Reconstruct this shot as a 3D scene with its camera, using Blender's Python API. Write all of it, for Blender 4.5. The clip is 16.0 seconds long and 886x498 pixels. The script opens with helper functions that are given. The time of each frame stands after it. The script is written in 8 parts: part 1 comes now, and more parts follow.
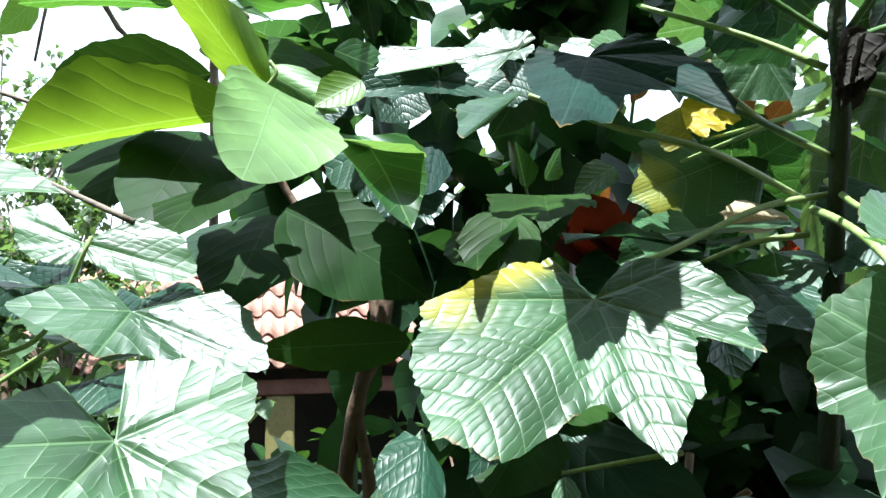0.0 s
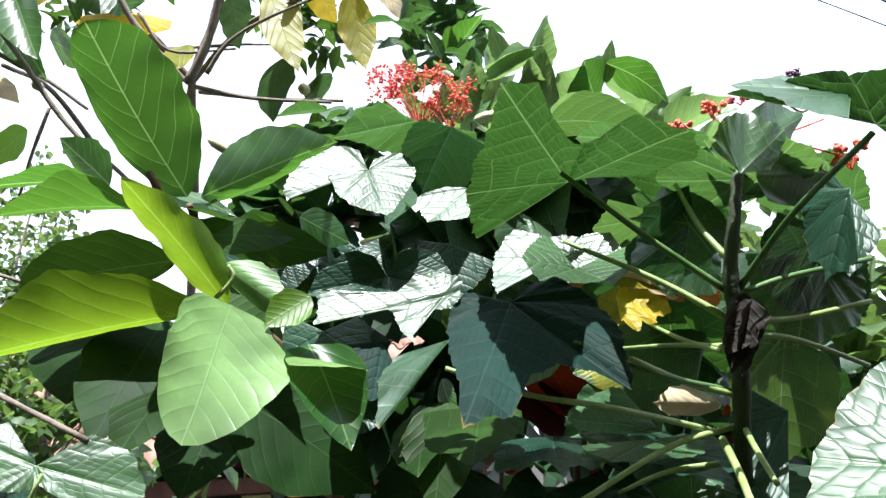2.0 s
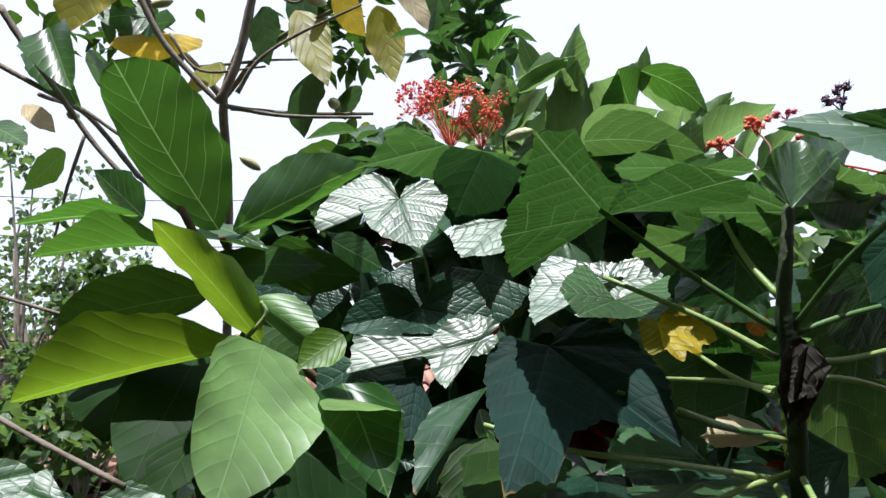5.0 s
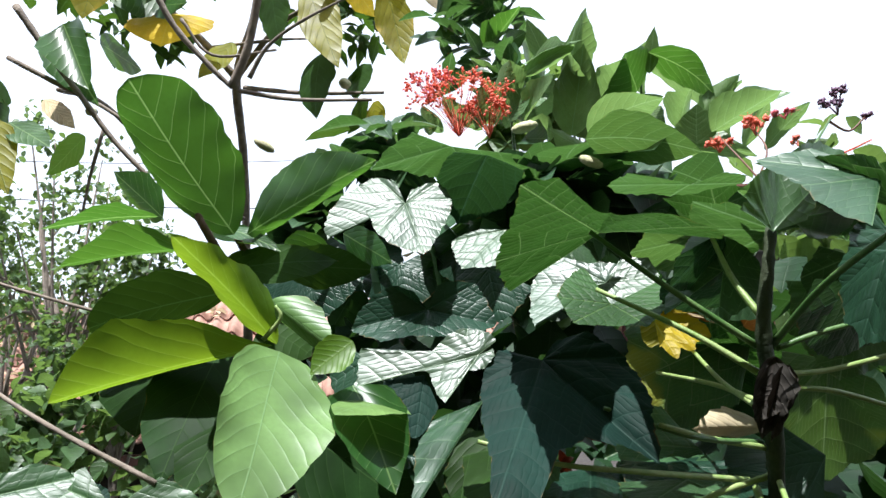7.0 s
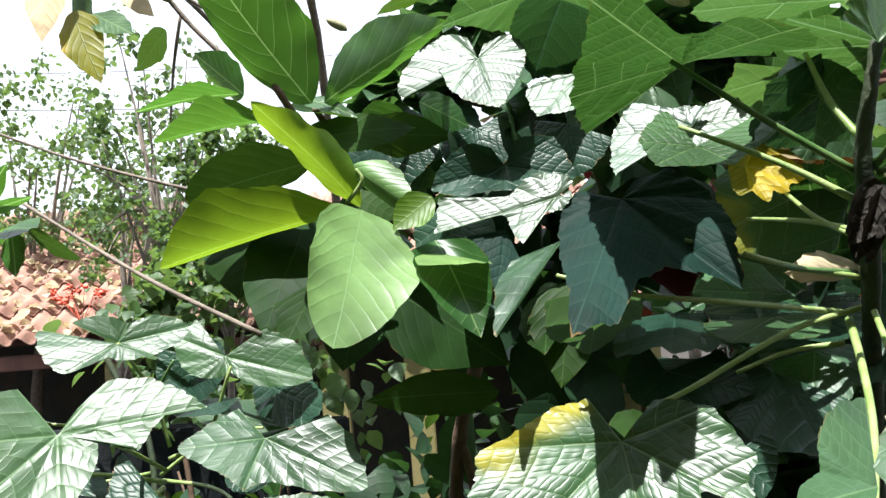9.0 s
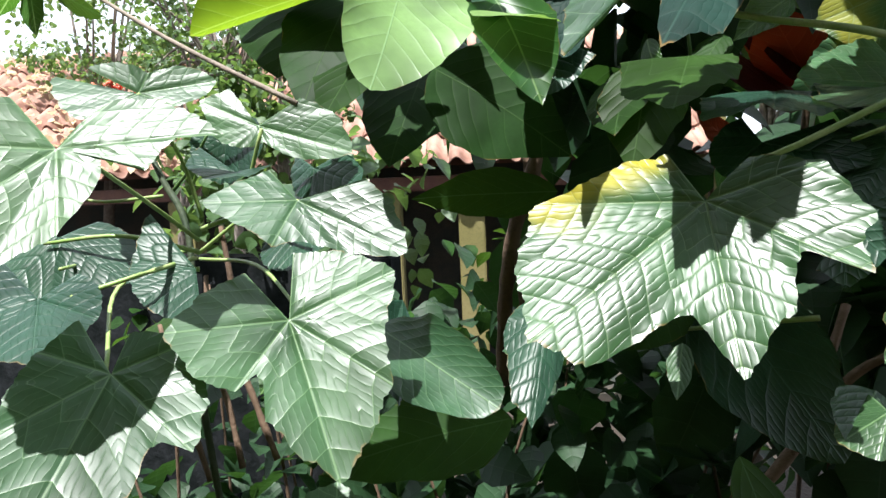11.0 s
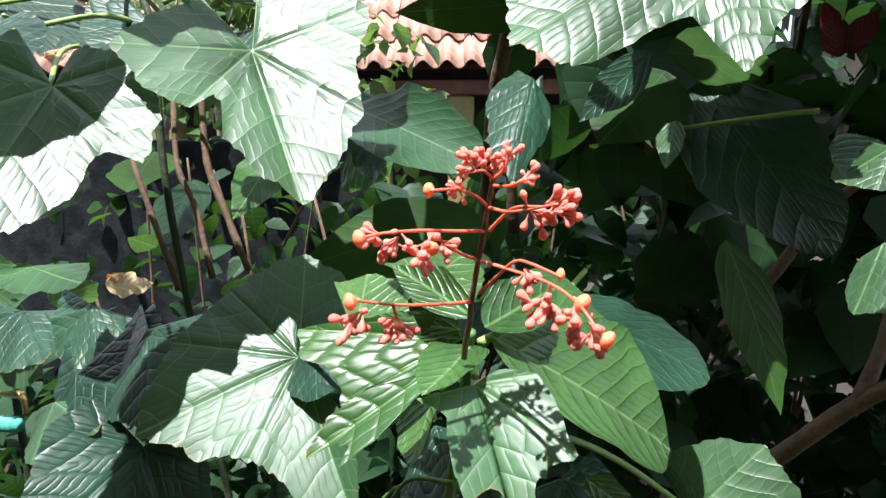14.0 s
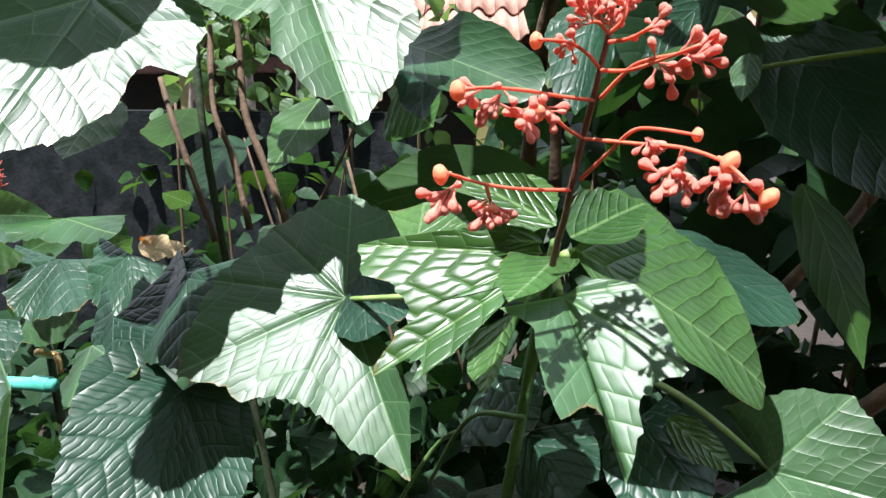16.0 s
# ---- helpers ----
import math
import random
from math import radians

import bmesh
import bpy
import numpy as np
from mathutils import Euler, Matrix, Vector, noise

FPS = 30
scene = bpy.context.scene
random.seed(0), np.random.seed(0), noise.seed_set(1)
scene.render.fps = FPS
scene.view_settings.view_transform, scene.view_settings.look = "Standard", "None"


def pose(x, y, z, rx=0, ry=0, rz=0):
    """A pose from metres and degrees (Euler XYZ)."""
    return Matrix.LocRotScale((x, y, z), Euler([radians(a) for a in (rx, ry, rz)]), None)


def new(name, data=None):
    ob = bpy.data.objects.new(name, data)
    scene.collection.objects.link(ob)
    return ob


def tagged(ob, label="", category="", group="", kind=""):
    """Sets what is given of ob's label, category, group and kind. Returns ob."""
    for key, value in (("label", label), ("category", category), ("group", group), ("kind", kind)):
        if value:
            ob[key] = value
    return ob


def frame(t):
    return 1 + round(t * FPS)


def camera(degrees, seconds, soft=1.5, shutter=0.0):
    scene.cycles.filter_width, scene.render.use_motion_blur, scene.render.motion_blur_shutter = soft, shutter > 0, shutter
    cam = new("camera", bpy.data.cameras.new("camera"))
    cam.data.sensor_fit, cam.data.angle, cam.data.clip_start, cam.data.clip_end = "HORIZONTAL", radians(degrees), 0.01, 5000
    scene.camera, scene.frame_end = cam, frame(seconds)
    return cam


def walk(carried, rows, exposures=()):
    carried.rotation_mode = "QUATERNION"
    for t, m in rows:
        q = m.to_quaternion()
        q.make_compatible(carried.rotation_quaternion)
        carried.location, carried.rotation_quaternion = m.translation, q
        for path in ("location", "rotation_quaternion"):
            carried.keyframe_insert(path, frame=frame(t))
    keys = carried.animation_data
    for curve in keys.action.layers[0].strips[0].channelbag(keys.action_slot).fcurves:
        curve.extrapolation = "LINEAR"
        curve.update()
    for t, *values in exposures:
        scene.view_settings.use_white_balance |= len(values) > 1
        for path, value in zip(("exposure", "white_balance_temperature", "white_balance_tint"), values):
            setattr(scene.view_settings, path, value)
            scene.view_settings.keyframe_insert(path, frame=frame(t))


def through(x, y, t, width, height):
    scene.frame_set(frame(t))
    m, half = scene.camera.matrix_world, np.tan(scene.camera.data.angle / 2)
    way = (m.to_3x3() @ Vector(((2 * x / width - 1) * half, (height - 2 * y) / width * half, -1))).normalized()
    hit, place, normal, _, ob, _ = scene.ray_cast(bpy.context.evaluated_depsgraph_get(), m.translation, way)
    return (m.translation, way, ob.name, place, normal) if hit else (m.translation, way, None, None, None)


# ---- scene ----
# ---- camera ----
cam = camera(67.0, 16.0)
PATH = [
    (0, pose(-0.0054, 0.0125, 1.8986, 100.98, 2.13, -0.15)),
    (0.5, pose(0.0366, -0.0118, 1.9445, 101.84, 1.92, -0.76)),
    (1, pose(0.0602, -0.0900, 2.0022, 102.84, 1.81, 0.01)),
    (1.5, pose(0.0463, -0.0732, 2.0532, 105.05, 1.76, -1.58)),
    (2, pose(0.0658, -0.0943, 2.0725, 106.80, 2.40, -1.10)),
    (2.5, pose(0.0911, -0.1117, 2.1108, 107.21, 2.91, -0.08)),
    (3, pose(0.0884, -0.0853, 2.1290, 107.98, 2.62, -0.56)),
    (3.5, pose(0.0741, -0.0771, 2.1518, 108.50, 2.46, -0.79)),
    (4, pose(0.0607, -0.0777, 2.1479, 109.29, 2.38, -0.36)),
    (4.5, pose(0.0560, -0.0782, 2.1483, 108.85, 2.63, -0.06)),
    (5, pose(0.0671, -0.0846, 2.1310, 106.73, 2.72, 1.95)),
    (5.2, pose(0.0705, -0.0842, 2.1345, 106.52, 2.59, 2.74)),
    (7.5, pose(0.0991, -0.1596, 2.1993, 101.35, 3.42, 4.06)),
    (8, pose(0.0881, -0.1591, 2.1871, 99.36, 4.05, 5.57)),
    (8.5, pose(0.1200, -0.1632, 2.1684, 96.57, 3.98, 9.55)),
    (9, pose(0.1058, -0.1448, 2.1404, 94.04, 4.72, 11.33)),
    (9.5, pose(0.0769, -0.1205, 2.0583, 94.05, 3.61, 12.26)),
    (10, pose(0.0781, -0.1059, 2.0361, 90.89, 4.87, 12.75)),
    (10.2, pose(0.0776, -0.0881, 2.0434, 87.65, 4.82, 13.41)),
    (12.3, pose(0.0846, -0.0205, 1.8795, 79.11, 0.68, 17.51)),
    (12.5, pose(0.0719, -0.0303, 1.8656, 77.90, 1.75, 16.15)),
    (13, pose(0.0919, 0.0116, 1.8596, 78.09, 3.03, 15.73)),
    (13.5, pose(0.0721, -0.0213, 1.8340, 77.55, 0.89, 16.02)),
    (14, pose(0.0813, -0.0206, 1.8180, 77.10, 0.67, 15.51)),
    (14.5, pose(0.0683, -0.0115, 1.8095, 76.15, 1.31, 14.94)),
    (15, pose(0.0500, -0.0351, 1.7848, 76.05, 1.13, 16.58)),
    (15.5, pose(0.0548, -0.0200, 1.7773, 75.35, 2.63, 18.68)),
    (16, pose(0.0432, -0.0003, 1.7655, 75.67, 0.46, 17.64)),
]
walk(cam, PATH, exposures=[(0.0, 1.98, 5900, 3), (1.0, 2.05, 6000, 7), (1.5, 1.90, 6150, 10), (3.0, 1.12, 6150, 10), (5.0, 0.85, 6150, 11), (7.5, 1.36, 6250, 10),
                           (9.0, 1.53, 6420, 10), (10.2, 1.64, 6450, 10), (12.5, 1.66, 6200, 12), (14.0, 1.70, 6200, 12), (16.0, 1.68, 6200, 12)])

# ---- light ----
SUN_EL, SUN_AZ = 71.0, 192.0          # degrees above the horizon, and clockwise from straight ahead
sun_dir = Vector((math.sin(radians(SUN_AZ)) * math.cos(radians(SUN_EL)), math.cos(radians(SUN_AZ)) * math.cos(radians(SUN_EL)), math.sin(radians(SUN_EL))))
world = bpy.data.worlds.new("world")
scene.world = world
world.use_nodes = True
wt = world.node_tree
sky = wt.nodes.new("ShaderNodeTexSky")
sky.sky_type, sky.sun_disc = "NISHITA", False
sky.sun_elevation, sky.sun_rotation = radians(SUN_EL), radians(SUN_AZ)
sky.air_density, sky.dust_density, sky.ozone_density = 1.0, 3.0, 0.6
wt.nodes["Background"].inputs["Strength"].default_value = 0.072
veil = wt.nodes.new("ShaderNodeMix")          # a thin white veil of high cloud over the blue
veil.data_type, veil.blend_type = "RGBA", "MIX"
veil.inputs[0].default_value = 0.85
veil.inputs[7].default_value = (8.9, 9.6, 10.8, 1.0)
wt.links.new(sky.outputs[0], veil.inputs[6])
wt.links.new(veil.outputs[2], wt.nodes["Background"].inputs[0])
sun = new("sun", bpy.data.lights.new("sun", "SUN"))
sun.data.energy, sun.data.angle, sun.data.color = 5.0, radians(0.6), (1.0, 0.97, 0.93)
sun.rotation_euler = sun_dir.to_track_quat("Z", "Y").to_euler()

# ---- materials ----
def node(nt, kind, **values):
    """A node with its inputs set by name: a number or colour, or another node's output."""
    n = nt.nodes.new(kind)
    for key, value in values.items():
        if key in ("operation", "data_type", "blend_type", "attribute_name", "noise_dimensions", "feature", "wave_type", "interpolation_type"):
            if key == "operation":
                n.operation = value
            elif key == "data_type":
                n.data_type = value
            elif key == "blend_type":
                n.blend_type = value
            elif key == "attribute_name":
                n.attribute_name = value
            elif key == "feature":
                n.feature = value
            elif key == "interpolation_type":
                n.interpolation_type = value
            continue
        slot = n.inputs[int(key[1:])] if key[0] == "i" and key[1:].isdigit() else n.inputs[key.replace("_", " ")]
        if isinstance(value, bpy.types.NodeSocket):
            nt.links.new(value, slot)
        else:
            slot.default_value = value
    return n


def calc(nt, op, a, b=0.0, c=0.0):
    n = nt.nodes.new("ShaderNodeMath")
    n.operation = op
    for slot, value in zip(n.inputs, (a, b, c)):
        if isinstance(value, bpy.types.NodeSocket):
            nt.links.new(value, slot)
        else:
            slot.default_value = value
    return n.outputs[0]


def ramp_between(nt, value, low, high, a=0.0, b=1.0):
    n = nt.nodes.new("ShaderNodeMapRange")
    n.interpolation_type = "SMOOTHSTEP"
    for key, v in (("Value", value), ("From Min", low), ("From Max", high), ("To Min", a), ("To Max", b)):
        if isinstance(v, bpy.types.NodeSocket):
            nt.links.new(v, n.inputs[key])
        else:
            n.inputs[key].default_value = v
    return n.outputs[0]


def blend(nt, fac, a, b, mode="MIX"):
    n = nt.nodes.new("ShaderNodeMix")
    n.data_type, n.blend_type = "RGBA", mode
    for slot, value in ((n.inputs[0], fac), (n.inputs[6], a), (n.inputs[7], b)):
        if isinstance(value, bpy.types.NodeSocket):
            nt.links.new(value, slot)
        else:
            slot.default_value = value if not isinstance(value, tuple) else (*value[:3], 1.0)
    return n.outputs[2]


def noise_of(nt, vector, scale, detail=3.0, rough=0.55):
    n = nt.nodes.new("ShaderNodeTexNoise")
    if vector is not None:
        nt.links.new(vector, n.inputs["Vector"])
    n.inputs["Scale"].default_value, n.inputs["Detail"].default_value, n.inputs["Roughness"].default_value = scale, detail, rough
    return n.outputs["Fac"]


def blank(name):
    m = bpy.data.materials.new(name)
    m.use_nodes = True
    nt = m.node_tree
    bsdf = nt.nodes["Principled BSDF"]
    return m, nt, bsdf


def leaf_material(name, colour, vein, glow, through=0.4, rough=0.38, relief=0.0016, patch=None, patch_amount=0.0, gloss=0.5, cross=0.0, midrib=0.0012, spots=()):
    """A leaf blade: side veins and main veins from the blade's own vein coordinates, blotches, quilted relief, and light that comes through."""
    m, nt, bsdf = blank(name)
    attr = nt.nodes.new("ShaderNodeAttribute")
    attr.attribute_name = "vein"
    sep = nt.nodes.new("ShaderNodeSeparateXYZ")
    nt.links.new(attr.outputs["Vector"], sep.inputs[0])
    p, d, r = sep.outputs
    coord = nt.nodes.new("ShaderNodeTexCoord").outputs["Object"]
    info = nt.nodes.new("ShaderNodeObjectInfo").outputs["Random"]
    wobble = noise_of(nt, coord, 26.0, 2.0)
    pw = calc(nt, "ADD", p, calc(nt, "MULTIPLY", calc(nt, "SUBTRACT", wobble, 0.5), 0.30 if cross else 0.14))
    lat = calc(nt, "ABSOLUTE", calc(nt, "SUBTRACT", calc(nt, "FRACT", pw), 0.5))           # 0.5 on a side vein
    side = ramp_between(nt, lat, 0.472, 0.497)
    main = ramp_between(nt, d, 0.0005, 0.0005 + midrib, 1.0, 0.0)
    # rungs of small veins from one side vein to the next, shifted from band to band
    jog = noise_of(nt, coord, 55.0, 1.0)
    q = calc(nt, "ADD", calc(nt, "MULTIPLY", d, 140.0), calc(nt, "ADD", calc(nt, "MULTIPLY", calc(nt, "FLOOR", pw), 0.37), calc(nt, "MULTIPLY", calc(nt, "SUBTRACT", jog, 0.5), 1.0)))
    lot = calc(nt, "ABSOLUTE", calc(nt, "SUBTRACT", calc(nt, "FRACT", q), 0.5))
    rungs = ramp_between(nt, lot, 0.43, 0.49)
    puff = calc(nt, "POWER", calc(nt, "SUBTRACT", 1.0, calc(nt, "POWER", calc(nt, "MULTIPLY", lot, 2.0), 3.0)), 0.7)
    veins = calc(nt, "MAXIMUM", calc(nt, "MAXIMUM", calc(nt, "MULTIPLY", side, 0.8), main), calc(nt, "MULTIPLY", rungs, 0.34 * cross))
    blot = noise_of(nt, coord, 9.0, 4.0)
    fine = noise_of(nt, coord, 160.0, 3.0)
    dark = tuple(c * 0.62 for c in colour)
    lite = tuple(min(1, c * 1.45) for c in colour)
    base = blend(nt, ramp_between(nt, blot, 0.3, 0.72), dark, lite)
    base = blend(nt, ramp_between(nt, fine, 0.35, 0.7, 0.0, 0.35), base, tuple(c * 0.8 for c in colour))
    tint = blend(nt, info, (0.82, 0.92, 0.9), (1.15, 1.06, 0.9))
    base = blend(nt, 1.0, base, tint, "MULTIPLY")
    if patch:
        rim = ramp_between(nt, r, 0.45, 0.95)
        blotch = ramp_between(nt, noise_of(nt, coord, 5.5, 3.0), 0.55, 0.64)
        for place in spots:                        # yellowed places on the margin
            away = nt.nodes.new("ShaderNodeVectorMath")
            away.operation, away.inputs[1].default_value = "DISTANCE", place
            nt.links.new(coord, away.inputs[0])
            ragged = calc(nt, "ADD", away.outputs["Value"], calc(nt, "MULTIPLY", calc(nt, "SUBTRACT", noise_of(nt, coord, 30.0, 3.0), 0.5), 0.06))
            here = ramp_between(nt, ragged, 0.02, 0.055, 1.0, 0.0)
            blotch = here if place == spots[0] else calc(nt, "MAXIMUM", blotch, here)
        base = blend(nt, calc(nt, "MULTIPLY", calc(nt, "MULTIPLY", blotch, rim), patch_amount), base, patch)
    base = blend(nt, calc(nt, "MULTIPLY", veins, 0.5), base, vein)
    brown = ramp_between(nt, calc(nt, "MULTIPLY", ramp_between(nt, r, 0.93, 1.0), noise_of(nt, coord, 30.0, 2.0)), 0.5, 0.62)
    base = blend(nt, calc(nt, "MULTIPLY", brown, 0.6), base, (0.16, 0.10, 0.03))
    nt.links.new(base, bsdf.inputs["Base Color"])
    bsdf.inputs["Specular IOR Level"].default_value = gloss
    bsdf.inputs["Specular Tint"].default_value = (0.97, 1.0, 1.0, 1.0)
    nt.links.new(ramp_between(nt, blot, 0.2, 0.8, rough - 0.06, rough + 0.1), bsdf.inputs["Roughness"])
    dome = calc(nt, "POWER", calc(nt, "SUBTRACT", 1.0, calc(nt, "POWER", calc(nt, "MULTIPLY", lat, 2.0), 3.0)), 0.7)
    pillow = calc(nt, "MULTIPLY", dome, calc(nt, "ADD", 1.0 - 0.45 * cross, calc(nt, "MULTIPLY", puff, 0.45 * cross)))
    height = calc(nt, "ADD", calc(nt, "ADD", pillow, calc(nt, "MULTIPLY", main, -0.35)), calc(nt, "MULTIPLY", fine, 0.07))
    bump = node(nt, "ShaderNodeBump", Strength=0.85, Distance=relief, Height=height)
    nt.links.new(bump.outputs[0], bsdf.inputs["Normal"])
    trans = nt.nodes.new("ShaderNodeBsdfTranslucent")
    nt.links.new(blend(nt, calc(nt, "MULTIPLY", veins, 0.55), blend(nt, 0.4, glow, base), tuple(min(1.0, c * 2.3) for c in vein)), trans.inputs[0])
    nt.links.new(bump.outputs[0], trans.inputs["Normal"])
    mix = nt.nodes.new("ShaderNodeMixShader")
    mix.inputs[0].default_value = through
    nt.links.new(bsdf.outputs[0], mix.inputs[1])
    nt.links.new(trans.outputs[0], mix.inputs[2])
    nt.links.new(mix.outputs[0], nt.nodes["Material Output"].inputs[0])
    return m


def plain_material(name, colour, second, rough=0.7, scale=20.0, bump=0.002, bump_scale=60.0, metal=0.0, spec=0.4, vary=0.0, speck=0.4):
    """A mottled opaque surface: two tones at two scales, and fine relief."""
    m, nt, bsdf = blank(name)
    coord = nt.nodes.new("ShaderNodeTexCoord").outputs["Object"]
    big = noise_of(nt, coord, scale, 4.0)
    small = noise_of(nt, coord, bump_scale, 4.0)
    base = blend(nt, ramp_between(nt, big, 0.32, 0.68), colour, second)
    base = blend(nt, ramp_between(nt, small, 0.45, 0.75, 0.0, speck), base, tuple(c * 0.55 for c in colour))
    if vary:
        info = nt.nodes.new("ShaderNodeObjectInfo").outputs["Random"]
        base = blend(nt, 1.0, base, blend(nt, info, (1 - vary, 1 - vary * 1.5, 1 - vary * 1.5), (1 + vary * 0.4, 1 + vary, 1 + vary)), "MULTIPLY")
    nt.links.new(base, bsdf.inputs["Base Color"])
    nt.links.new(ramp_between(nt, big, 0.2, 0.8, max(0.05, rough - 0.1), min(1.0, rough + 0.1)), bsdf.inputs["Roughness"])
    bsdf.inputs["Metallic"].default_value, bsdf.inputs["Specular IOR Level"].default_value = metal, spec
    b = node(nt, "ShaderNodeBump", Strength=0.8, Distance=bump, Height=small)
    nt.links.new(b.outputs[0], bsdf.inputs["Normal"])
    return m


def let_through(m, colour, amount):
    """Lets some light pass through thin, fleshy parts."""
    nt = m.node_tree
    trans = nt.nodes.new("ShaderNodeBsdfTranslucent")
    trans.inputs[0].default_value = (*colour, 1.0)
    mix = nt.nodes.new("ShaderNodeMixShader")
    mix.inputs[0].default_value = amount
    nt.links.new(nt.nodes["Principled BSDF"].outputs[0], mix.inputs[1])
    nt.links.new(trans.outputs[0], mix.inputs[2])
    nt.links.new(mix.outputs[0], nt.nodes["Material Output"].inputs[0])


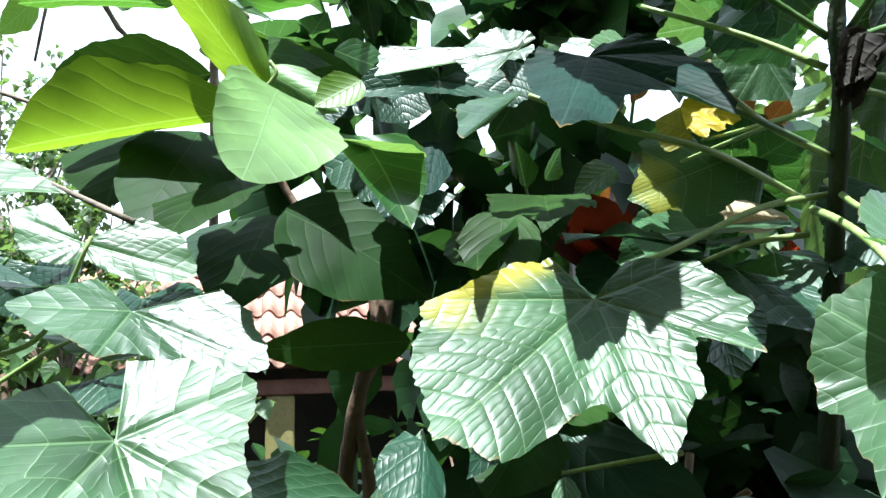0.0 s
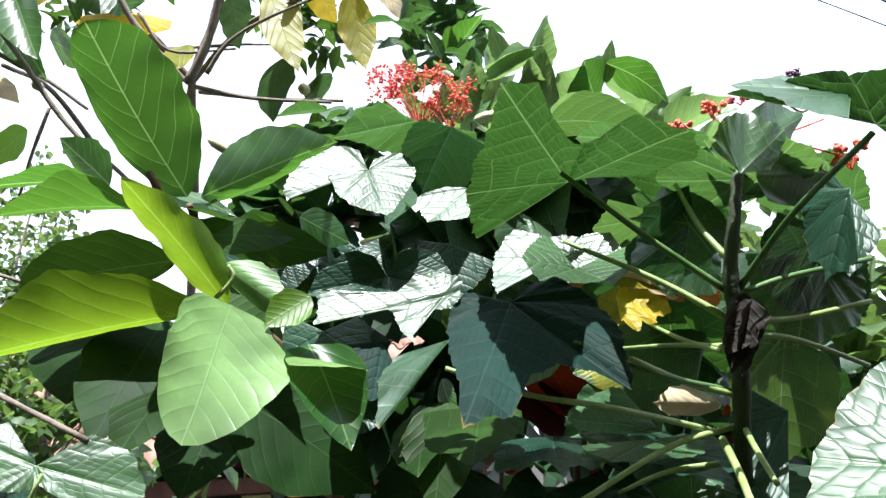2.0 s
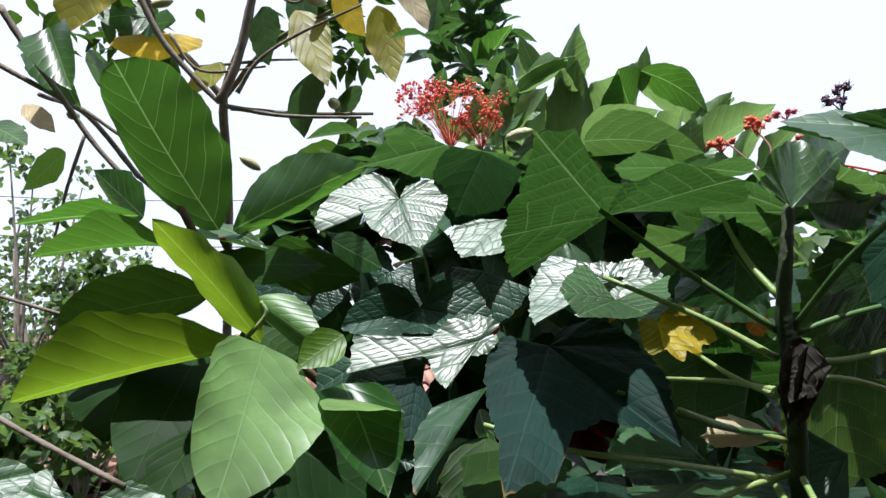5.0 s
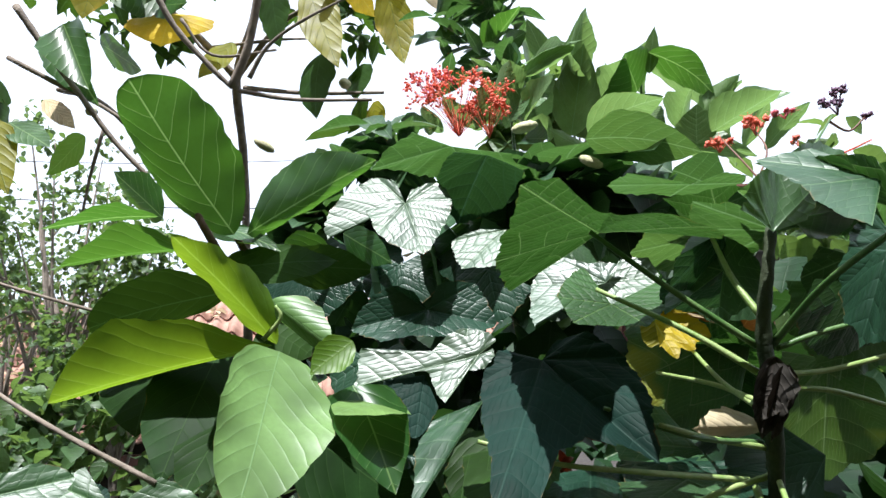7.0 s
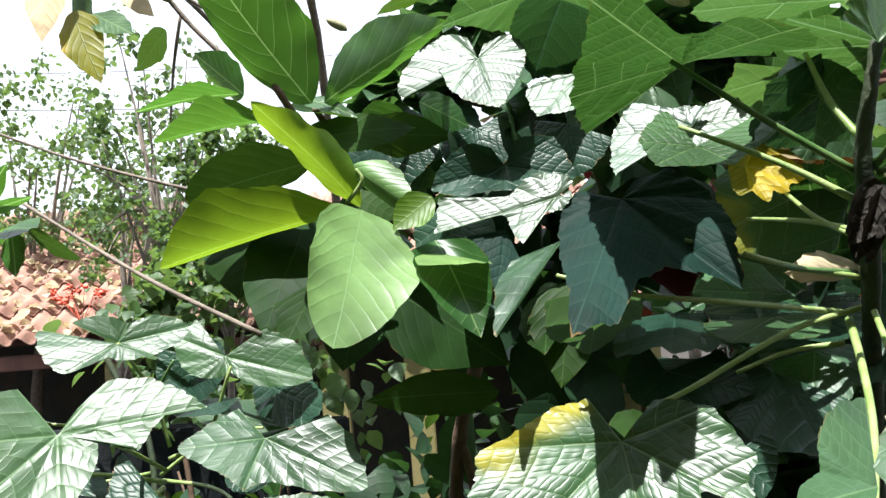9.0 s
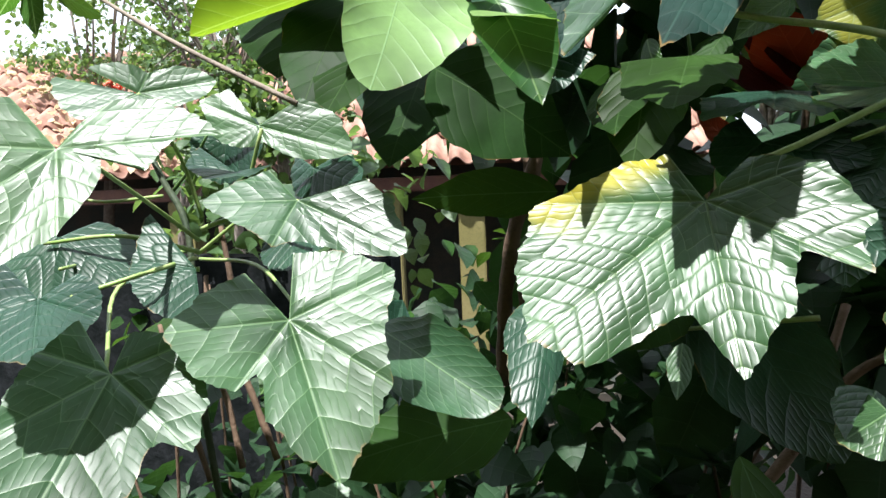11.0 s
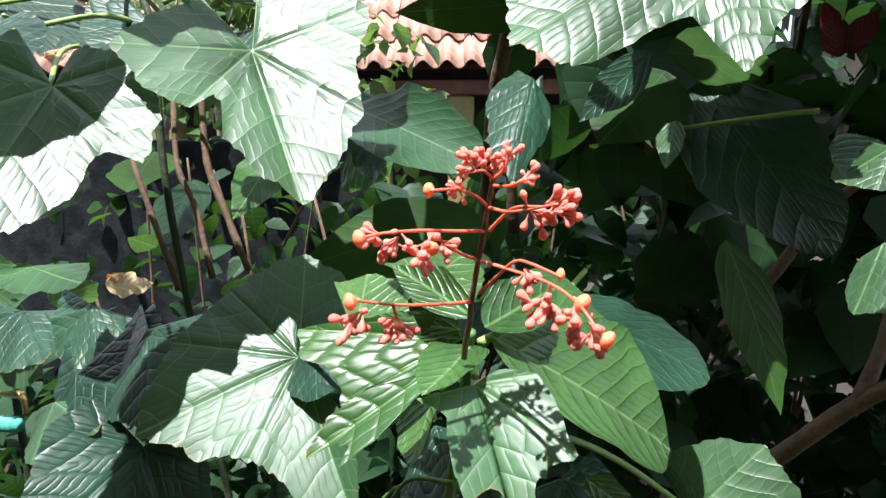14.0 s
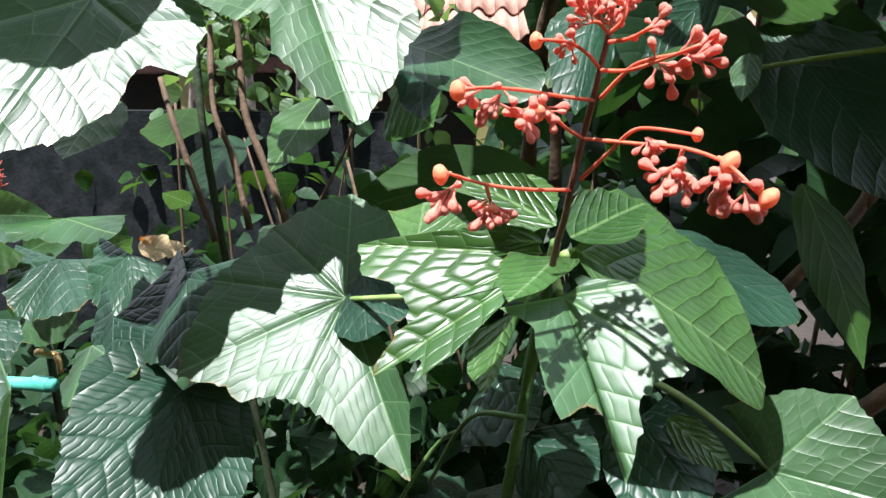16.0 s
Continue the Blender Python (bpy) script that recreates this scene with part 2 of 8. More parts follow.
M = {
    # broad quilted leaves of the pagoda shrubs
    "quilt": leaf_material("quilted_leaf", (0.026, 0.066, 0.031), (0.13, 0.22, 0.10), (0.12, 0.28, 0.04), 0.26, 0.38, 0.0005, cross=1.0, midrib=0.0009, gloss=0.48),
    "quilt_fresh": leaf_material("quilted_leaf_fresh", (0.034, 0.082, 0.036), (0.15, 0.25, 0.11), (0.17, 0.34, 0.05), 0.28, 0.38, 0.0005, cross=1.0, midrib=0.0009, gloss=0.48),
    # dark copy of the quilted leaf: shade from leaves above painted in
    "quilt_dark": leaf_material("quilted_leaf_shaded", (0.013, 0.040, 0.025), (0.035, 0.080, 0.050), (0.05, 0.14, 0.022), 0.20, 0.36, 0.0012, cross=1.0, midrib=0.0009, gloss=0.3),
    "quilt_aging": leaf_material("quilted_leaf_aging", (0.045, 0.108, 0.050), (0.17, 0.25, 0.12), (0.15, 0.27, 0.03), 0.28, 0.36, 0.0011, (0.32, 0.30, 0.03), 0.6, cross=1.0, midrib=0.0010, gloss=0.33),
    # darkest copy, nearly no gloss: painted shade for leaves hanging under others
    "quilt_deep_shade": leaf_material("quilted_leaf_deep_shade", (0.009, 0.026, 0.021), (0.025, 0.055, 0.043), (0.03, 0.09, 0.02), 0.12, 0.55, 0.0010, cross=1.0, midrib=0.0014, gloss=0.07),
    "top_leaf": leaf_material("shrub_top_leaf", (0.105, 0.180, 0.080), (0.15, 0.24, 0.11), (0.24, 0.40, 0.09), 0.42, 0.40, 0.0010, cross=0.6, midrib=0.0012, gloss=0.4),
    # paler, glossier copy: white sun glare partly put into the base colour
    "quilt_glare": leaf_material("quilted_leaf_glare", (0.052, 0.098, 0.066), (0.18, 0.25, 0.15), (0.14, 0.30, 0.05), 0.26, 0.40, 0.0008, cross=1.0, midrib=0.0011, gloss=0.60),
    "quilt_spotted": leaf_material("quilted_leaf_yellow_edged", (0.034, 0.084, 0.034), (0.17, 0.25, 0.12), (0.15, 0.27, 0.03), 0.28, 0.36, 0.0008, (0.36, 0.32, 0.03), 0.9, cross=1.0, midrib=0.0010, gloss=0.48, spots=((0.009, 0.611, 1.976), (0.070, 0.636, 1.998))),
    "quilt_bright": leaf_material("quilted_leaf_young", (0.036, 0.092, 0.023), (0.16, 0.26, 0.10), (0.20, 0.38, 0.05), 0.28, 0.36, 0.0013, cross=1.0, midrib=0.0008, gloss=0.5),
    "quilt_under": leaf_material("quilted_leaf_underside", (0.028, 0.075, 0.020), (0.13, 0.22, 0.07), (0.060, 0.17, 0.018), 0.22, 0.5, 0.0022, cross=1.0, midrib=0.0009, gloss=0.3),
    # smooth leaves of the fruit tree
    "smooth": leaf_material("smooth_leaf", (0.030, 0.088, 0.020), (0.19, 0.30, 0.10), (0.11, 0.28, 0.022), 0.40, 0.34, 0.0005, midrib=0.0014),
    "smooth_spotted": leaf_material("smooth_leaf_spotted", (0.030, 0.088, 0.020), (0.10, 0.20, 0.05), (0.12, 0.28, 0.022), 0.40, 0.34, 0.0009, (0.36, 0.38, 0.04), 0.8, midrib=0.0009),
    # paler copy of the smooth leaf: full sunlight put into its colour
    "smooth_lit": leaf_material("smooth_leaf_sunlit", (0.120, 0.215, 0.070), (0.14, 0.25, 0.10), (0.20, 0.36, 0.05), 0.34, 0.40, 0.0006, midrib=0.0008, gloss=0.45),
    # two darker, duller copies: the shade of upper leaves put into the colour
    "smooth_dark": leaf_material("smooth_leaf_shaded", (0.020, 0.052, 0.012), (0.05, 0.10, 0.03), (0.080, 0.165, 0.012), 0.36, 0.50, 0.0005, gloss=0.1, midrib=0.0009),
    "smooth_shade": leaf_material("smooth_leaf_deep_shade", (0.012, 0.034, 0.008), (0.035, 0.075, 0.02), (0.060, 0.130, 0.010), 0.20, 0.50, 0.0005, gloss=0.07, midrib=0.0009),
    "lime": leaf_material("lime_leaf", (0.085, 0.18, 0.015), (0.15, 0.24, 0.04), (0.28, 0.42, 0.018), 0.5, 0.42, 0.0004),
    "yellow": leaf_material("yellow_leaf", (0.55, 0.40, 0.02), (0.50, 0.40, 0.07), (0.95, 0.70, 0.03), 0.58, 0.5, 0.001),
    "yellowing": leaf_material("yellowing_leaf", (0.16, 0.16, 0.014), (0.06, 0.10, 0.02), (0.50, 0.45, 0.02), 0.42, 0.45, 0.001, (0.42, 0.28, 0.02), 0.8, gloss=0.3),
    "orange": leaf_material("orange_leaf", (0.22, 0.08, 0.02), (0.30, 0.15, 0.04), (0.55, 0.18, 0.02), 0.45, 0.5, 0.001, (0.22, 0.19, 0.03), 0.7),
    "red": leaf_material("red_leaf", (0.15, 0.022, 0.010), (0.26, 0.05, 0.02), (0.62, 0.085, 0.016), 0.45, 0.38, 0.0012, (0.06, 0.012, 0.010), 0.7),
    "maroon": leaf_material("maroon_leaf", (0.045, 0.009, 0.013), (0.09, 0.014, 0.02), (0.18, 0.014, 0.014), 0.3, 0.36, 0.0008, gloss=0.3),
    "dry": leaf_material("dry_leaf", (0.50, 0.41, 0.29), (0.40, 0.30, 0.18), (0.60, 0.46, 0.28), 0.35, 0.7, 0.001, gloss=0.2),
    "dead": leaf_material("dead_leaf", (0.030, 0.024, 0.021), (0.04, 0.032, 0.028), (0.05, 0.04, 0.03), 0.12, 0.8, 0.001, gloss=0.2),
    # stems
    "petiole": plain_material("green_petiole", (0.17, 0.27, 0.07), (0.26, 0.33, 0.13), 0.45, 40, 0.0006, 300),
    "petiole_dark": plain_material("dark_green_petiole", (0.05, 0.12, 0.03), (0.09, 0.16, 0.05), 0.45, 40, 0.0006, 300),
    "stem": plain_material("dark_stem", (0.014, 0.030, 0.011), (0.034, 0.046, 0.020), 0.75, 30, 0.0025, 160),
    "bark": plain_material("brown_bark", (0.075, 0.046, 0.028), (0.13, 0.085, 0.055), 0.85, 25, 0.003, 110),
    "grey_bark": plain_material("grey_bark", (0.14, 0.115, 0.095), (0.24, 0.20, 0.165), 0.85, 30, 0.003, 120),
    "rachis": plain_material("red_flower_stalk", (0.60, 0.13, 0.07), (0.70, 0.25, 0.15), 0.4, 60, 0.0004, 400),
    "rachis_low": plain_material("brown_flower_stalk", (0.10, 0.045, 0.03), (0.16, 0.07, 0.04), 0.5, 60, 0.0004, 400),
    "bud": plain_material("coral_bud", (0.93, 0.27, 0.19), (0.96, 0.50, 0.40), 0.35, 160, 0.0005, 700, 0.0, 0.6, 0.15, 0.1),
    "ball": plain_material("pale_round_bud", (0.95, 0.24, 0.10), (0.95, 0.45, 0.26), 0.3, 90, 0.0002, 500, 0.0, 0.7, 0.0, 0.1),
    "floret": plain_material("red_floret", (0.80, 0.16, 0.10), (0.84, 0.32, 0.22), 0.5, 60, 0.0004, 300, 0.0, 0.4, 0.0, 0.1),
    "floret_pink": plain_material("pink_floret", (0.70, 0.13, 0.18), (0.66, 0.24, 0.30), 0.5, 60, 0.0004, 300, 0.0, 0.4, 0.0, 0.1),
    "floret_dark": plain_material("purple_fruit", (0.10, 0.05, 0.10), (0.16, 0.09, 0.15), 0.5, 60, 0.0004, 300),
    "fruit": plain_material("green_fruit", (0.36, 0.37, 0.20), (0.50, 0.47, 0.30), 0.6, 60, 0.002, 220),
    # buildings and ground
    "tile": plain_material("clay_tile", (0.25, 0.125, 0.09), (0.36, 0.22, 0.17), 0.85, 5, 0.004, 40),
    "tile_old": plain_material("old_brown_tile", (0.10, 0.045, 0.035), (0.17, 0.10, 0.08), 0.85, 5, 0.004, 40),
    "timber": plain_material("dark_brown_timber", (0.09, 0.035, 0.025), (0.13, 0.06, 0.04), 0.7, 8, 0.002, 60),
    "ochre": plain_material("ochre_plaster", (0.15, 0.135, 0.045), (0.19, 0.165, 0.07), 0.9, 3, 0.002, 60),
    # mottling is weathering; the near-black tone holds the deep shade behind the stems
    "wall_dark": plain_material("weathered_shaded_wall", (0.004, 0.006, 0.006), (0.016, 0.018, 0.020), 0.95, 11, 0.006, 45, 0.0, 0.1),
    # back wall and floor colour darkened to carry the shade under the eaves
    "shade_tone": plain_material("shade_toned_surface", (0.02, 0.025, 0.02), (0.05, 0.04, 0.03), 0.9, 4, 0.002, 50),
    # soil brown lowered to stand for the deep shade under the shrubs
    "soil": plain_material("dark_soil", (0.016, 0.012, 0.009), (0.034, 0.026, 0.019), 0.95, 2.2, 0.012, 26),
    "brass": plain_material("weathered_brass", (0.42, 0.27, 0.10), (0.55, 0.38, 0.18), 0.4, 60, 0.0006, 300, 0.9),
    "pipe": plain_material("turquoise_pipe", (0.05, 0.30, 0.24), (0.10, 0.42, 0.34), 0.45, 20, 0.0004, 200),
    "cable": plain_material("black_cable", (0.07, 0.07, 0.08), (0.11, 0.11, 0.12), 0.6, 5, 0.0004, 60),
    # green lifted so that backlit haze is part of the leaf colour
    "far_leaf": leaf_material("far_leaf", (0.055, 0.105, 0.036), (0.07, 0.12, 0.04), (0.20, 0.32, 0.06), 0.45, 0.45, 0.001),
    # green lowered far down so the deep shade sits in the colour
    "shade_leaf": leaf_material("undergrowth_leaf_shaded", (0.013, 0.038, 0.017), (0.03, 0.06, 0.025), (0.05, 0.13, 0.015), 0.3, 0.5, 0.001, gloss=0.25),
}

for key, colour in (("bud", (1.0, 0.14, 0.06)), ("ball", (1.0, 0.32, 0.14)), ("rachis", (0.9, 0.12, 0.05)), ("floret", (0.95, 0.14, 0.07)), ("floret_pink", (0.85, 0.20, 0.24))):
    let_through(M[key], colour, 0.35)

# ---- builders ----
def empty(name, place, label, category, group=""):
    ob = new(name)
    ob.location = place
    ob.empty_display_size = 0.02
    return tagged(ob, label, category, group)


def hang(ob, parent):
    """Parents ob and keeps its pose as a pose in the world."""
    ob.parent = parent
    if parent.parent is None:
        ob.matrix_parent_inverse = Matrix.Translation(parent.location).inverted()


def mesh_part(name, verts, faces, material, parent, label="", veins=None, smooth=True):
    """One mesh object, given in world places, under a thing or a part."""
    me = bpy.data.meshes.new(name)
    me.from_pydata([tuple(v) for v in verts], [], faces)
    if veins is not None:
        a = me.attributes.new("vein", "FLOAT_VECTOR", "POINT")
        a.data.foreach_set("vector", np.asarray(veins, dtype=np.float32).ravel())
    me.materials.append(material)
    if smooth:
        me.polygons.foreach_set("use_smooth", [True] * len(me.polygons))
    me.update()
    ob = new(name, me)
    if parent is not None:
        hang(ob, parent)
    if label:
        ob["label"] = label
    return ob


def unit(v):
    n = np.linalg.norm(v)
    return v / n if n > 1e-9 else v


def blade(plant, base, tip, side, other=None, mat="smooth", arch=0.0, fold=0.0, wave=0.01, pairs=7, shape=(0.72, 1.08), label="", name="leaf", nu=40, nv=11):
    """A feather-veined leaf from the foot of its blade to its tip; side (and other) lie on its widest places. arch: rise of its middle;
    fold: how far the halves lift from the midrib, and wave: how wavy the margin is, all as parts of its length."""
    b, t, s = (np.array(v, float) for v in (base, tip, side))
    ax = t - b
    ln = np.linalg.norm(ax)
    a = ax / ln
    sv = (s - b) - a * np.dot(s - b, a)
    if other is None:
        ov = -sv
    else:
        o = np.array(other, float)
        ov = (o - b) - a * np.dot(o - b, a)
    nrm = unit(np.cross(a, sv - ov))
    if nrm[2] < 0:
        nrm, sv, ov = -nrm, ov, sv
        # keep the turn of the two halves
    rng = random.Random(round(1000 * float(b[0] * 3 + b[1] * 5 + b[2] * 7 + t[2] * 11)))
    ph = [rng.uniform(0, 6.28) for _ in range(6)]
    pa, pb = shape
    us = np.linspace(0, 1, nu)
    prof = us ** pa * (1 - us) ** pb
    peak = prof.max()
    verts, veins = [], []
    for u, w in zip(us, prof / peak):
        for k in range(-nv, nv + 1):
            v = k / nv
            half = sv if v >= 0 else ov
            flat, lift = 0.5 * (sv - ov) * (1 if v >= 0 else -1), 0.5 * (sv + ov)
            edge = 1 + 0.05 * math.sin(9 * u + ph[0] + (2 if v > 0 else 0)) + 0.03 * math.sin(23 * u + ph[1]) + 0.012 * math.sin(61 * u + ph[5])
            x = abs(v) * w * edge
            sway = 0.03 * math.sin(2.6 * u + ph[2]) * u * (1 - u) * 4
            pos = b + ax * u + flat * x + lift * x * x + (sv - ov) * 0.5 * sway
            h = arch * 4 * u * (1 - u) + fold * x * x - 0.0008 * math.exp(-(v / 0.06) ** 2) * w
            h += wave * (abs(v) ** 2) * w * math.sin(11 * u + ph[3] + (1.7 if v > 0 else 0)) + 0.5 * wave * abs(v) ** 2 * math.sin(27 * u + ph[4])
            ribs = pairs * (u - 0.22 * abs(v) * w - 0.20 * (v * w) ** 2 + 0.02) + 0.5
            h += (0.004 if mat.startswith("quilt") else 0.0012) * abs(math.sin(math.pi * (ribs - 0.5))) * min(1, 2.5 * abs(v)) ** 1.5 * w
            verts.append(pos + nrm * h * ln)
            veins.append((ribs, x * np.linalg.norm(half), max(u if u > 0.9 else 0, abs(v))))
    row = 2 * nv + 1
    faces = [(i * row + k, i * row + k + 1, (i + 1) * row + k + 1, (i + 1) * row + k) for i in range(nu - 1) for k in range(2 * nv)]
    return mesh_part(name, verts, faces, M[mat], plant, label, veins)


def palm(plant, base, tips, dips=(), mat="quilt", cup=0.0, wave=0.012, quilt=0.009, ribs=8.0, label="", name="leaf"):
    """A broad leaf whose main veins fan out from the stalk: tips are places on its margin, in order round the blade, and its longest
    rays carry main veins, from which side veins arch forwards. dips: how deep the margin runs in between two tips;
    cup: how far the rim sinks below the stalk's end; quilt: how far the blade swells between the side veins."""
    b = np.array(base, float)
    rays = [np.array(t, float) - b for t in tips]
    lens = [float(np.linalg.norm(r)) for r in rays]
    size = max(lens)
    nrm = np.zeros(3)
    for r0, r1 in zip(rays, rays[1:]):
        nrm += np.cross(r0, r1)
    nrm = unit(nrm)
    if nrm[2] < 0:
        nrm = -nrm
    near = float(np.linalg.norm(b - np.array((0.07, -0.08, 2.0)))) < 1.35
    nr = int(np.clip(round(size / (0.0042 if near else 0.009)), 12, 46))
    rng = random.Random(round(1000 * float(b[0] * 3 + b[1] * 5 + b[2] * 7)))
    ph = [rng.uniform(0, 6.28) for _ in range(6)]
    ways, ln, turn, total, marks = [], [], [], 0.0, [0.0]
    for i, (r0, r1) in enumerate(zip(rays, rays[1:])):
        l0, l1 = lens[i], lens[i + 1]
        ang = math.acos(max(-1, min(1, float(np.dot(r0, r1) / (l0 * l1)))))
        steps = max(4, min(40, round(ang * max(l0, l1) / (0.0045 if near else 0.010))))
        dip = dips[i] if i < len(dips) else 0.06
        lp, lq = lens[max(i - 1, 0)], lens[min(i + 2, len(lens) - 1)]
        f = np.arange(steps + (1 if i == len(rays) - 2 else 0)) / steps
        ways.append((np.sin((1 - f) * ang)[:, None] * r0 / l0 + np.sin(f * ang)[:, None] * r1 / l1) / max(1e-6, math.sin(ang)))
        bow = 0.5 * (2 * l0 + (l1 - lp) * f + (2 * lp - 5 * l0 + 4 * l1 - lq) * f * f + (3 * l0 - lp - 3 * l1 + lq) * f ** 3)
        bow = np.clip(bow, 0.85 * min(l0, l1), 1.12 * max(l0, l1))
        ln.append((0.4 * (l0 * (1 - f) + l1 * f) + 0.6 * bow) * (1 - dip * np.sin(math.pi * f) ** (1.0 if dip < 0.2 else 1.9)))
        turn.append(total + f * ang)
        total += ang
        marks.append(total)
    way, ln, th = np.concatenate(ways), np.concatenate(ln), np.concatenate(turn)
    ln = ln * (1 + 0.010 * np.sin(23 * th + ph[5]) + 0.009 * np.sin(61 * th + ph[4]) + 0.007 * np.sin(131 * th + ph[3]))
    ribbed = []                                   # the longest rays, well apart from each other
    for i in sorted(range(len(rays)), key=lambda i: -lens[i]):
        if all(abs(marks[i] - a) > 0.60 for a in ribbed):
            ribbed.append(marks[i])
    ribbed = np.sort(np.array(ribbed))
    off = np.abs(th[:, None] - ribbed[None]).min(1)
    half = np.full(len(th), 1.2)
    for lo, hi in zip(ribbed, ribbed[1:]):
        half[(th >= lo) & (th <= hi)] = (hi - lo) / 2
    seam = np.clip((off / half - 0.72) / 0.28, 0, 1)
    seam = 1 - seam * seam * (3 - 2 * seam)
    u = (np.arange(1, nr + 1) / nr)[None]
    rr = u * ln[:, None]
    o = np.minimum(1.4, off)[:, None]
    dist = rr * np.sin(o)
    p = 0.72 * ribs * (rr * np.cos(o) - 0.50 * dist - 0.75 * dist * dist / size) / size
    t2 = th[:, None]
    h = -cup * (rr / size) ** 2
    h = h + wave * (u ** 2 * (np.sin(5.3 * t2 + ph[0]) + 0.6 * np.sin(13 * t2 + ph[1] + 3 * u)) + 0.45 * u ** 6 * np.sin(29 * t2 + ph[2]))
    close = np.minimum(1.0, dist / (0.05 * size))
    h = h + 0.24 * quilt * close * seam[:, None] * np.abs(np.sin(math.pi * p)) ** 0.7 * (1 - 0.5 * u ** 3)
    h = h - 0.014 * (1 - close) ** 2 * (1 - 0.7 * u)
    co = b + way[:, None, :] * rr[:, :, None] + nrm * (h * size)[:, :, None]
    vein = np.stack([p + 0.5, dist, np.broadcast_to(u, p.shape)], 2)
    verts = [tuple(b - nrm * 0.014 * size)] + [tuple(v) for v in co.reshape(-1, 3).tolist()]
    veins = np.vstack([[(0.5, 0.0, 0.0)], vein.reshape(-1, 3)])
    faces = []
    for c in range(len(th) - 1):
        k, q = 1 + c * nr, 1 + (c + 1) * nr
        faces.append((0, k, q))
        faces += [(k + j, k + j + 1, q + j + 1, q + j) for j in range(nr - 1)]
    return mesh_part(name, verts, faces, M[mat], plant, label, veins)


def smooth_line(points, steps=6):
    pts = [np.array(p, float) for p in points]
    if len(pts) < 3:
        steps = max(steps, 5)
    ext = [2 * pts[0] - pts[1]] + pts + [2 * pts[-1] - pts[-2]]
    out = []
    for i in range(1, len(ext) - 2):
        p0, p1, p2, p3 = ext[i - 1:i + 3]
        for k in range(steps):
            f = k / steps
            out.append(0.5 * (2 * p1 + (p2 - p0) * f + (2 * p0 - 5 * p1 + 4 * p2 - p3) * f * f + (3 * p1 - p0 - 3 * p2 + p3) * f ** 3))
    return out + [pts[-1]]


def tube_mesh(points, r0, r1, sides=8, steps=6, knots=0.0, seed=1):
    line = smooth_line(points, steps)
    rng = random.Random(seed)
    verts, faces = [], []
    up = np.array((0.13, 0.9, 0.3))
    for i, p in enumerate(line):
        f = i / (len(line) - 1)
        d = unit(line[min(i + 1, len(line) - 1)] - line[max(i - 1, 0)])
        x = unit(np.cross(d, up))
        y = np.cross(d, x)
        r = (r0 + (r1 - r0) * f) * (1 + knots * (rng.random() - 0.4))
        for k in range(sides):
            a = 2 * math.pi * k / sides
            verts.append(p + (x * math.cos(a) + y * math.sin(a)) * r)
    n = len(line)
    for i in range(n - 1):
        for k in range(sides):
            q = (k + 1) % sides
            faces.append((i * sides + k, i * sides + q, (i + 1) * sides + q, (i + 1) * sides + k))
    faces.append(tuple(range(sides))[::-1])
    faces.append(tuple((n - 1) * sides + k for k in range(sides)))
    return verts, faces


def stem(plant, points, r0, r1, mat="petiole", name="leaf_stalk", knots=0.0, label="", sides=8):
    v, f = tube_mesh(points, r0, r1, sides, 6, knots, round(sum(points[0]) * 1000))
    return mesh_part(name, v, f, M[mat], plant, label)



def club(sides=7, rings=(( 0.0, 0.10), (0.35, 0.12), (0.48, 0.22), (0.62, 0.40), (0.80, 0.50), (0.93, 0.36), (1.0, 0.05))):
    """A bud on its stalklet along z, one long and with its fattest place half of that wide."""
    verts, faces = [], []
    for z, r in rings:
        for k in range(sides):
            a = 2 * math.pi * k / sides
            verts.append((r * 0.62 * math.cos(a), r * 0.62 * math.sin(a), z))
    for i in range(len(rings) - 1):
        for k in range(sides):
            q = (k + 1) % sides
            faces.append((i * sides + k, i * sides + q, (i + 1) * sides + q, (i + 1) * sides + k))
    faces.append(tuple((len(rings) - 1) * sides + k for k in range(sides)))
    return verts, faces


def shared_mesh(name, verts, faces, material):
    me = bpy.data.meshes.new(name)
    me.from_pydata(verts, [], faces)
    me.materials.append(material)
    me.polygons.foreach_set("use_smooth", [True] * len(me.polygons))
    return me


BUD = shared_mesh("bud", *club(), M["bud"])
BALL = shared_mesh("round_bud", *club(9, ((0.0, 0.12), (0.18, 0.16), (0.30, 0.50), (0.45, 0.80), (0.62, 0.92), (0.80, 0.80), (0.93, 0.48), (1.0, 0.05))), M["ball"])


def bud(spike, place, way, length, fat=1.0, mesh=None, name="bud"):
    ob = new(name, mesh or BUD)
    ob.matrix_basis = Matrix.LocRotScale(Vector(place), Vector(way).to_track_quat("Z", "Y"), Vector((length * fat, length * fat, length)))
    hang(ob, spike)
    return ob


def bud_cluster(spike, place, way, count, spread, size, seed):
    """Buds that spring from one place of a twig and hang outwards along way."""
    rng = random.Random(seed)
    p, w = np.array(place, float), unit(np.array(way, float))
    for i in range(round(count * 1.5)):
        d = unit(w + np.array([rng.gauss(0, 0.55) for _ in range(3)]))
        f = rng.uniform(0.0, 1.0)
        bud(spike, p + w * spread * f + d * spread * 0.15, d, size * rng.uniform(0.8, 1.4), rng.uniform(0.55, 0.8))


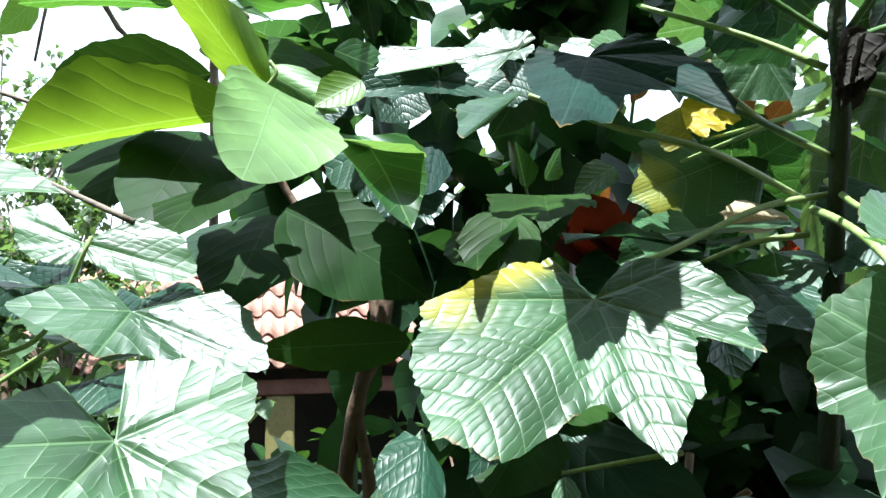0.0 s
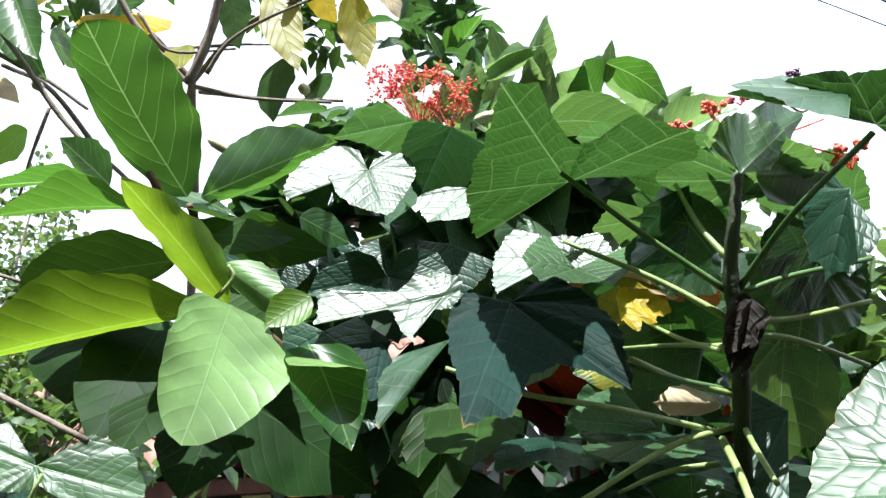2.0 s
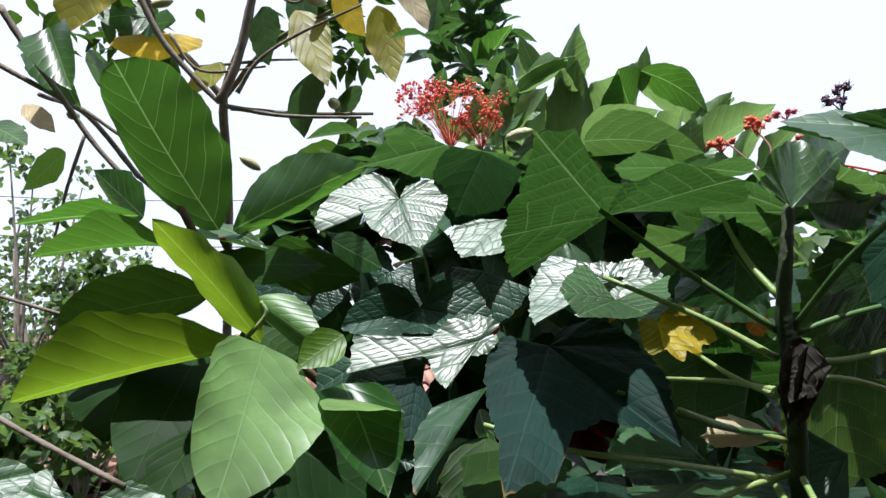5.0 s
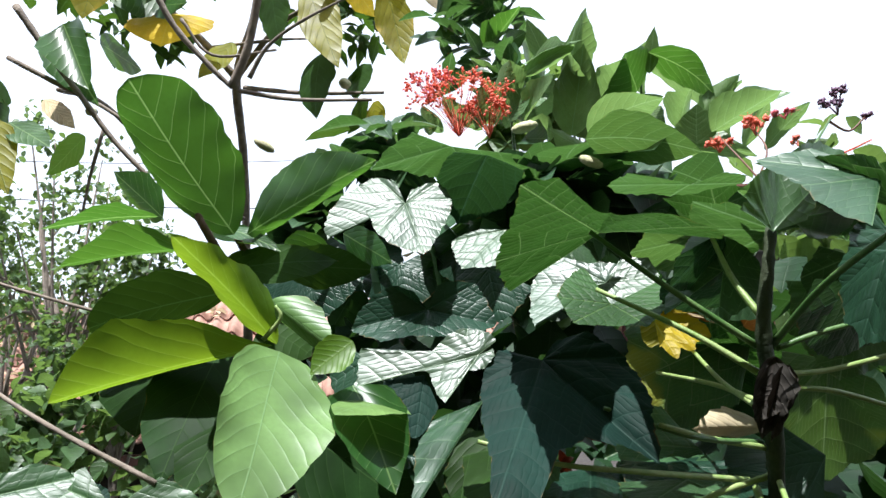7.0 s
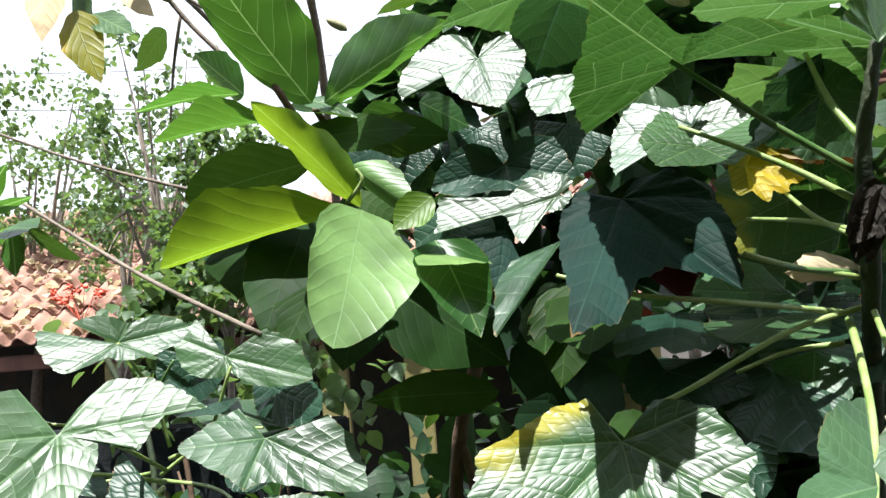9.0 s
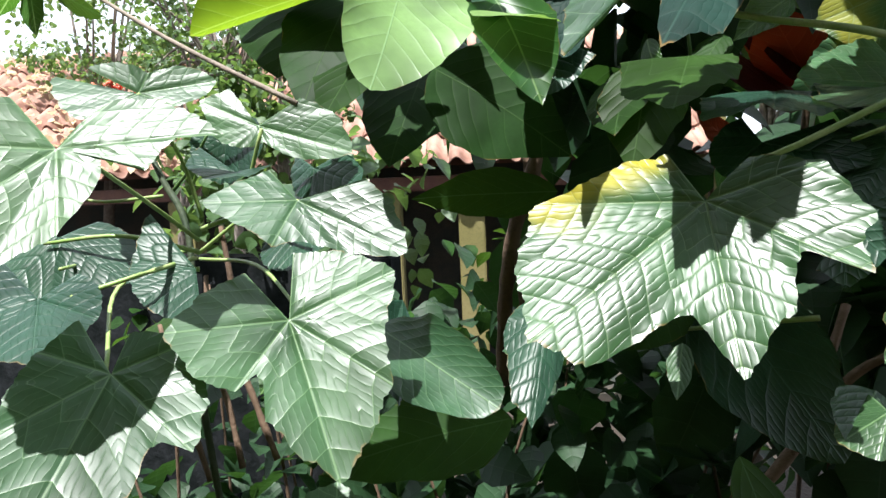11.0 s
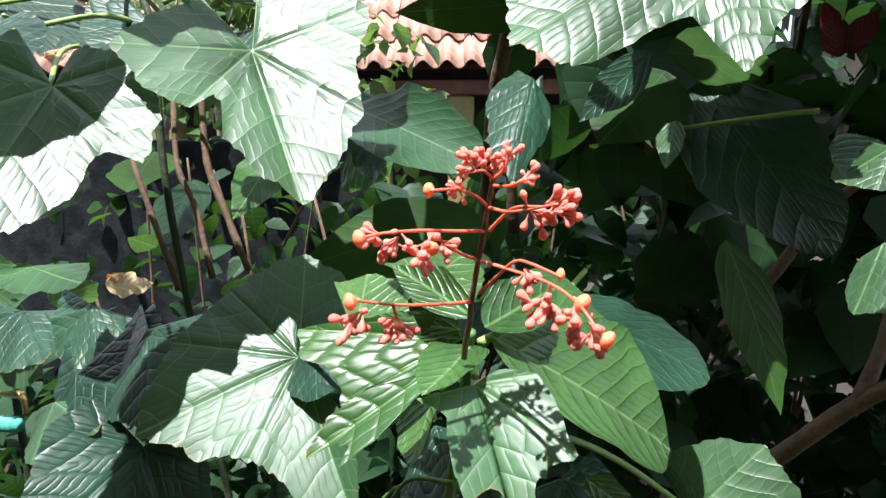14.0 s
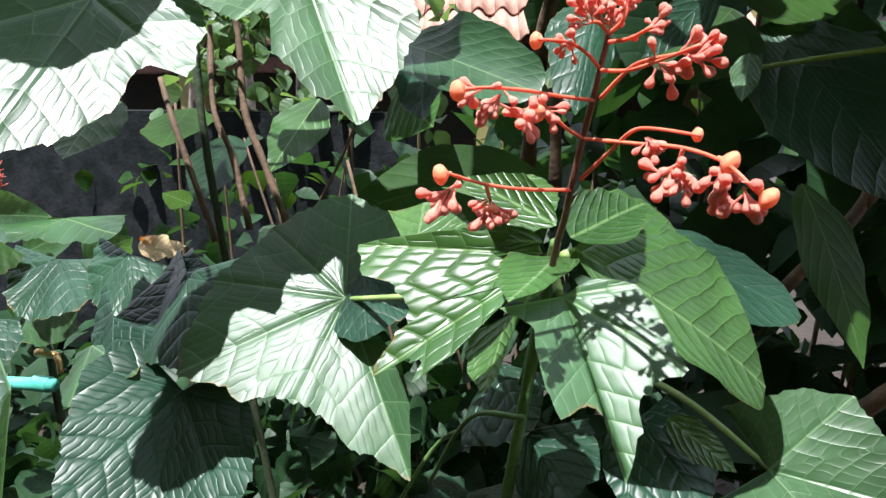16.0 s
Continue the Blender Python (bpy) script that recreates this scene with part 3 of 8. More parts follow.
def leaf_mass(name, places, lengths, material, seed, label, category, droop=0.5, slim=0.38, kind="stuff", parent=None):
    """Many small leaves in one mesh: each bends along its length and folds a little along its midrib."""
    rng = np.random.default_rng(seed)
    p = np.asarray(places, float)
    n = len(p)
    ln = np.broadcast_to(np.asarray(lengths, float), (n,)) * rng.uniform(0.65, 1.3, n)
    az = rng.uniform(0, 2 * np.pi, n)
    pitch = rng.normal(-droop, 0.45, n)
    roll = rng.normal(0, 0.5, n)
    a = np.stack([np.cos(az) * np.cos(pitch), np.sin(az) * np.cos(pitch), np.sin(pitch)], 1)
    s = np.stack([-np.sin(az), np.cos(az), np.zeros(n)], 1)
    u = np.cross(a, s)
    u, s = u * np.cos(roll)[:, None] + s * np.sin(roll)[:, None], s * np.cos(roll)[:, None] - u * np.sin(roll)[:, None]
    rows, cols = 5, 3
    verts = np.zeros((n, rows * cols, 3))
    vein = np.zeros((n, rows * cols, 3))
    prof = (0.12, 0.85, 1.0, 0.62, 0.02)
    for i in range(rows):
        f = i / (rows - 1)
        for k in range(cols):
            x = (k - 1) * prof[i] * slim
            h = -0.22 * f * f + 0.10 * abs(k - 1) * prof[i]
            verts[:, i * cols + k] = p + (a * f + s * x + u * h) * ln[:, None]
            vein[:, i * cols + k] = np.stack([np.full(n, 5 * f - 0.5 * abs(k - 1) + 0.5), abs(x) * ln, np.full(n, max(abs(k - 1) * 0.9, f * 0.9))], 1)
    base = (np.arange(n) * rows * cols)[:, None]
    quads = np.array([(i * cols + k, i * cols + k + 1, (i + 1) * cols + k + 1, (i + 1) * cols + k) for i in range(rows - 1) for k in range(cols - 1)])
    faces = (base[:, :, None] + quads[None]).reshape(-1, 4)
    me = bpy.data.meshes.new(name)
    me.from_pydata(verts.reshape(-1, 3).tolist(), [], faces.tolist())
    at = me.attributes.new("vein", "FLOAT_VECTOR", "POINT")
    at.data.foreach_set("vector", vein.astype(np.float32).ravel())
    me.materials.append(material)
    me.polygons.foreach_set("use_smooth", [True] * len(me.polygons))
    ob = new(name, me)
    if parent is not None:
        hang(ob, parent)
        return tagged(ob, label, "", "", kind)
    return tagged(ob, label, category, "", kind)


def cloud(seed, centre, size, count, clumps=14, tight=0.16):
    """Places gathered into clumps inside an ellipsoid, so that the outline is uneven and gaps stay."""
    rng = np.random.default_rng(seed)
    d = rng.normal(size=(clumps, 3))
    d /= np.linalg.norm(d, axis=1)[:, None]
    c = d * rng.uniform(0.25, 1.0, (clumps, 1)) ** 0.6
    which = rng.integers(0, clumps, count)
    q = c[which] + rng.normal(size=(count, 3)) * tight
    return np.asarray(centre) + q * np.asarray(size)


def tree(name, foot, top, crown, size, count, leaf, mat, label, seed, trunk=0.08, clumps=22, limbs=7):
    """A tapered trunk, limbs that reach into the crown, and a crown of many leaves in clumps."""
    thing = empty(name, foot, label, "tree")
    rng = random.Random(seed)
    f, t = np.array(foot, float), np.array(top, float)
    mid = (f + t) / 2 + np.array([rng.uniform(-0.1, 0.1), rng.uniform(-0.1, 0.1), 0])
    stem(thing, [f, mid, t], trunk, trunk * 0.6, "grey_bark", "trunk", 0.2)
    places = cloud(seed, crown, size, count, clumps, 0.075)
    for i in range(limbs):
        end = places[rng.randrange(count)]
        start = mid + (t - mid) * rng.uniform(0.3, 1.0)
        stem(thing, [start, (start + end) / 2 + np.array([rng.uniform(-0.1, 0.1), 0, 0.10 * size[2]]), end], trunk * 0.4, trunk * 0.08, "grey_bark", "limb", 0.2, sides=6)
    leaf_mass("crown", places, leaf, M[mat], seed, "", "", parent=thing)
    return thing


def box(name, lo, hi, mat, parent=None, bevel=0.0, label=""):
    bm = bmesh.new()
    bmesh.ops.create_cube(bm, size=1.0)
    lo, hi = Vector(lo), Vector(hi)
    for v in bm.verts:
        v.co = Vector(((lo[i] + hi[i]) / 2 + v.co[i] * (hi[i] - lo[i])) for i in range(3))
    if bevel:
        bmesh.ops.bevel(bm, geom=bm.edges[:], offset=bevel, segments=2, affect="EDGES")
    me = bpy.data.meshes.new(name)
    bm.to_mesh(me)
    bm.free()
    me.materials.append(M[mat])
    ob = new(name, me)
    if parent is not None:
        hang(ob, parent)
    if label:
        ob["label"] = label
    return ob



def flower_head(plant, centre, size, count, mat, seed):
    """A loose, lopsided dome: branches fork from one stalk, each ends in a handful of florets with thin filaments."""
    rng = random.Random(seed)
    c, sz = np.array(centre), np.array(size)
    foot = c - np.array((0, 0, size[2] * 1.3))
    verts, faces = [], []

    def strip(a, b, w):
        out = unit(b - a)
        x = unit(np.cross(out, (0.3, 0.5, 0.8)))
        y = np.cross(out, x)
        k = len(verts)
        for q in (a, b):
            verts.extend([q + x * w, q - 0.5 * x * w + 0.87 * y * w, q - 0.5 * x * w - 0.87 * y * w])
        faces.extend([(k, k + 1, k + 4, k + 3), (k + 1, k + 2, k + 5, k + 4), (k + 2, k, k + 3, k + 5)])

    def floret(p, out, r):
        x = unit(np.cross(out, (0.3, 0.5, 0.8)))
        y = np.cross(out, x)
        k = len(verts)
        verts.extend([p - out * r * 1.8, p + x * r, p + y * r, p - x * r, p - y * r, p + out * r * 1.1])
        faces.extend([(k, k + 2, k + 1), (k, k + 3, k + 2), (k, k + 4, k + 3), (k, k + 1, k + 4), (k + 5, k + 1, k + 2), (k + 5, k + 2, k + 3), (k + 5, k + 3, k + 4), (k + 5, k + 4, k + 1)])

    branches = max(3, count // 9)
    for i in range(branches):
        d = unit(np.array([rng.gauss(0, 1), rng.gauss(0, 1), abs(rng.gauss(0, 0.8)) - 0.25]))
        knot = c + d * sz * rng.uniform(0.35, 0.9)
        fork = foot + (knot - foot) * rng.uniform(0.25, 0.5) + np.array((0, 0, 0.1 * size[2]))
        strip(foot, fork, 0.0011)
        strip(fork, knot, 0.0008)
        for k in range(max(4, count // branches)):
            e = unit(d + np.array([rng.gauss(0, 0.7) for _ in range(3)]))
            p = knot + e * float(sz.mean()) * rng.uniform(0.08, 0.30)
            strip(knot, p, 0.0005)
            floret(p, e, rng.uniform(0.0026, 0.0050))
            if rng.random() < 0.5:
                strip(p, p + unit(e + np.array([rng.gauss(0, 0.5) for _ in range(3)])) * rng.uniform(0.006, 0.014), 0.0003)
    ob = mesh_part("flower_head", verts, faces, M[mat], plant, "loose dome of small flowers on thin stalks")
    ob["kind"] = "stuff"
    return ob


def fruit(plant, centre, size, seed):
    """A knobbly oblong fruit."""
    bm = bmesh.new()
    bmesh.ops.create_icosphere(bm, subdivisions=3, radius=1.0)
    for v in bm.verts:
        n = v.co.normalized()
        lump = 1 + 0.12 * noise.noise(n * 4.5 + Vector((seed, 0, 0))) + 0.05 * noise.noise(n * 11)
        v.co = Vector((n.x * 0.48, n.y * 0.48, n.z * 1.15)) * lump * size * 0.62
    rot = Euler((1.2 + 0.3 * math.sin(seed), 0.9 * math.sin(seed * 2.3), seed)).to_matrix()
    verts = [tuple(rot @ v.co + Vector(centre)) for v in bm.verts]
    faces = [tuple(v.index for v in f.verts) for f in bm.faces]
    bm.free()
    return mesh_part("fruit", verts, faces, M["fruit"], plant, "knobbly pale green fruit")


# ---- ground and buildings ----
def ground_sheet():
    n, verts, faces = 60, [], []
    for i in range(n + 1):
        for j in range(n + 1):
            x = math.copysign(abs(2 * i / n - 1) ** 3 * 400, i - n / 2)
            y = math.copysign(abs(2 * j / n - 1) ** 3 * 400, j - n / 2) + 1.0
            near = max(0.0, 1 - math.hypot(x, y) / 30)
            verts.append((x, y, 0.03 * noise.noise(Vector((x * 1.3, y * 1.3, 0))) * near - 0.01))
    for i in range(n):
        for j in range(n):
            faces.append((i * (n + 1) + j, (i + 1) * (n + 1) + j, (i + 1) * (n + 1) + j + 1, i * (n + 1) + j + 1))
    ob = mesh_part("ground", verts, faces, M["soil"], None)
    return tagged(ob, "dark garden soil with fallen leaves, darkened further for shade", "ground", "", "structure")


ground_sheet()

EAVE_Y, EAVE_Z, RIDGE_Y, RIDGE_Z = 5.30, 2.02, 7.6, 3.42
house = empty("tiled_house", (-0.92, 5.3, 0.0), "low house with a wavy clay tile roof and ochre plaster posts", "house")
house.rotation_euler = (0, 0, radians(14.0))


def roof_tiles(x0, x1, mat, pitch=0.19, rows=6):
    """Courses of round clay tiles: each tile is a barrel strip, laid over the next course down."""
    run = Vector((0, RIDGE_Y - EAVE_Y, RIDGE_Z - EAVE_Z))
    step = run / rows
    up = Vector((0, -run.z, run.y)).normalized()
    verts, faces = [], []
    k = 9
    for i in range(k):
        a = i / (k - 1)
        h = 0.055 * math.sin(math.pi * min(1, a / 0.62)) if a < 0.62 else -0.018 * math.sin(math.pi * (a - 0.62) / 0.38)
        for f, lift in ((0.0, 0.030), (1.12, 0.0)):
            for thick in (0.0, -0.013):
                p = step * f + up * (h + lift + thick)
                verts.append((a * pitch, p.y, p.z))
    for i in range(k - 1):
        o, q = 4 * i, 4 * (i + 1)
        faces += [(o, q, q + 2, o + 2), (o + 1, o + 3, q + 3, q + 1), (o, o + 1, q + 1, q)]
    me = shared_mesh("roof_tile", verts, faces, mat)
    roof = box("roof", (x0, EAVE_Y + 0.1, 0), (x1, RIDGE_Y, 0.05), "timber", house)
    for v in roof.data.vertices:
        v.co.z += EAVE_Z - 0.06 + (v.co.y - EAVE_Y) * run.z / run.y
    count = 0
    rng = random.Random(4)
    for r in range(rows):
        for c in range(int((x1 - x0) / pitch)):
            ob = new("roof_tile", me)
            ob.matrix_basis = Matrix.Translation(Vector((x0 + c * pitch, EAVE_Y, EAVE_Z)) + step * r + Vector((rng.uniform(-0.006, 0.006), rng.uniform(-0.01, 0.01), rng.uniform(0, 0.004))))
            hang(ob, roof)
            count += 1
    return roof


roof_tiles(-9.0, 0.9, M["tile"])
box("beam", (-9.0, EAVE_Y + 0.12, 1.82), (0.9, EAVE_Y + 0.24, 1.94), "timber", house, 0.01)
for px in (-7.4, -5.6, -3.8, -2.05, -1.35):
    box("post", (px, EAVE_Y + 0.14, 0.0), (px + 0.22, EAVE_Y + 0.36, 1.82), "ochre", house, 0.01)
box("back_wall", (-9.0, 7.3, 0.0), (0.9, 7.45, 2.9), "shade_tone", house)
box("side_wall", (0.75, EAVE_Y + 0.3, 0.0), (0.9, 7.3, 2.6), "ochre", house)
box("floor_slab", (-9.0, EAVE_Y - 0.1, 0.0), (0.9, 7.3, 0.12), "shade_tone", house)
vine_places = [(x, y, EAVE_Z + 0.1 + (y - EAVE_Y) * (RIDGE_Z - EAVE_Z) / (RIDGE_Y - EAVE_Y)) for x, y in
               ((-7.5 + 5.2 * random.random() ** 1.2, EAVE_Y + 2.2 * random.random()) for _ in range(900))]
vine_turn = Matrix.Translation((-0.92, 5.3, 0)) @ Matrix.Rotation(radians(14.0), 4, "Z") @ Matrix.Translation((0.92, -5.3, 0))
leaf_mass("dry_vine", [tuple(vine_turn @ Vector(q)) for q in vine_places], 0.10, M["dry"], 31, "dry brown vine sprawling over clay tiles", "vine", 0.2)

house_b = empty("far_house", (3.0, 9.5, 0.0), "far house with a brown tile roof behind the shrubs", "house")
# unseen outer wall, given the painted shade tone so it stays unnoticed
box("wall", (2.4, 9.0, 0.0), (4.3, 12.0, 4.3), "shade_tone", house_b)
for i in range(9):
    lo, y = 4.25 + i * 0.17, 8.6 + i * 0.26
    box("roof_course", (2.2, y, lo), (4.5, y + 0.30, lo + 0.05), "tile_old" if i % 2 else "timber", house_b, 0.012)

shelf = empty("plank_shelf", (1.26, 2.28, 0.0), "low weathered plank shelf half hidden in the shrubs", "shelf")
for zz in (1.66, 1.75, 1.83):
    box("plank", (1.13, 2.24, zz), (1.40, 2.34, zz + 0.028), "grey_bark", shelf, 0.004)
for xx in (1.14, 1.37):
    box("post", (xx, 2.345, 0.0), (xx + 0.03, 2.375, 1.86), "bark", shelf, 0.003)

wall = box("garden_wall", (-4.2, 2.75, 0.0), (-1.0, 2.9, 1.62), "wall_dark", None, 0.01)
tagged(wall, "dark weathered garden wall behind thin stems, toned to near-black for shade", "wall", "", "structure")

# two unseen walls, added only to hold off sky light and deepen shade
near_wall = box("house_wall", (-3.0, -1.8, 0.0), (7.0, -1.6, 6.4), "ochre", None, 0.02)
tagged(near_wall, "plain ochre plaster wall, unseen, added behind the camera to block sky light", "wall", "", "structure")
side_wall = box("wing_wall", (-3.0, -1.6, 0.0), (-2.8, 0.7, 6.4), "ochre", None, 0.02)
tagged(side_wall, "plain ochre plaster wing, unseen, added beside the camera to block sky light", "wall", "", "structure")
# ---- plants close to the camera ----

# young fruit tree with large smooth green leaves on twisted brown trunks
noni_plant = empty("fruit_tree", (-0.15, 1.25, 0.0), "young fruit tree with large smooth green leaves on twisted brown trunks", "tree")
blade(noni_plant, (-0.337, 0.994, 2.511), (-0.438, 0.793, 2.724), (-0.287, 0.948, 2.634), (-0.439, 0.834, 2.620), mat="smooth", arch=0.04, fold=0.05, pairs=7, shape=(0.62, 0.50), wave=0.012)
blade(noni_plant, (-0.314, 0.995, 2.510), (-0.113, 1.237, 2.726), (-0.228, 1.065, 2.664), (-0.207, 1.168, 2.603), mat="smooth", fold=0.06, pairs=7, wave=0.015, arch=0.03, shape=(0.7, 0.8))
blade(noni_plant, (-0.393, 0.951, 2.478), (-0.589, 0.884, 2.446), (-0.461, 0.865, 2.481), (-0.496, 0.953, 2.463), mat="smooth_spotted", arch=0.03, fold=0.08, shape=(0.8, 0.9))
blade(noni_plant, (-0.545, 1.122, 2.595), (-0.737, 1.044, 2.561), (-0.619, 1.038, 2.591), (-0.649, 1.103, 2.579), mat="smooth", arch=0.04)
blade(noni_plant, (-0.246, 0.954, 2.305), (-0.357, 0.790, 2.461), (-0.273, 0.869, 2.412), (-0.360, 0.891, 2.401), mat="lime", arch=0.03, fold=0.05, shape=(0.75, 0.8), wave=0.02)
blade(noni_plant, (-0.255, 0.954, 2.303), (-0.590, 0.886, 2.227), (-0.406, 0.866, 2.343), (-0.454, 0.969, 2.276), mat="lime", arch=0.03, fold=0.04, shape=(0.95, 0.75), wave=0.012)
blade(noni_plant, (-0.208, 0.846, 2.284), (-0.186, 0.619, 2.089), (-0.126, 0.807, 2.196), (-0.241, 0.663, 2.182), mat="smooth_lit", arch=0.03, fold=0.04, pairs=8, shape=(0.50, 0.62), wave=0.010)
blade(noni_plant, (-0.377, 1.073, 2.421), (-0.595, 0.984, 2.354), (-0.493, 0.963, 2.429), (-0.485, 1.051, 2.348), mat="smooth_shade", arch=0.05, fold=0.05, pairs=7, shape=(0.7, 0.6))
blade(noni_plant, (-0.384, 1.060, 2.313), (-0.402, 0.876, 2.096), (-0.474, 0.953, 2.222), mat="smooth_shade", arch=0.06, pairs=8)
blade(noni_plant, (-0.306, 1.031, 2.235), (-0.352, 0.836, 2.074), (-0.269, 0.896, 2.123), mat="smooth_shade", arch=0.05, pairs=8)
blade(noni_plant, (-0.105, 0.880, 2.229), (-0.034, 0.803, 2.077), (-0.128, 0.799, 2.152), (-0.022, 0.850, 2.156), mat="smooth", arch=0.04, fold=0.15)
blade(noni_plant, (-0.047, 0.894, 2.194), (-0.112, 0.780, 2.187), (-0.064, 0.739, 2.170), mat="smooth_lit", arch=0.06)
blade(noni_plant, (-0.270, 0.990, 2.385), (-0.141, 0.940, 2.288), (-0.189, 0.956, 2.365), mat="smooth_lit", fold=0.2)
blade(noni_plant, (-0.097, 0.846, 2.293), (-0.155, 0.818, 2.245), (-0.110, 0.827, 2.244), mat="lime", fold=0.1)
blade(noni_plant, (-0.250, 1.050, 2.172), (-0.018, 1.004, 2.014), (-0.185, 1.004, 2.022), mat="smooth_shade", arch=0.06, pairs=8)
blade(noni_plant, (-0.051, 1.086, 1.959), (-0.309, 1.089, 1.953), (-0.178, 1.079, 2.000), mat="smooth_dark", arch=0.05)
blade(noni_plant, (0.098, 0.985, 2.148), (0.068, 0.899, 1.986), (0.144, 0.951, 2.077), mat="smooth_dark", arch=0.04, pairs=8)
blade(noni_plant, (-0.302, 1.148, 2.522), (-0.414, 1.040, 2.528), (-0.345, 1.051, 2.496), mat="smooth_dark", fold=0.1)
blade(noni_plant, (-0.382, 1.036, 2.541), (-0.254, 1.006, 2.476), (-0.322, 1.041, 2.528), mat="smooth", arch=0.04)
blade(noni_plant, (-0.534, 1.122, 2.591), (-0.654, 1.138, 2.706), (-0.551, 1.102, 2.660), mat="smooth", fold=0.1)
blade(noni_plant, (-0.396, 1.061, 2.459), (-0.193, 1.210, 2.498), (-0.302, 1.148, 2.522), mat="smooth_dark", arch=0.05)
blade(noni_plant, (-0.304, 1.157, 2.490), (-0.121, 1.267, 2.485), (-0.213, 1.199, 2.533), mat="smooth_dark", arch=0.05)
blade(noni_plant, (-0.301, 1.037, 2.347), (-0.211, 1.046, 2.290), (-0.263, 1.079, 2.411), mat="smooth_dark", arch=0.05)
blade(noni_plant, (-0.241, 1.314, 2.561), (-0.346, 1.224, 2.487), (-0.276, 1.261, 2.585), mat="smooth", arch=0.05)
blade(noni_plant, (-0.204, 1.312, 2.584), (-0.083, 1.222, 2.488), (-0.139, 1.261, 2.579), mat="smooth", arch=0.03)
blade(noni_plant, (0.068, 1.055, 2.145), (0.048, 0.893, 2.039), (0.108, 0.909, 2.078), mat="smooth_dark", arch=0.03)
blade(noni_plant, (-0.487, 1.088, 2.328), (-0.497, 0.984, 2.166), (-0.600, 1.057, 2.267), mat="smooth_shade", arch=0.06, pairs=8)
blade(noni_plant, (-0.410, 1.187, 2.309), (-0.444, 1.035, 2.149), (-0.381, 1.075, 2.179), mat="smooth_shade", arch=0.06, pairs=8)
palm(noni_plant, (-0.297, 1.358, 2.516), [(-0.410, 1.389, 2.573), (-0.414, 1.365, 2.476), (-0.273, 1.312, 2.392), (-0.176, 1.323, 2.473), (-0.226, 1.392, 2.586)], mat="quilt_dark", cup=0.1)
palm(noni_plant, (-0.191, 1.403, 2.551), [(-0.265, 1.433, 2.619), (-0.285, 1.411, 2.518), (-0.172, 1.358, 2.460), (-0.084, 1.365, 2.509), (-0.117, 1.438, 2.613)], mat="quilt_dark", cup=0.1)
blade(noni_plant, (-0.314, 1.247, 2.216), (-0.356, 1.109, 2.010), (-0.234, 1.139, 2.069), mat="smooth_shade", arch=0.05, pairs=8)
stem(noni_plant, [(-0.212, 1.362, 1.535), (-0.182, 1.274, 1.748), (-0.141, 1.197, 1.905), (-0.096, 1.174, 2.038), (-0.123, 1.195, 2.215)], 0.016, 0.012, name="trunk", mat="bark", knots=0.25)
stem(noni_plant, [(-0.143, 1.309, 1.546), (-0.142, 1.254, 1.749), (-0.157, 1.226, 1.858), (-0.114, 1.187, 1.962), (-0.137, 1.209, 2.125)], 0.012, 0.009, name="trunk", mat="bark", knots=0.25)
stem(noni_plant, [(-0.138, 1.161, 2.203), (-0.214, 1.098, 2.283), (-0.293, 1.058, 2.344)], 0.01, 0.006, name="branch", mat="bark", knots=0.2)
stem(noni_plant, [(-0.153, 1.172, 2.113), (-0.290, 1.250, 2.266), (-0.353, 1.118, 2.487), (-0.358, 1.063, 2.523)], 0.009, 0.006, name="branch", mat="bark", knots=0.2)
stem(noni_plant, [(-0.279, 1.017, 2.326), (-0.360, 1.004, 2.467), (-0.372, 0.937, 2.517), (-0.402, 0.977, 2.553)], 0.008, 0.006, name="branch", mat="bark", knots=0.2)
stem(noni_plant, [(-0.382, 0.828, 2.105), (-0.557, 0.840, 2.194), (-0.692, 0.860, 2.270), (-0.854, 0.873, 2.372)], 0.004, 0.003, name="branch", mat="grey_bark", knots=0.2)
stem(noni_plant, [(-0.644, 1.223, 2.400), (-0.826, 1.184, 2.460), (-0.982, 1.149, 2.518), (-1.137, 1.113, 2.588)], 0.004, 0.003, name="branch", mat="grey_bark", knots=0.2)
stem(noni_plant, [(-0.263, 0.935, 2.312), (-0.232, 0.928, 2.345), (-0.240, 0.926, 2.366)], 0.004, 0.003, name="leaf_stalk", mat="petiole")
blade(noni_plant, (-0.806, 0.738, 2.332), (-0.754, 0.748, 2.407), (-0.781, 0.722, 2.373), mat="smooth")
blade(noni_plant, (-0.806, 0.738, 2.328), (-0.718, 0.759, 2.351), (-0.747, 0.731, 2.347), mat="smooth")
blade(noni_plant, (-0.810, 0.737, 2.337), (-0.835, 0.728, 2.409), (-0.817, 0.714, 2.367), mat="smooth")
blade(noni_plant, (-0.805, 0.787, 2.310), (-0.849, 0.781, 2.261), (-0.825, 0.764, 2.289), mat="smooth")
blade(noni_plant, (-0.765, 0.796, 2.298), (-0.672, 0.800, 2.248), (-0.691, 0.773, 2.282), mat="smooth_dark")
blade(noni_plant, (-0.800, 0.788, 2.310), (-0.750, 0.798, 2.307), (-0.740, 0.752, 2.284), mat="smooth")
blade(noni_plant, (-0.792, 0.790, 2.300), (-0.776, 0.779, 2.227), (-0.756, 0.781, 2.258), mat="smooth")
blade(noni_plant, (-0.857, 0.722, 2.420), (-0.819, 0.714, 2.348), (-0.819, 0.711, 2.390), mat="smooth_dark")

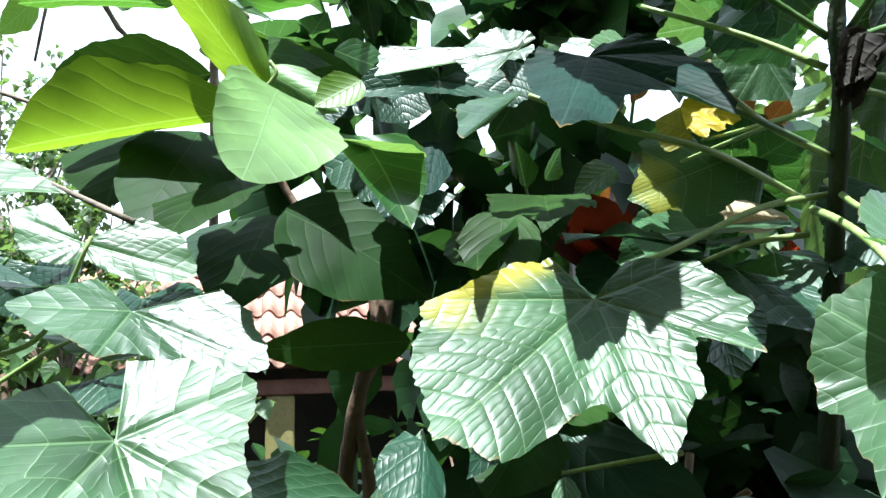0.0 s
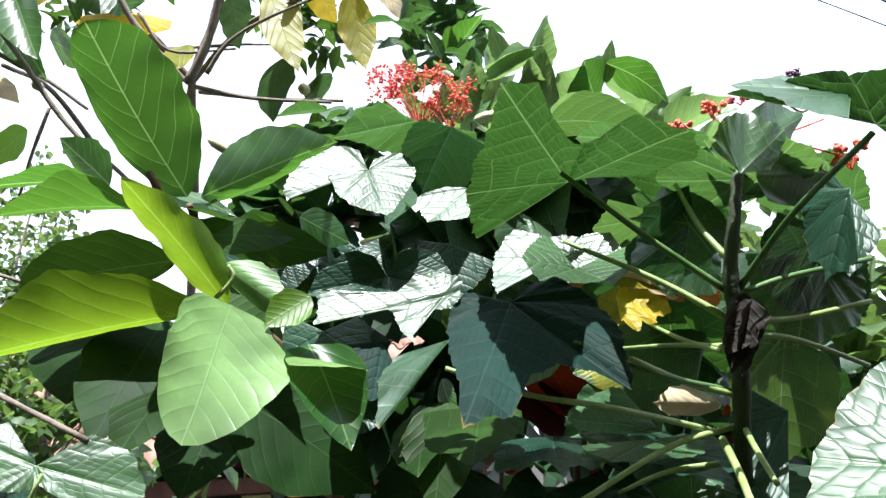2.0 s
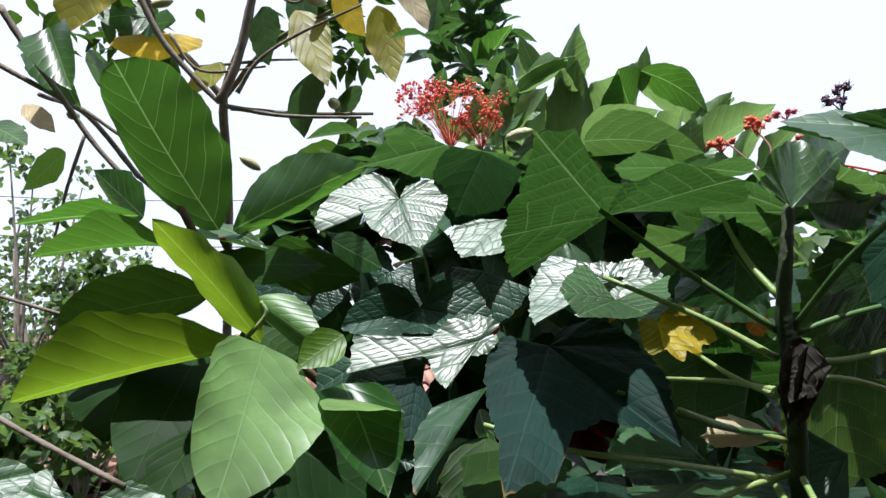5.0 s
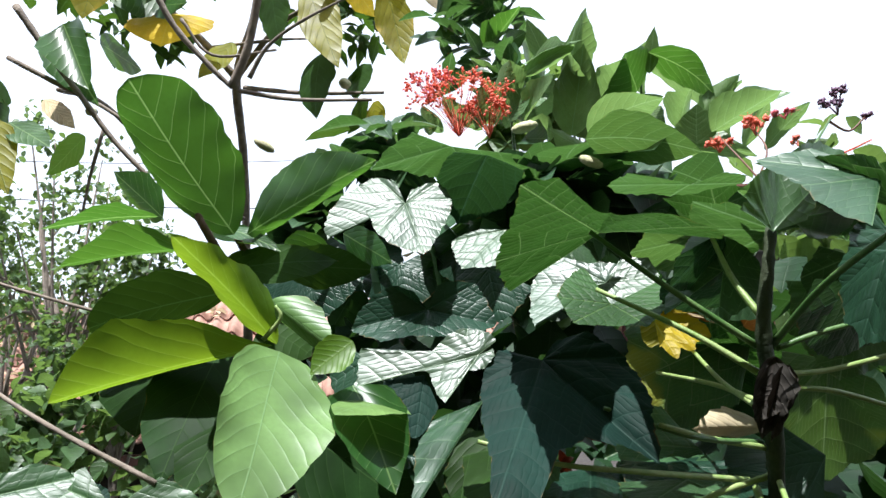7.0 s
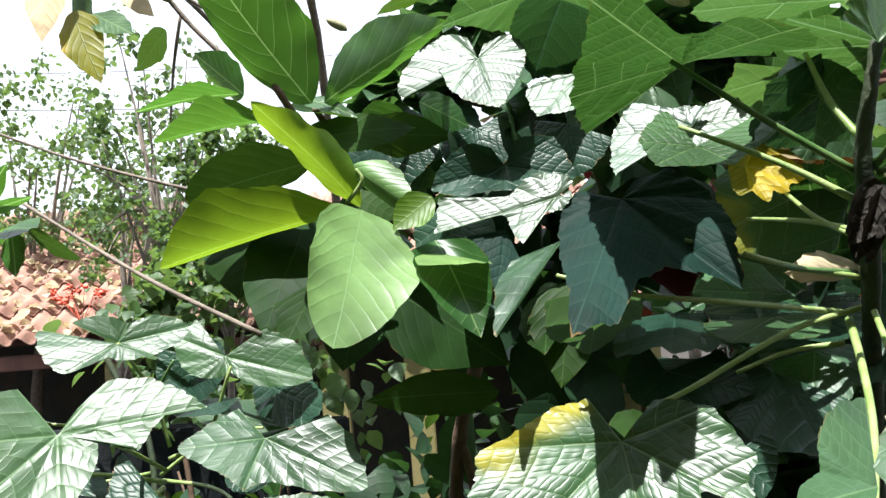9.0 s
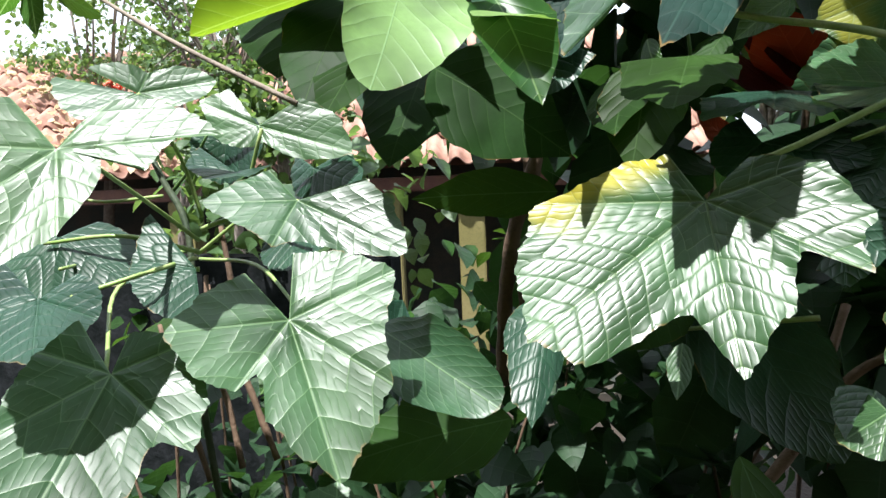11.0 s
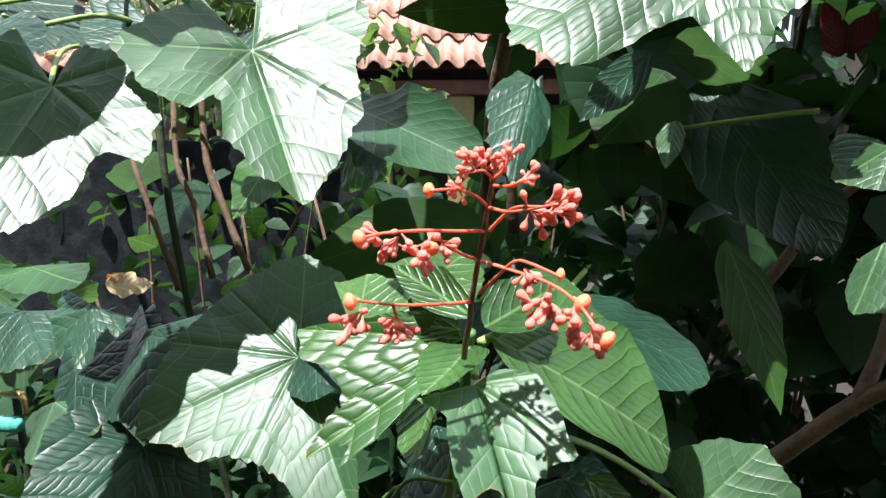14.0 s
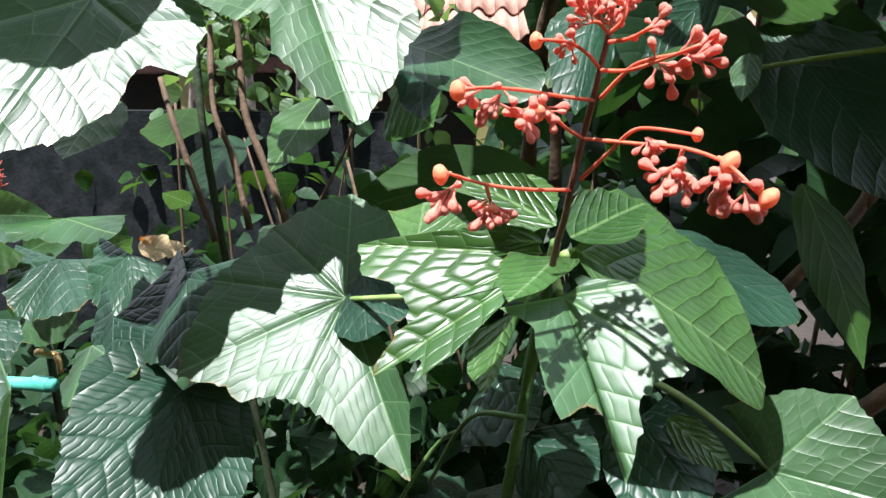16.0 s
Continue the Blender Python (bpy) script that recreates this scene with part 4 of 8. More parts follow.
# tall fruit tree with yellowing leaves and knobbly green fruit
tall_plant = empty("tall_fruit_tree", (-1.0, 2.6, 0.0), "tall fruit tree with yellowing leaves and knobbly green fruit", "tree")
blade(tall_plant, (-1.174, 1.899, 3.897), (-1.247, 1.900, 3.591), (-1.330, 1.896, 3.764), mat="yellowing")
blade(tall_plant, (-1.024, 2.155, 3.752), (-1.061, 2.108, 3.584), (-0.860, 2.098, 3.595), mat="yellow", arch=0.1)
blade(tall_plant, (-0.810, 2.191, 3.629), (-0.927, 2.147, 3.459), (-0.821, 2.136, 3.485), mat="yellowing")
blade(tall_plant, (-0.610, 2.037, 3.755), (-0.570, 2.021, 3.489), (-0.516, 1.988, 3.583), mat="smooth_dark")
blade(tall_plant, (-0.474, 2.039, 3.740), (-0.342, 1.956, 3.352), (-0.325, 1.998, 3.537), mat="yellowing")
blade(tall_plant, (-0.440, 2.117, 3.509), (-0.458, 2.105, 3.235), (-0.372, 2.064, 3.347), mat="smooth_dark", arch=0.05)
blade(tall_plant, (-0.318, 1.933, 3.728), (-0.201, 1.901, 3.503), (-0.197, 1.869, 3.595), mat="yellow")
blade(tall_plant, (-0.158, 1.866, 3.602), (-0.102, 1.863, 3.294), (-0.067, 1.859, 3.458), mat="yellowing", arch=0.05)
blade(tall_plant, (-0.097, 1.910, 3.749), (0.040, 1.890, 3.483), (0.004, 1.892, 3.636), mat="dry")
blade(tall_plant, (0.034, 1.987, 3.820), (0.058, 1.979, 3.531), (0.113, 1.942, 3.634), mat="smooth_dark")
blade(tall_plant, (0.109, 1.979, 3.836), (0.122, 1.948, 3.615), (0.150, 1.922, 3.691), mat="smooth_dark")
blade(tall_plant, (0.205, 1.957, 3.892), (0.203, 1.947, 3.611), (0.251, 1.949, 3.758), mat="smooth_dark")
blade(tall_plant, (-0.990, 1.393, 3.197), (-0.831, 1.359, 2.972), (-0.870, 1.368, 3.103), mat="smooth", fold=0.2)
blade(tall_plant, (-1.038, 1.445, 3.049), (-0.900, 1.378, 2.923), (-0.941, 1.379, 2.925), mat="dry")
blade(tall_plant, (-0.308, 2.220, 3.505), (-0.319, 2.172, 3.334), (-0.254, 2.151, 3.391), mat="smooth_dark")
blade(tall_plant, (-0.277, 2.171, 3.332), (-0.349, 2.122, 3.173), (-0.336, 2.099, 3.240), mat="smooth_dark")
blade(tall_plant, (-0.256, 2.175, 3.321), (-0.248, 2.134, 3.131), (-0.205, 2.107, 3.206), mat="yellowing")
blade(tall_plant, (-0.320, 2.025, 3.149), (-0.462, 1.945, 3.085), (-0.386, 1.932, 3.117), mat="smooth_dark", arch=0.1)
blade(tall_plant, (-1.357, 2.192, 3.673), (-1.147, 2.137, 3.507), (-1.238, 2.097, 3.631), mat="smooth")
blade(tall_plant, (-1.088, 2.131, 3.828), (-1.244, 2.053, 3.761), (-1.152, 2.075, 3.688), mat="smooth")
blade(tall_plant, (-1.112, 2.146, 3.787), (-0.939, 2.056, 3.729), (-1.004, 2.073, 3.681), mat="smooth")
blade(tall_plant, (-1.336, 2.109, 3.239), (-1.440, 2.059, 3.075), (-1.333, 2.011, 3.216), mat="smooth_dark")
blade(tall_plant, (-0.386, 1.996, 3.856), (-0.288, 1.932, 3.728), (-0.305, 1.906, 3.805), mat="smooth_dark")
blade(tall_plant, (-0.450, 2.101, 3.864), (-0.499, 2.073, 3.641), (-0.527, 2.040, 3.743), mat="smooth")
blade(tall_plant, (-0.566, 1.877, 3.912), (-0.673, 1.944, 3.723), (-0.670, 1.911, 3.819), mat="smooth_dark")
blade(tall_plant, (-1.009, 1.219, 2.891), (-0.892, 1.155, 2.675), (-1.001, 1.177, 2.778), mat="yellowing", arch=0.05)
blade(tall_plant, (-1.051, 1.203, 3.003), (-1.014, 1.124, 2.780), (-1.081, 1.154, 2.889), mat="dry")
blade(tall_plant, (-0.963, 1.229, 2.881), (-0.814, 1.163, 2.782), (-0.857, 1.154, 2.773), mat="smooth")
blade(tall_plant, (-0.909, 1.310, 3.179), (-0.795, 1.257, 2.963), (-0.908, 1.282, 3.054), mat="smooth", fold=0.2)
blade(tall_plant, (-1.051, 1.310, 3.027), (-1.063, 1.214, 2.984), (-1.028, 1.227, 2.929), mat="smooth_dark")
blade(tall_plant, (-1.083, 1.314, 2.988), (-0.982, 1.260, 2.775), (-0.961, 1.247, 2.856), mat="smooth_dark")
stem(tall_plant, [(-0.981, 2.889, 2.528), (-0.884, 2.541, 3.229), (-0.844, 2.326, 3.546), (-0.707, 2.154, 3.729), (-0.592, 1.958, 3.984)], 0.02, 0.015, name="trunk", mat="grey_bark", knots=0.2)
stem(tall_plant, [(-0.844, 2.326, 3.546), (-0.981, 2.223, 3.707), (-1.057, 2.145, 3.785), (-1.078, 1.979, 3.965)], 0.016, 0.009, name="branch", mat="grey_bark", knots=0.2)
stem(tall_plant, [(-0.844, 2.326, 3.546), (-0.633, 2.175, 3.664), (-0.455, 2.058, 3.679), (-0.126, 1.926, 3.730)], 0.012, 0.007, name="branch", mat="grey_bark", knots=0.2)
stem(tall_plant, [(-0.799, 2.294, 3.483), (-0.520, 2.210, 3.396), (-0.214, 2.164, 3.350)], 0.01, 0.006, name="branch", mat="grey_bark", knots=0.2)
stem(tall_plant, [(-1.127, 2.245, 3.187), (-1.033, 1.724, 3.160), (-0.994, 1.436, 3.068)], 0.01, 0.006, name="branch", mat="grey_bark", knots=0.2)
stem(tall_plant, [(-0.916, 2.242, 3.646), (-0.634, 2.188, 3.622), (-0.492, 2.144, 3.589)], 0.007, 0.004, name="branch", mat="grey_bark", knots=0.2)
stem(tall_plant, [(-0.638, 1.993, 3.886), (-0.494, 2.032, 3.761), (-0.386, 2.010, 3.816)], 0.007, 0.004, name="branch", mat="grey_bark", knots=0.2)
stem(tall_plant, [(-1.127, 2.245, 3.187), (-1.005, 2.386, 3.076), (-0.886, 2.562, 3.012)], 0.009, 0.006, name="branch", mat="grey_bark", knots=0.2)
stem(tall_plant, [(-1.002, 1.262, 3.209), (-0.937, 1.296, 3.101), (-0.870, 1.327, 3.000), (-0.791, 1.366, 2.879), (-0.701, 1.399, 2.775)], 0.009, 0.006, name="branch", mat="grey_bark", knots=0.2)
stem(tall_plant, [(-1.063, 1.332, 3.112), (-0.914, 1.361, 3.024), (-0.833, 1.377, 2.979), (-0.745, 1.398, 2.913)], 0.007, 0.004, name="branch", mat="grey_bark", knots=0.2)
stem(tall_plant, [(-0.936, 1.743, 3.630), (-0.857, 1.795, 3.463), (-0.746, 1.838, 3.326), (-0.682, 1.859, 3.258)], 0.012, 0.008, name="branch", mat="grey_bark", knots=0.2)
stem(tall_plant, [(-0.682, 1.859, 3.258), (-0.616, 1.823, 3.384), (-0.569, 1.777, 3.542), (-0.542, 1.751, 3.630)], 0.016, 0.012, name="branch", mat="grey_bark", knots=0.2)
stem(tall_plant, [(-0.661, 1.863, 3.247), (-0.477, 1.879, 3.208), (-0.218, 1.889, 3.190)], 0.008, 0.005, name="branch", mat="grey_bark", knots=0.2)
stem(tall_plant, [(-0.606, 1.808, 3.260), (-0.537, 1.782, 3.352), (-0.415, 1.763, 3.425), (-0.191, 1.741, 3.513)], 0.008, 0.004, name="branch", mat="grey_bark", knots=0.2)
stem(tall_plant, [(-0.854, 1.832, 3.514), (-0.756, 1.871, 3.391), (-0.537, 1.874, 3.393)], 0.006, 0.004, name="branch", mat="grey_bark", knots=0.2)
stem(tall_plant, [(-0.858, 1.430, 2.939), (-0.908, 1.465, 2.817), (-0.952, 1.505, 2.682)], 0.005, 0.003, name="branch", mat="grey_bark", knots=0.2)

# light green upright shrub with red flower clusters at its top
back_plant = empty("flowering_shrub", (0.45, 1.9, 0.0), "light green upright shrub with red flower clusters at its top", "shrub")
blade(back_plant, (0.328, 1.586, 3.110), (0.277, 1.546, 3.234), (0.324, 1.558, 3.194), mat="top_leaf")
blade(back_plant, (0.240, 1.593, 3.098), (0.415, 1.477, 3.113), (0.323, 1.491, 3.080), mat="top_leaf", arch=0.08)
blade(back_plant, (0.376, 1.598, 3.071), (0.426, 1.449, 3.192), (0.438, 1.475, 3.119), mat="top_leaf", fold=0.2)
blade(back_plant, (0.370, 1.559, 2.878), (0.415, 1.479, 3.106), (0.328, 1.521, 2.994), mat="top_leaf", fold=0.15)
blade(back_plant, (0.242, 1.547, 2.925), (0.322, 1.415, 2.994), (0.291, 1.441, 2.920), mat="top_leaf", fold=0.15)
blade(back_plant, (0.574, 1.611, 3.017), (0.521, 1.487, 3.072), (0.465, 1.518, 2.988), mat="smooth", fold=0.15)
blade(back_plant, (0.397, 1.463, 2.848), (0.562, 1.344, 2.870), (0.460, 1.342, 2.887), mat="top_leaf", arch=0.08)
blade(back_plant, (0.609, 1.576, 3.115), (0.752, 1.526, 2.942), (0.687, 1.493, 3.045), mat="smooth", arch=0.12)
blade(back_plant, (0.608, 1.595, 3.061), (0.628, 1.553, 3.181), (0.642, 1.571, 3.128), mat="top_leaf")
blade(back_plant, (0.667, 1.471, 2.797), (0.670, 1.440, 2.892), (0.720, 1.448, 2.863), mat="top_leaf")
blade(back_plant, (0.727, 1.538, 2.906), (0.815, 1.505, 2.996), (0.797, 1.528, 2.933), mat="top_leaf", fold=0.2)
blade(back_plant, (0.704, 1.462, 2.823), (0.832, 1.338, 2.866), (0.738, 1.341, 2.863), mat="top_leaf", fold=0.2)
blade(back_plant, (0.397, 1.375, 2.793), (0.553, 1.286, 2.734), (0.464, 1.291, 2.726), mat="top_leaf", arch=0.05)
blade(back_plant, (0.286, 1.615, 3.028), (0.222, 1.517, 3.013), (0.243, 1.532, 2.969), mat="top_leaf")
blade(back_plant, (0.172, 1.751, 3.261), (0.272, 1.621, 3.324), (0.194, 1.636, 3.287), mat="smooth", fold=0.2)
blade(back_plant, (0.161, 1.809, 3.402), (0.248, 1.695, 3.418), (0.176, 1.702, 3.403), mat="smooth", fold=0.2)
blade(back_plant, (0.122, 1.828, 3.352), (0.004, 1.740, 3.309), (0.057, 1.753, 3.265), mat="smooth_dark", fold=0.2)
blade(back_plant, (0.105, 1.809, 3.405), (0.071, 1.780, 3.494), (0.136, 1.785, 3.474), mat="smooth", fold=0.2)
blade(back_plant, (0.199, 1.680, 3.159), (0.257, 1.582, 3.129), (0.216, 1.602, 3.077), mat="quilt_fresh", fold=0.2)
blade(back_plant, (0.218, 1.657, 3.222), (0.287, 1.645, 3.251), (0.251, 1.662, 3.205), mat="quilt_fresh", fold=0.2)
blade(back_plant, (0.241, 1.561, 2.883), (0.296, 1.469, 2.839), (0.259, 1.479, 2.813), mat="quilt_fresh", fold=0.2)
blade(back_plant, (0.320, 1.081, 2.678), (0.512, 1.007, 2.608), (0.405, 0.986, 2.674), mat="quilt_fresh", arch=0.08)
blade(back_plant, (0.413, 1.673, 2.968), (0.433, 1.505, 3.225), (0.465, 1.607, 3.106), (0.387, 1.594, 3.108), mat="top_leaf", fold=0.14, arch=0.07, pairs=8, shape=(0.8, 0.95), wave=0.02)
blade(back_plant, (0.367, 1.629, 2.967), (0.377, 1.459, 3.068), (0.408, 1.527, 3.004), (0.348, 1.626, 3.075), mat="top_leaf", fold=0.09, arch=0.04, pairs=8, shape=(0.8, 0.95), wave=0.02)
blade(back_plant, (0.335, 1.815, 3.121), (0.285, 1.630, 3.271), (0.343, 1.750, 3.221), (0.285, 1.758, 3.217), mat="top_leaf", fold=0.12, arch=0.07, pairs=8, shape=(0.8, 0.95), wave=0.02)
blade(back_plant, (0.257, 1.612, 3.089), (0.389, 1.469, 3.099), (0.350, 1.597, 3.095), (0.312, 1.551, 3.136), mat="top_leaf", fold=0.13, arch=0.08, pairs=8, shape=(0.8, 0.95), wave=0.02)
blade(back_plant, (0.266, 1.758, 3.038), (0.349, 1.614, 3.084), (0.341, 1.677, 3.025), (0.284, 1.753, 3.134), mat="top_leaf", fold=0.14, arch=0.04, pairs=8, shape=(0.8, 0.95), wave=0.02)
blade(back_plant, (0.477, 1.621, 2.973), (0.523, 1.494, 3.060), (0.558, 1.620, 3.029), (0.454, 1.528, 3.025), mat="top_leaf", fold=0.16, arch=0.09, pairs=8, shape=(0.8, 0.95), wave=0.02)
blade(back_plant, (0.635, 1.765, 3.074), (0.653, 1.631, 3.209), (0.683, 1.758, 3.172), (0.614, 1.664, 3.129), mat="top_leaf", fold=0.17, arch=0.06, pairs=8, shape=(0.8, 0.95), wave=0.02)
blade(back_plant, (0.664, 1.786, 3.191), (0.852, 1.780, 3.017), (0.747, 1.834, 3.089), (0.770, 1.732, 3.115), mat="top_leaf", fold=0.07, arch=0.04, pairs=8, shape=(0.8, 0.95), wave=0.02)
blade(back_plant, (0.489, 1.836, 3.037), (0.678, 1.719, 3.047), (0.603, 1.806, 3.013), (0.584, 1.797, 3.097), mat="top_leaf", fold=0.10, arch=0.06, pairs=8, shape=(0.8, 0.95), wave=0.02)
blade(back_plant, (0.602, 1.707, 2.991), (0.640, 1.619, 2.910), (0.611, 1.676, 2.928), (0.648, 1.694, 2.993), mat="top_leaf", fold=0.14, arch=0.09, pairs=8, shape=(0.8, 0.95), wave=0.02)
blade(back_plant, (0.738, 1.791, 2.968), (0.740, 1.628, 3.039), (0.806, 1.795, 3.034), (0.701, 1.692, 3.011), mat="top_leaf", fold=0.20, arch=0.07, pairs=8, shape=(0.8, 0.95), wave=0.02)
blade(back_plant, (0.774, 1.690, 2.874), (0.818, 1.506, 2.979), (0.861, 1.682, 2.953), (0.771, 1.592, 2.945), mat="top_leaf", fold=0.19, arch=0.07, pairs=8, shape=(0.8, 0.95), wave=0.02)
blade(back_plant, (0.482, 1.797, 2.958), (0.709, 1.691, 2.861), (0.594, 1.756, 2.875), (0.626, 1.800, 2.973), mat="top_leaf", fold=0.14, arch=0.04, pairs=8, shape=(0.8, 0.95), wave=0.02)
blade(back_plant, (0.638, 1.668, 2.855), (0.840, 1.539, 2.779), (0.774, 1.696, 2.813), (0.748, 1.595, 2.853), mat="top_leaf", fold=0.06, arch=0.08, pairs=8, shape=(0.8, 0.95), wave=0.02)
blade(back_plant, (0.815, 1.736, 2.928), (1.004, 1.638, 2.992), (0.909, 1.665, 2.922), (0.922, 1.726, 3.009), mat="top_leaf", fold=0.17, arch=0.09, pairs=8, shape=(0.8, 0.95), wave=0.02)
blade(back_plant, (0.478, 1.662, 2.846), (0.318, 1.582, 2.913), (0.415, 1.625, 2.910), (0.377, 1.614, 2.848), mat="top_leaf", fold=0.16, arch=0.05, pairs=8, shape=(0.8, 0.95), wave=0.02)
blade(back_plant, (0.922, 1.874, 2.870), (0.721, 1.737, 2.962), (0.873, 1.870, 2.977), (0.782, 1.778, 2.876), mat="top_leaf", fold=0.20, arch=0.04, pairs=8, shape=(0.8, 0.95), wave=0.02)
blade(back_plant, (0.924, 1.680, 2.843), (1.030, 1.597, 2.942), (1.002, 1.653, 2.878), (0.951, 1.618, 2.907), mat="top_leaf", fold=0.08, arch=0.05, pairs=8, shape=(0.8, 0.95), wave=0.02)
blade(back_plant, (0.195, 1.732, 3.067), (0.117, 1.640, 3.180), (0.180, 1.643, 3.115), (0.130, 1.724, 3.130), mat="top_leaf", fold=0.18, arch=0.05, pairs=8, shape=(0.8, 0.95), wave=0.02)
blade(back_plant, (0.214, 1.831, 3.029), (0.307, 1.720, 3.100), (0.294, 1.839, 3.072), (0.233, 1.738, 3.072), mat="top_leaf", fold=0.12, arch=0.06, pairs=8, shape=(0.8, 0.95), wave=0.02)
blade(back_plant, (0.539, 1.776, 2.973), (0.480, 1.649, 3.023), (0.549, 1.741, 3.026), (0.480, 1.725, 2.994), mat="top_leaf", fold=0.14, arch=0.10, pairs=8, shape=(0.8, 0.95), wave=0.02)
blade(back_plant, (0.762, 1.770, 2.892), (0.803, 1.629, 2.939), (0.815, 1.726, 2.908), (0.776, 1.730, 2.952), mat="top_leaf", fold=0.09, arch=0.04, pairs=8, shape=(0.8, 0.95), wave=0.02)
blade(back_plant, (0.952, 1.881, 2.928), (0.991, 1.744, 3.022), (1.011, 1.841, 2.972), (0.955, 1.826, 3.000), mat="top_leaf", fold=0.05, arch=0.05, pairs=8, shape=(0.8, 0.95), wave=0.02)
blade(back_plant, (0.341, 1.762, 2.952), (0.242, 1.636, 2.979), (0.306, 1.664, 2.973), (0.279, 1.781, 2.980), mat="top_leaf", fold=0.14, arch=0.02, pairs=8, shape=(0.8, 0.95), wave=0.02)
stem(back_plant, [(0.368, 1.929, 2.573), (0.405, 1.789, 2.868), (0.426, 1.662, 3.191)], 0.006, 0.003, "petiole_dark", "main_stem", 0.1)
stem(back_plant, [(0.584, 1.937, 2.563), (0.607, 1.796, 2.858), (0.614, 1.682, 3.134)], 0.006, 0.003, "petiole_dark", "main_stem", 0.1)
stem(back_plant, [(0.791, 1.944, 2.553), (0.797, 1.803, 2.849), (0.781, 1.726, 2.998)], 0.006, 0.003, "petiole_dark", "main_stem", 0.1)
stem(back_plant, [(0.230, 1.925, 2.580), (0.232, 1.784, 2.876), (0.216, 1.669, 3.153)], 0.006, 0.003, "petiole_dark", "main_stem", 0.1)

# tall pagoda shrub with large lobed leaves on one dark stem
right_plant = empty("pagoda_shrub", (0.55, 0.75, 0.0), "tall pagoda shrub with large lobed leaves on one dark stem", "shrub", "pagoda shrubs")
palm(right_plant, (0.258, 0.714, 2.406), [(0.197, 0.742, 2.378), (0.137, 0.734, 2.331), (0.118, 0.621, 2.359), (0.136, 0.502, 2.372), (0.138, 0.426, 2.382), (0.177, 0.446, 2.389), (0.206, 0.528, 2.395), (0.247, 0.571, 2.394), (0.255, 0.437, 2.355), (0.305, 0.433, 2.336), (0.336, 0.496, 2.337), (0.337, 0.622, 2.369), (0.299, 0.713, 2.410)], dips=(0.04, 0.06, 0.05, 0.05, 0.05, 0.05, 0.12, 0.12, 0.05, 0.03, 0.05, 0.05), mat="quilt_under", wave=0.012, ribs=11, quilt=0.008)
palm(right_plant, (0.169, 0.693, 2.243), [(0.125, 0.704, 2.257), (0.091, 0.645, 2.193), (0.098, 0.576, 2.134), (0.095, 0.513, 2.088), (0.142, 0.531, 2.103), (0.181, 0.574, 2.145), (0.223, 0.575, 2.145), (0.271, 0.583, 2.119), (0.277, 0.611, 2.175), (0.266, 0.680, 2.238), (0.222, 0.711, 2.275), (0.190, 0.714, 2.265)], dips=(0.05, 0.05, 0.04, 0.05, 0.10, 0.05, 0.08, 0.05, 0.04, 0.04, 0.03), mat="quilt_deep_shade", wave=0.010, ribs=10, quilt=0.010)
palm(right_plant, (0.095, 0.680, 2.199), [(0.034, 0.659, 2.177), (0.016, 0.598, 2.139), (0.020, 0.539, 2.096), (0.046, 0.601, 2.131)], mat="quilt", wave=0.02, quilt=0.02)
palm(right_plant, (0.090, 0.694, 2.252), [(0.114, 0.701, 2.268), (0.033, 0.701, 2.260), (-0.033, 0.705, 2.260), (-0.062, 0.711, 2.269), (-0.064, 0.684, 2.219), (-0.006, 0.688, 2.231), (0.026, 0.687, 2.234), (0.048, 0.657, 2.196), (0.077, 0.680, 2.231), (0.109, 0.696, 2.258)], dips=(0.03, 0.03, 0.03, 0.05, 0.05, 0.05, 0.05, 0.06, 0.04), mat="quilt_glare", quilt=0.012, wave=0.012)
palm(right_plant, (0.310, 0.974, 2.379), [(0.339, 0.984, 2.410), (0.285, 1.000, 2.418), (0.230, 1.027, 2.444), (0.188, 1.006, 2.387), (0.183, 0.949, 2.309), (0.238, 0.972, 2.355), (0.296, 0.972, 2.373)], dips=(0.10, 0.08, 0.04, 0.05, 0.08, 0.05), mat="quilt_glare", wave=0.012)
palm(right_plant, (0.318, 0.994, 2.382), [(0.342, 1.009, 2.422), (0.389, 0.998, 2.420), (0.400, 0.978, 2.387), (0.343, 0.961, 2.346), (0.251, 0.966, 2.324), (0.227, 0.992, 2.350)], dips=(0.06, 0.04, 0.05, 0.06, 0.05), mat="quilt_glare", wave=0.012)
palm(right_plant, (0.142, 0.826, 2.444), [(0.105, 0.831, 2.447), (0.060, 0.828, 2.431), (0.073, 0.796, 2.383), (0.129, 0.788, 2.383), (0.149, 0.817, 2.432)], dips=(0.05, 0.05, 0.05, 0.05), mat="quilt_glare", wave=0.012)
palm(right_plant, (-0.023, 0.971, 2.541), [(-0.040, 0.989, 2.584), (-0.075, 0.996, 2.602), (-0.162, 0.956, 2.513), (-0.155, 0.941, 2.478), (-0.094, 0.965, 2.530), (-0.068, 0.930, 2.480), (0.012, 0.896, 2.430), (0.043, 0.934, 2.487), (0.032, 0.999, 2.584), (-0.013, 0.991, 2.571)], dips=(0.04, 0.08, 0.03, 0.06, 0.05, 0.06, 0.05, 0.04, 0.12), mat="quilt_glare", wave=0.012, quilt=0.010)
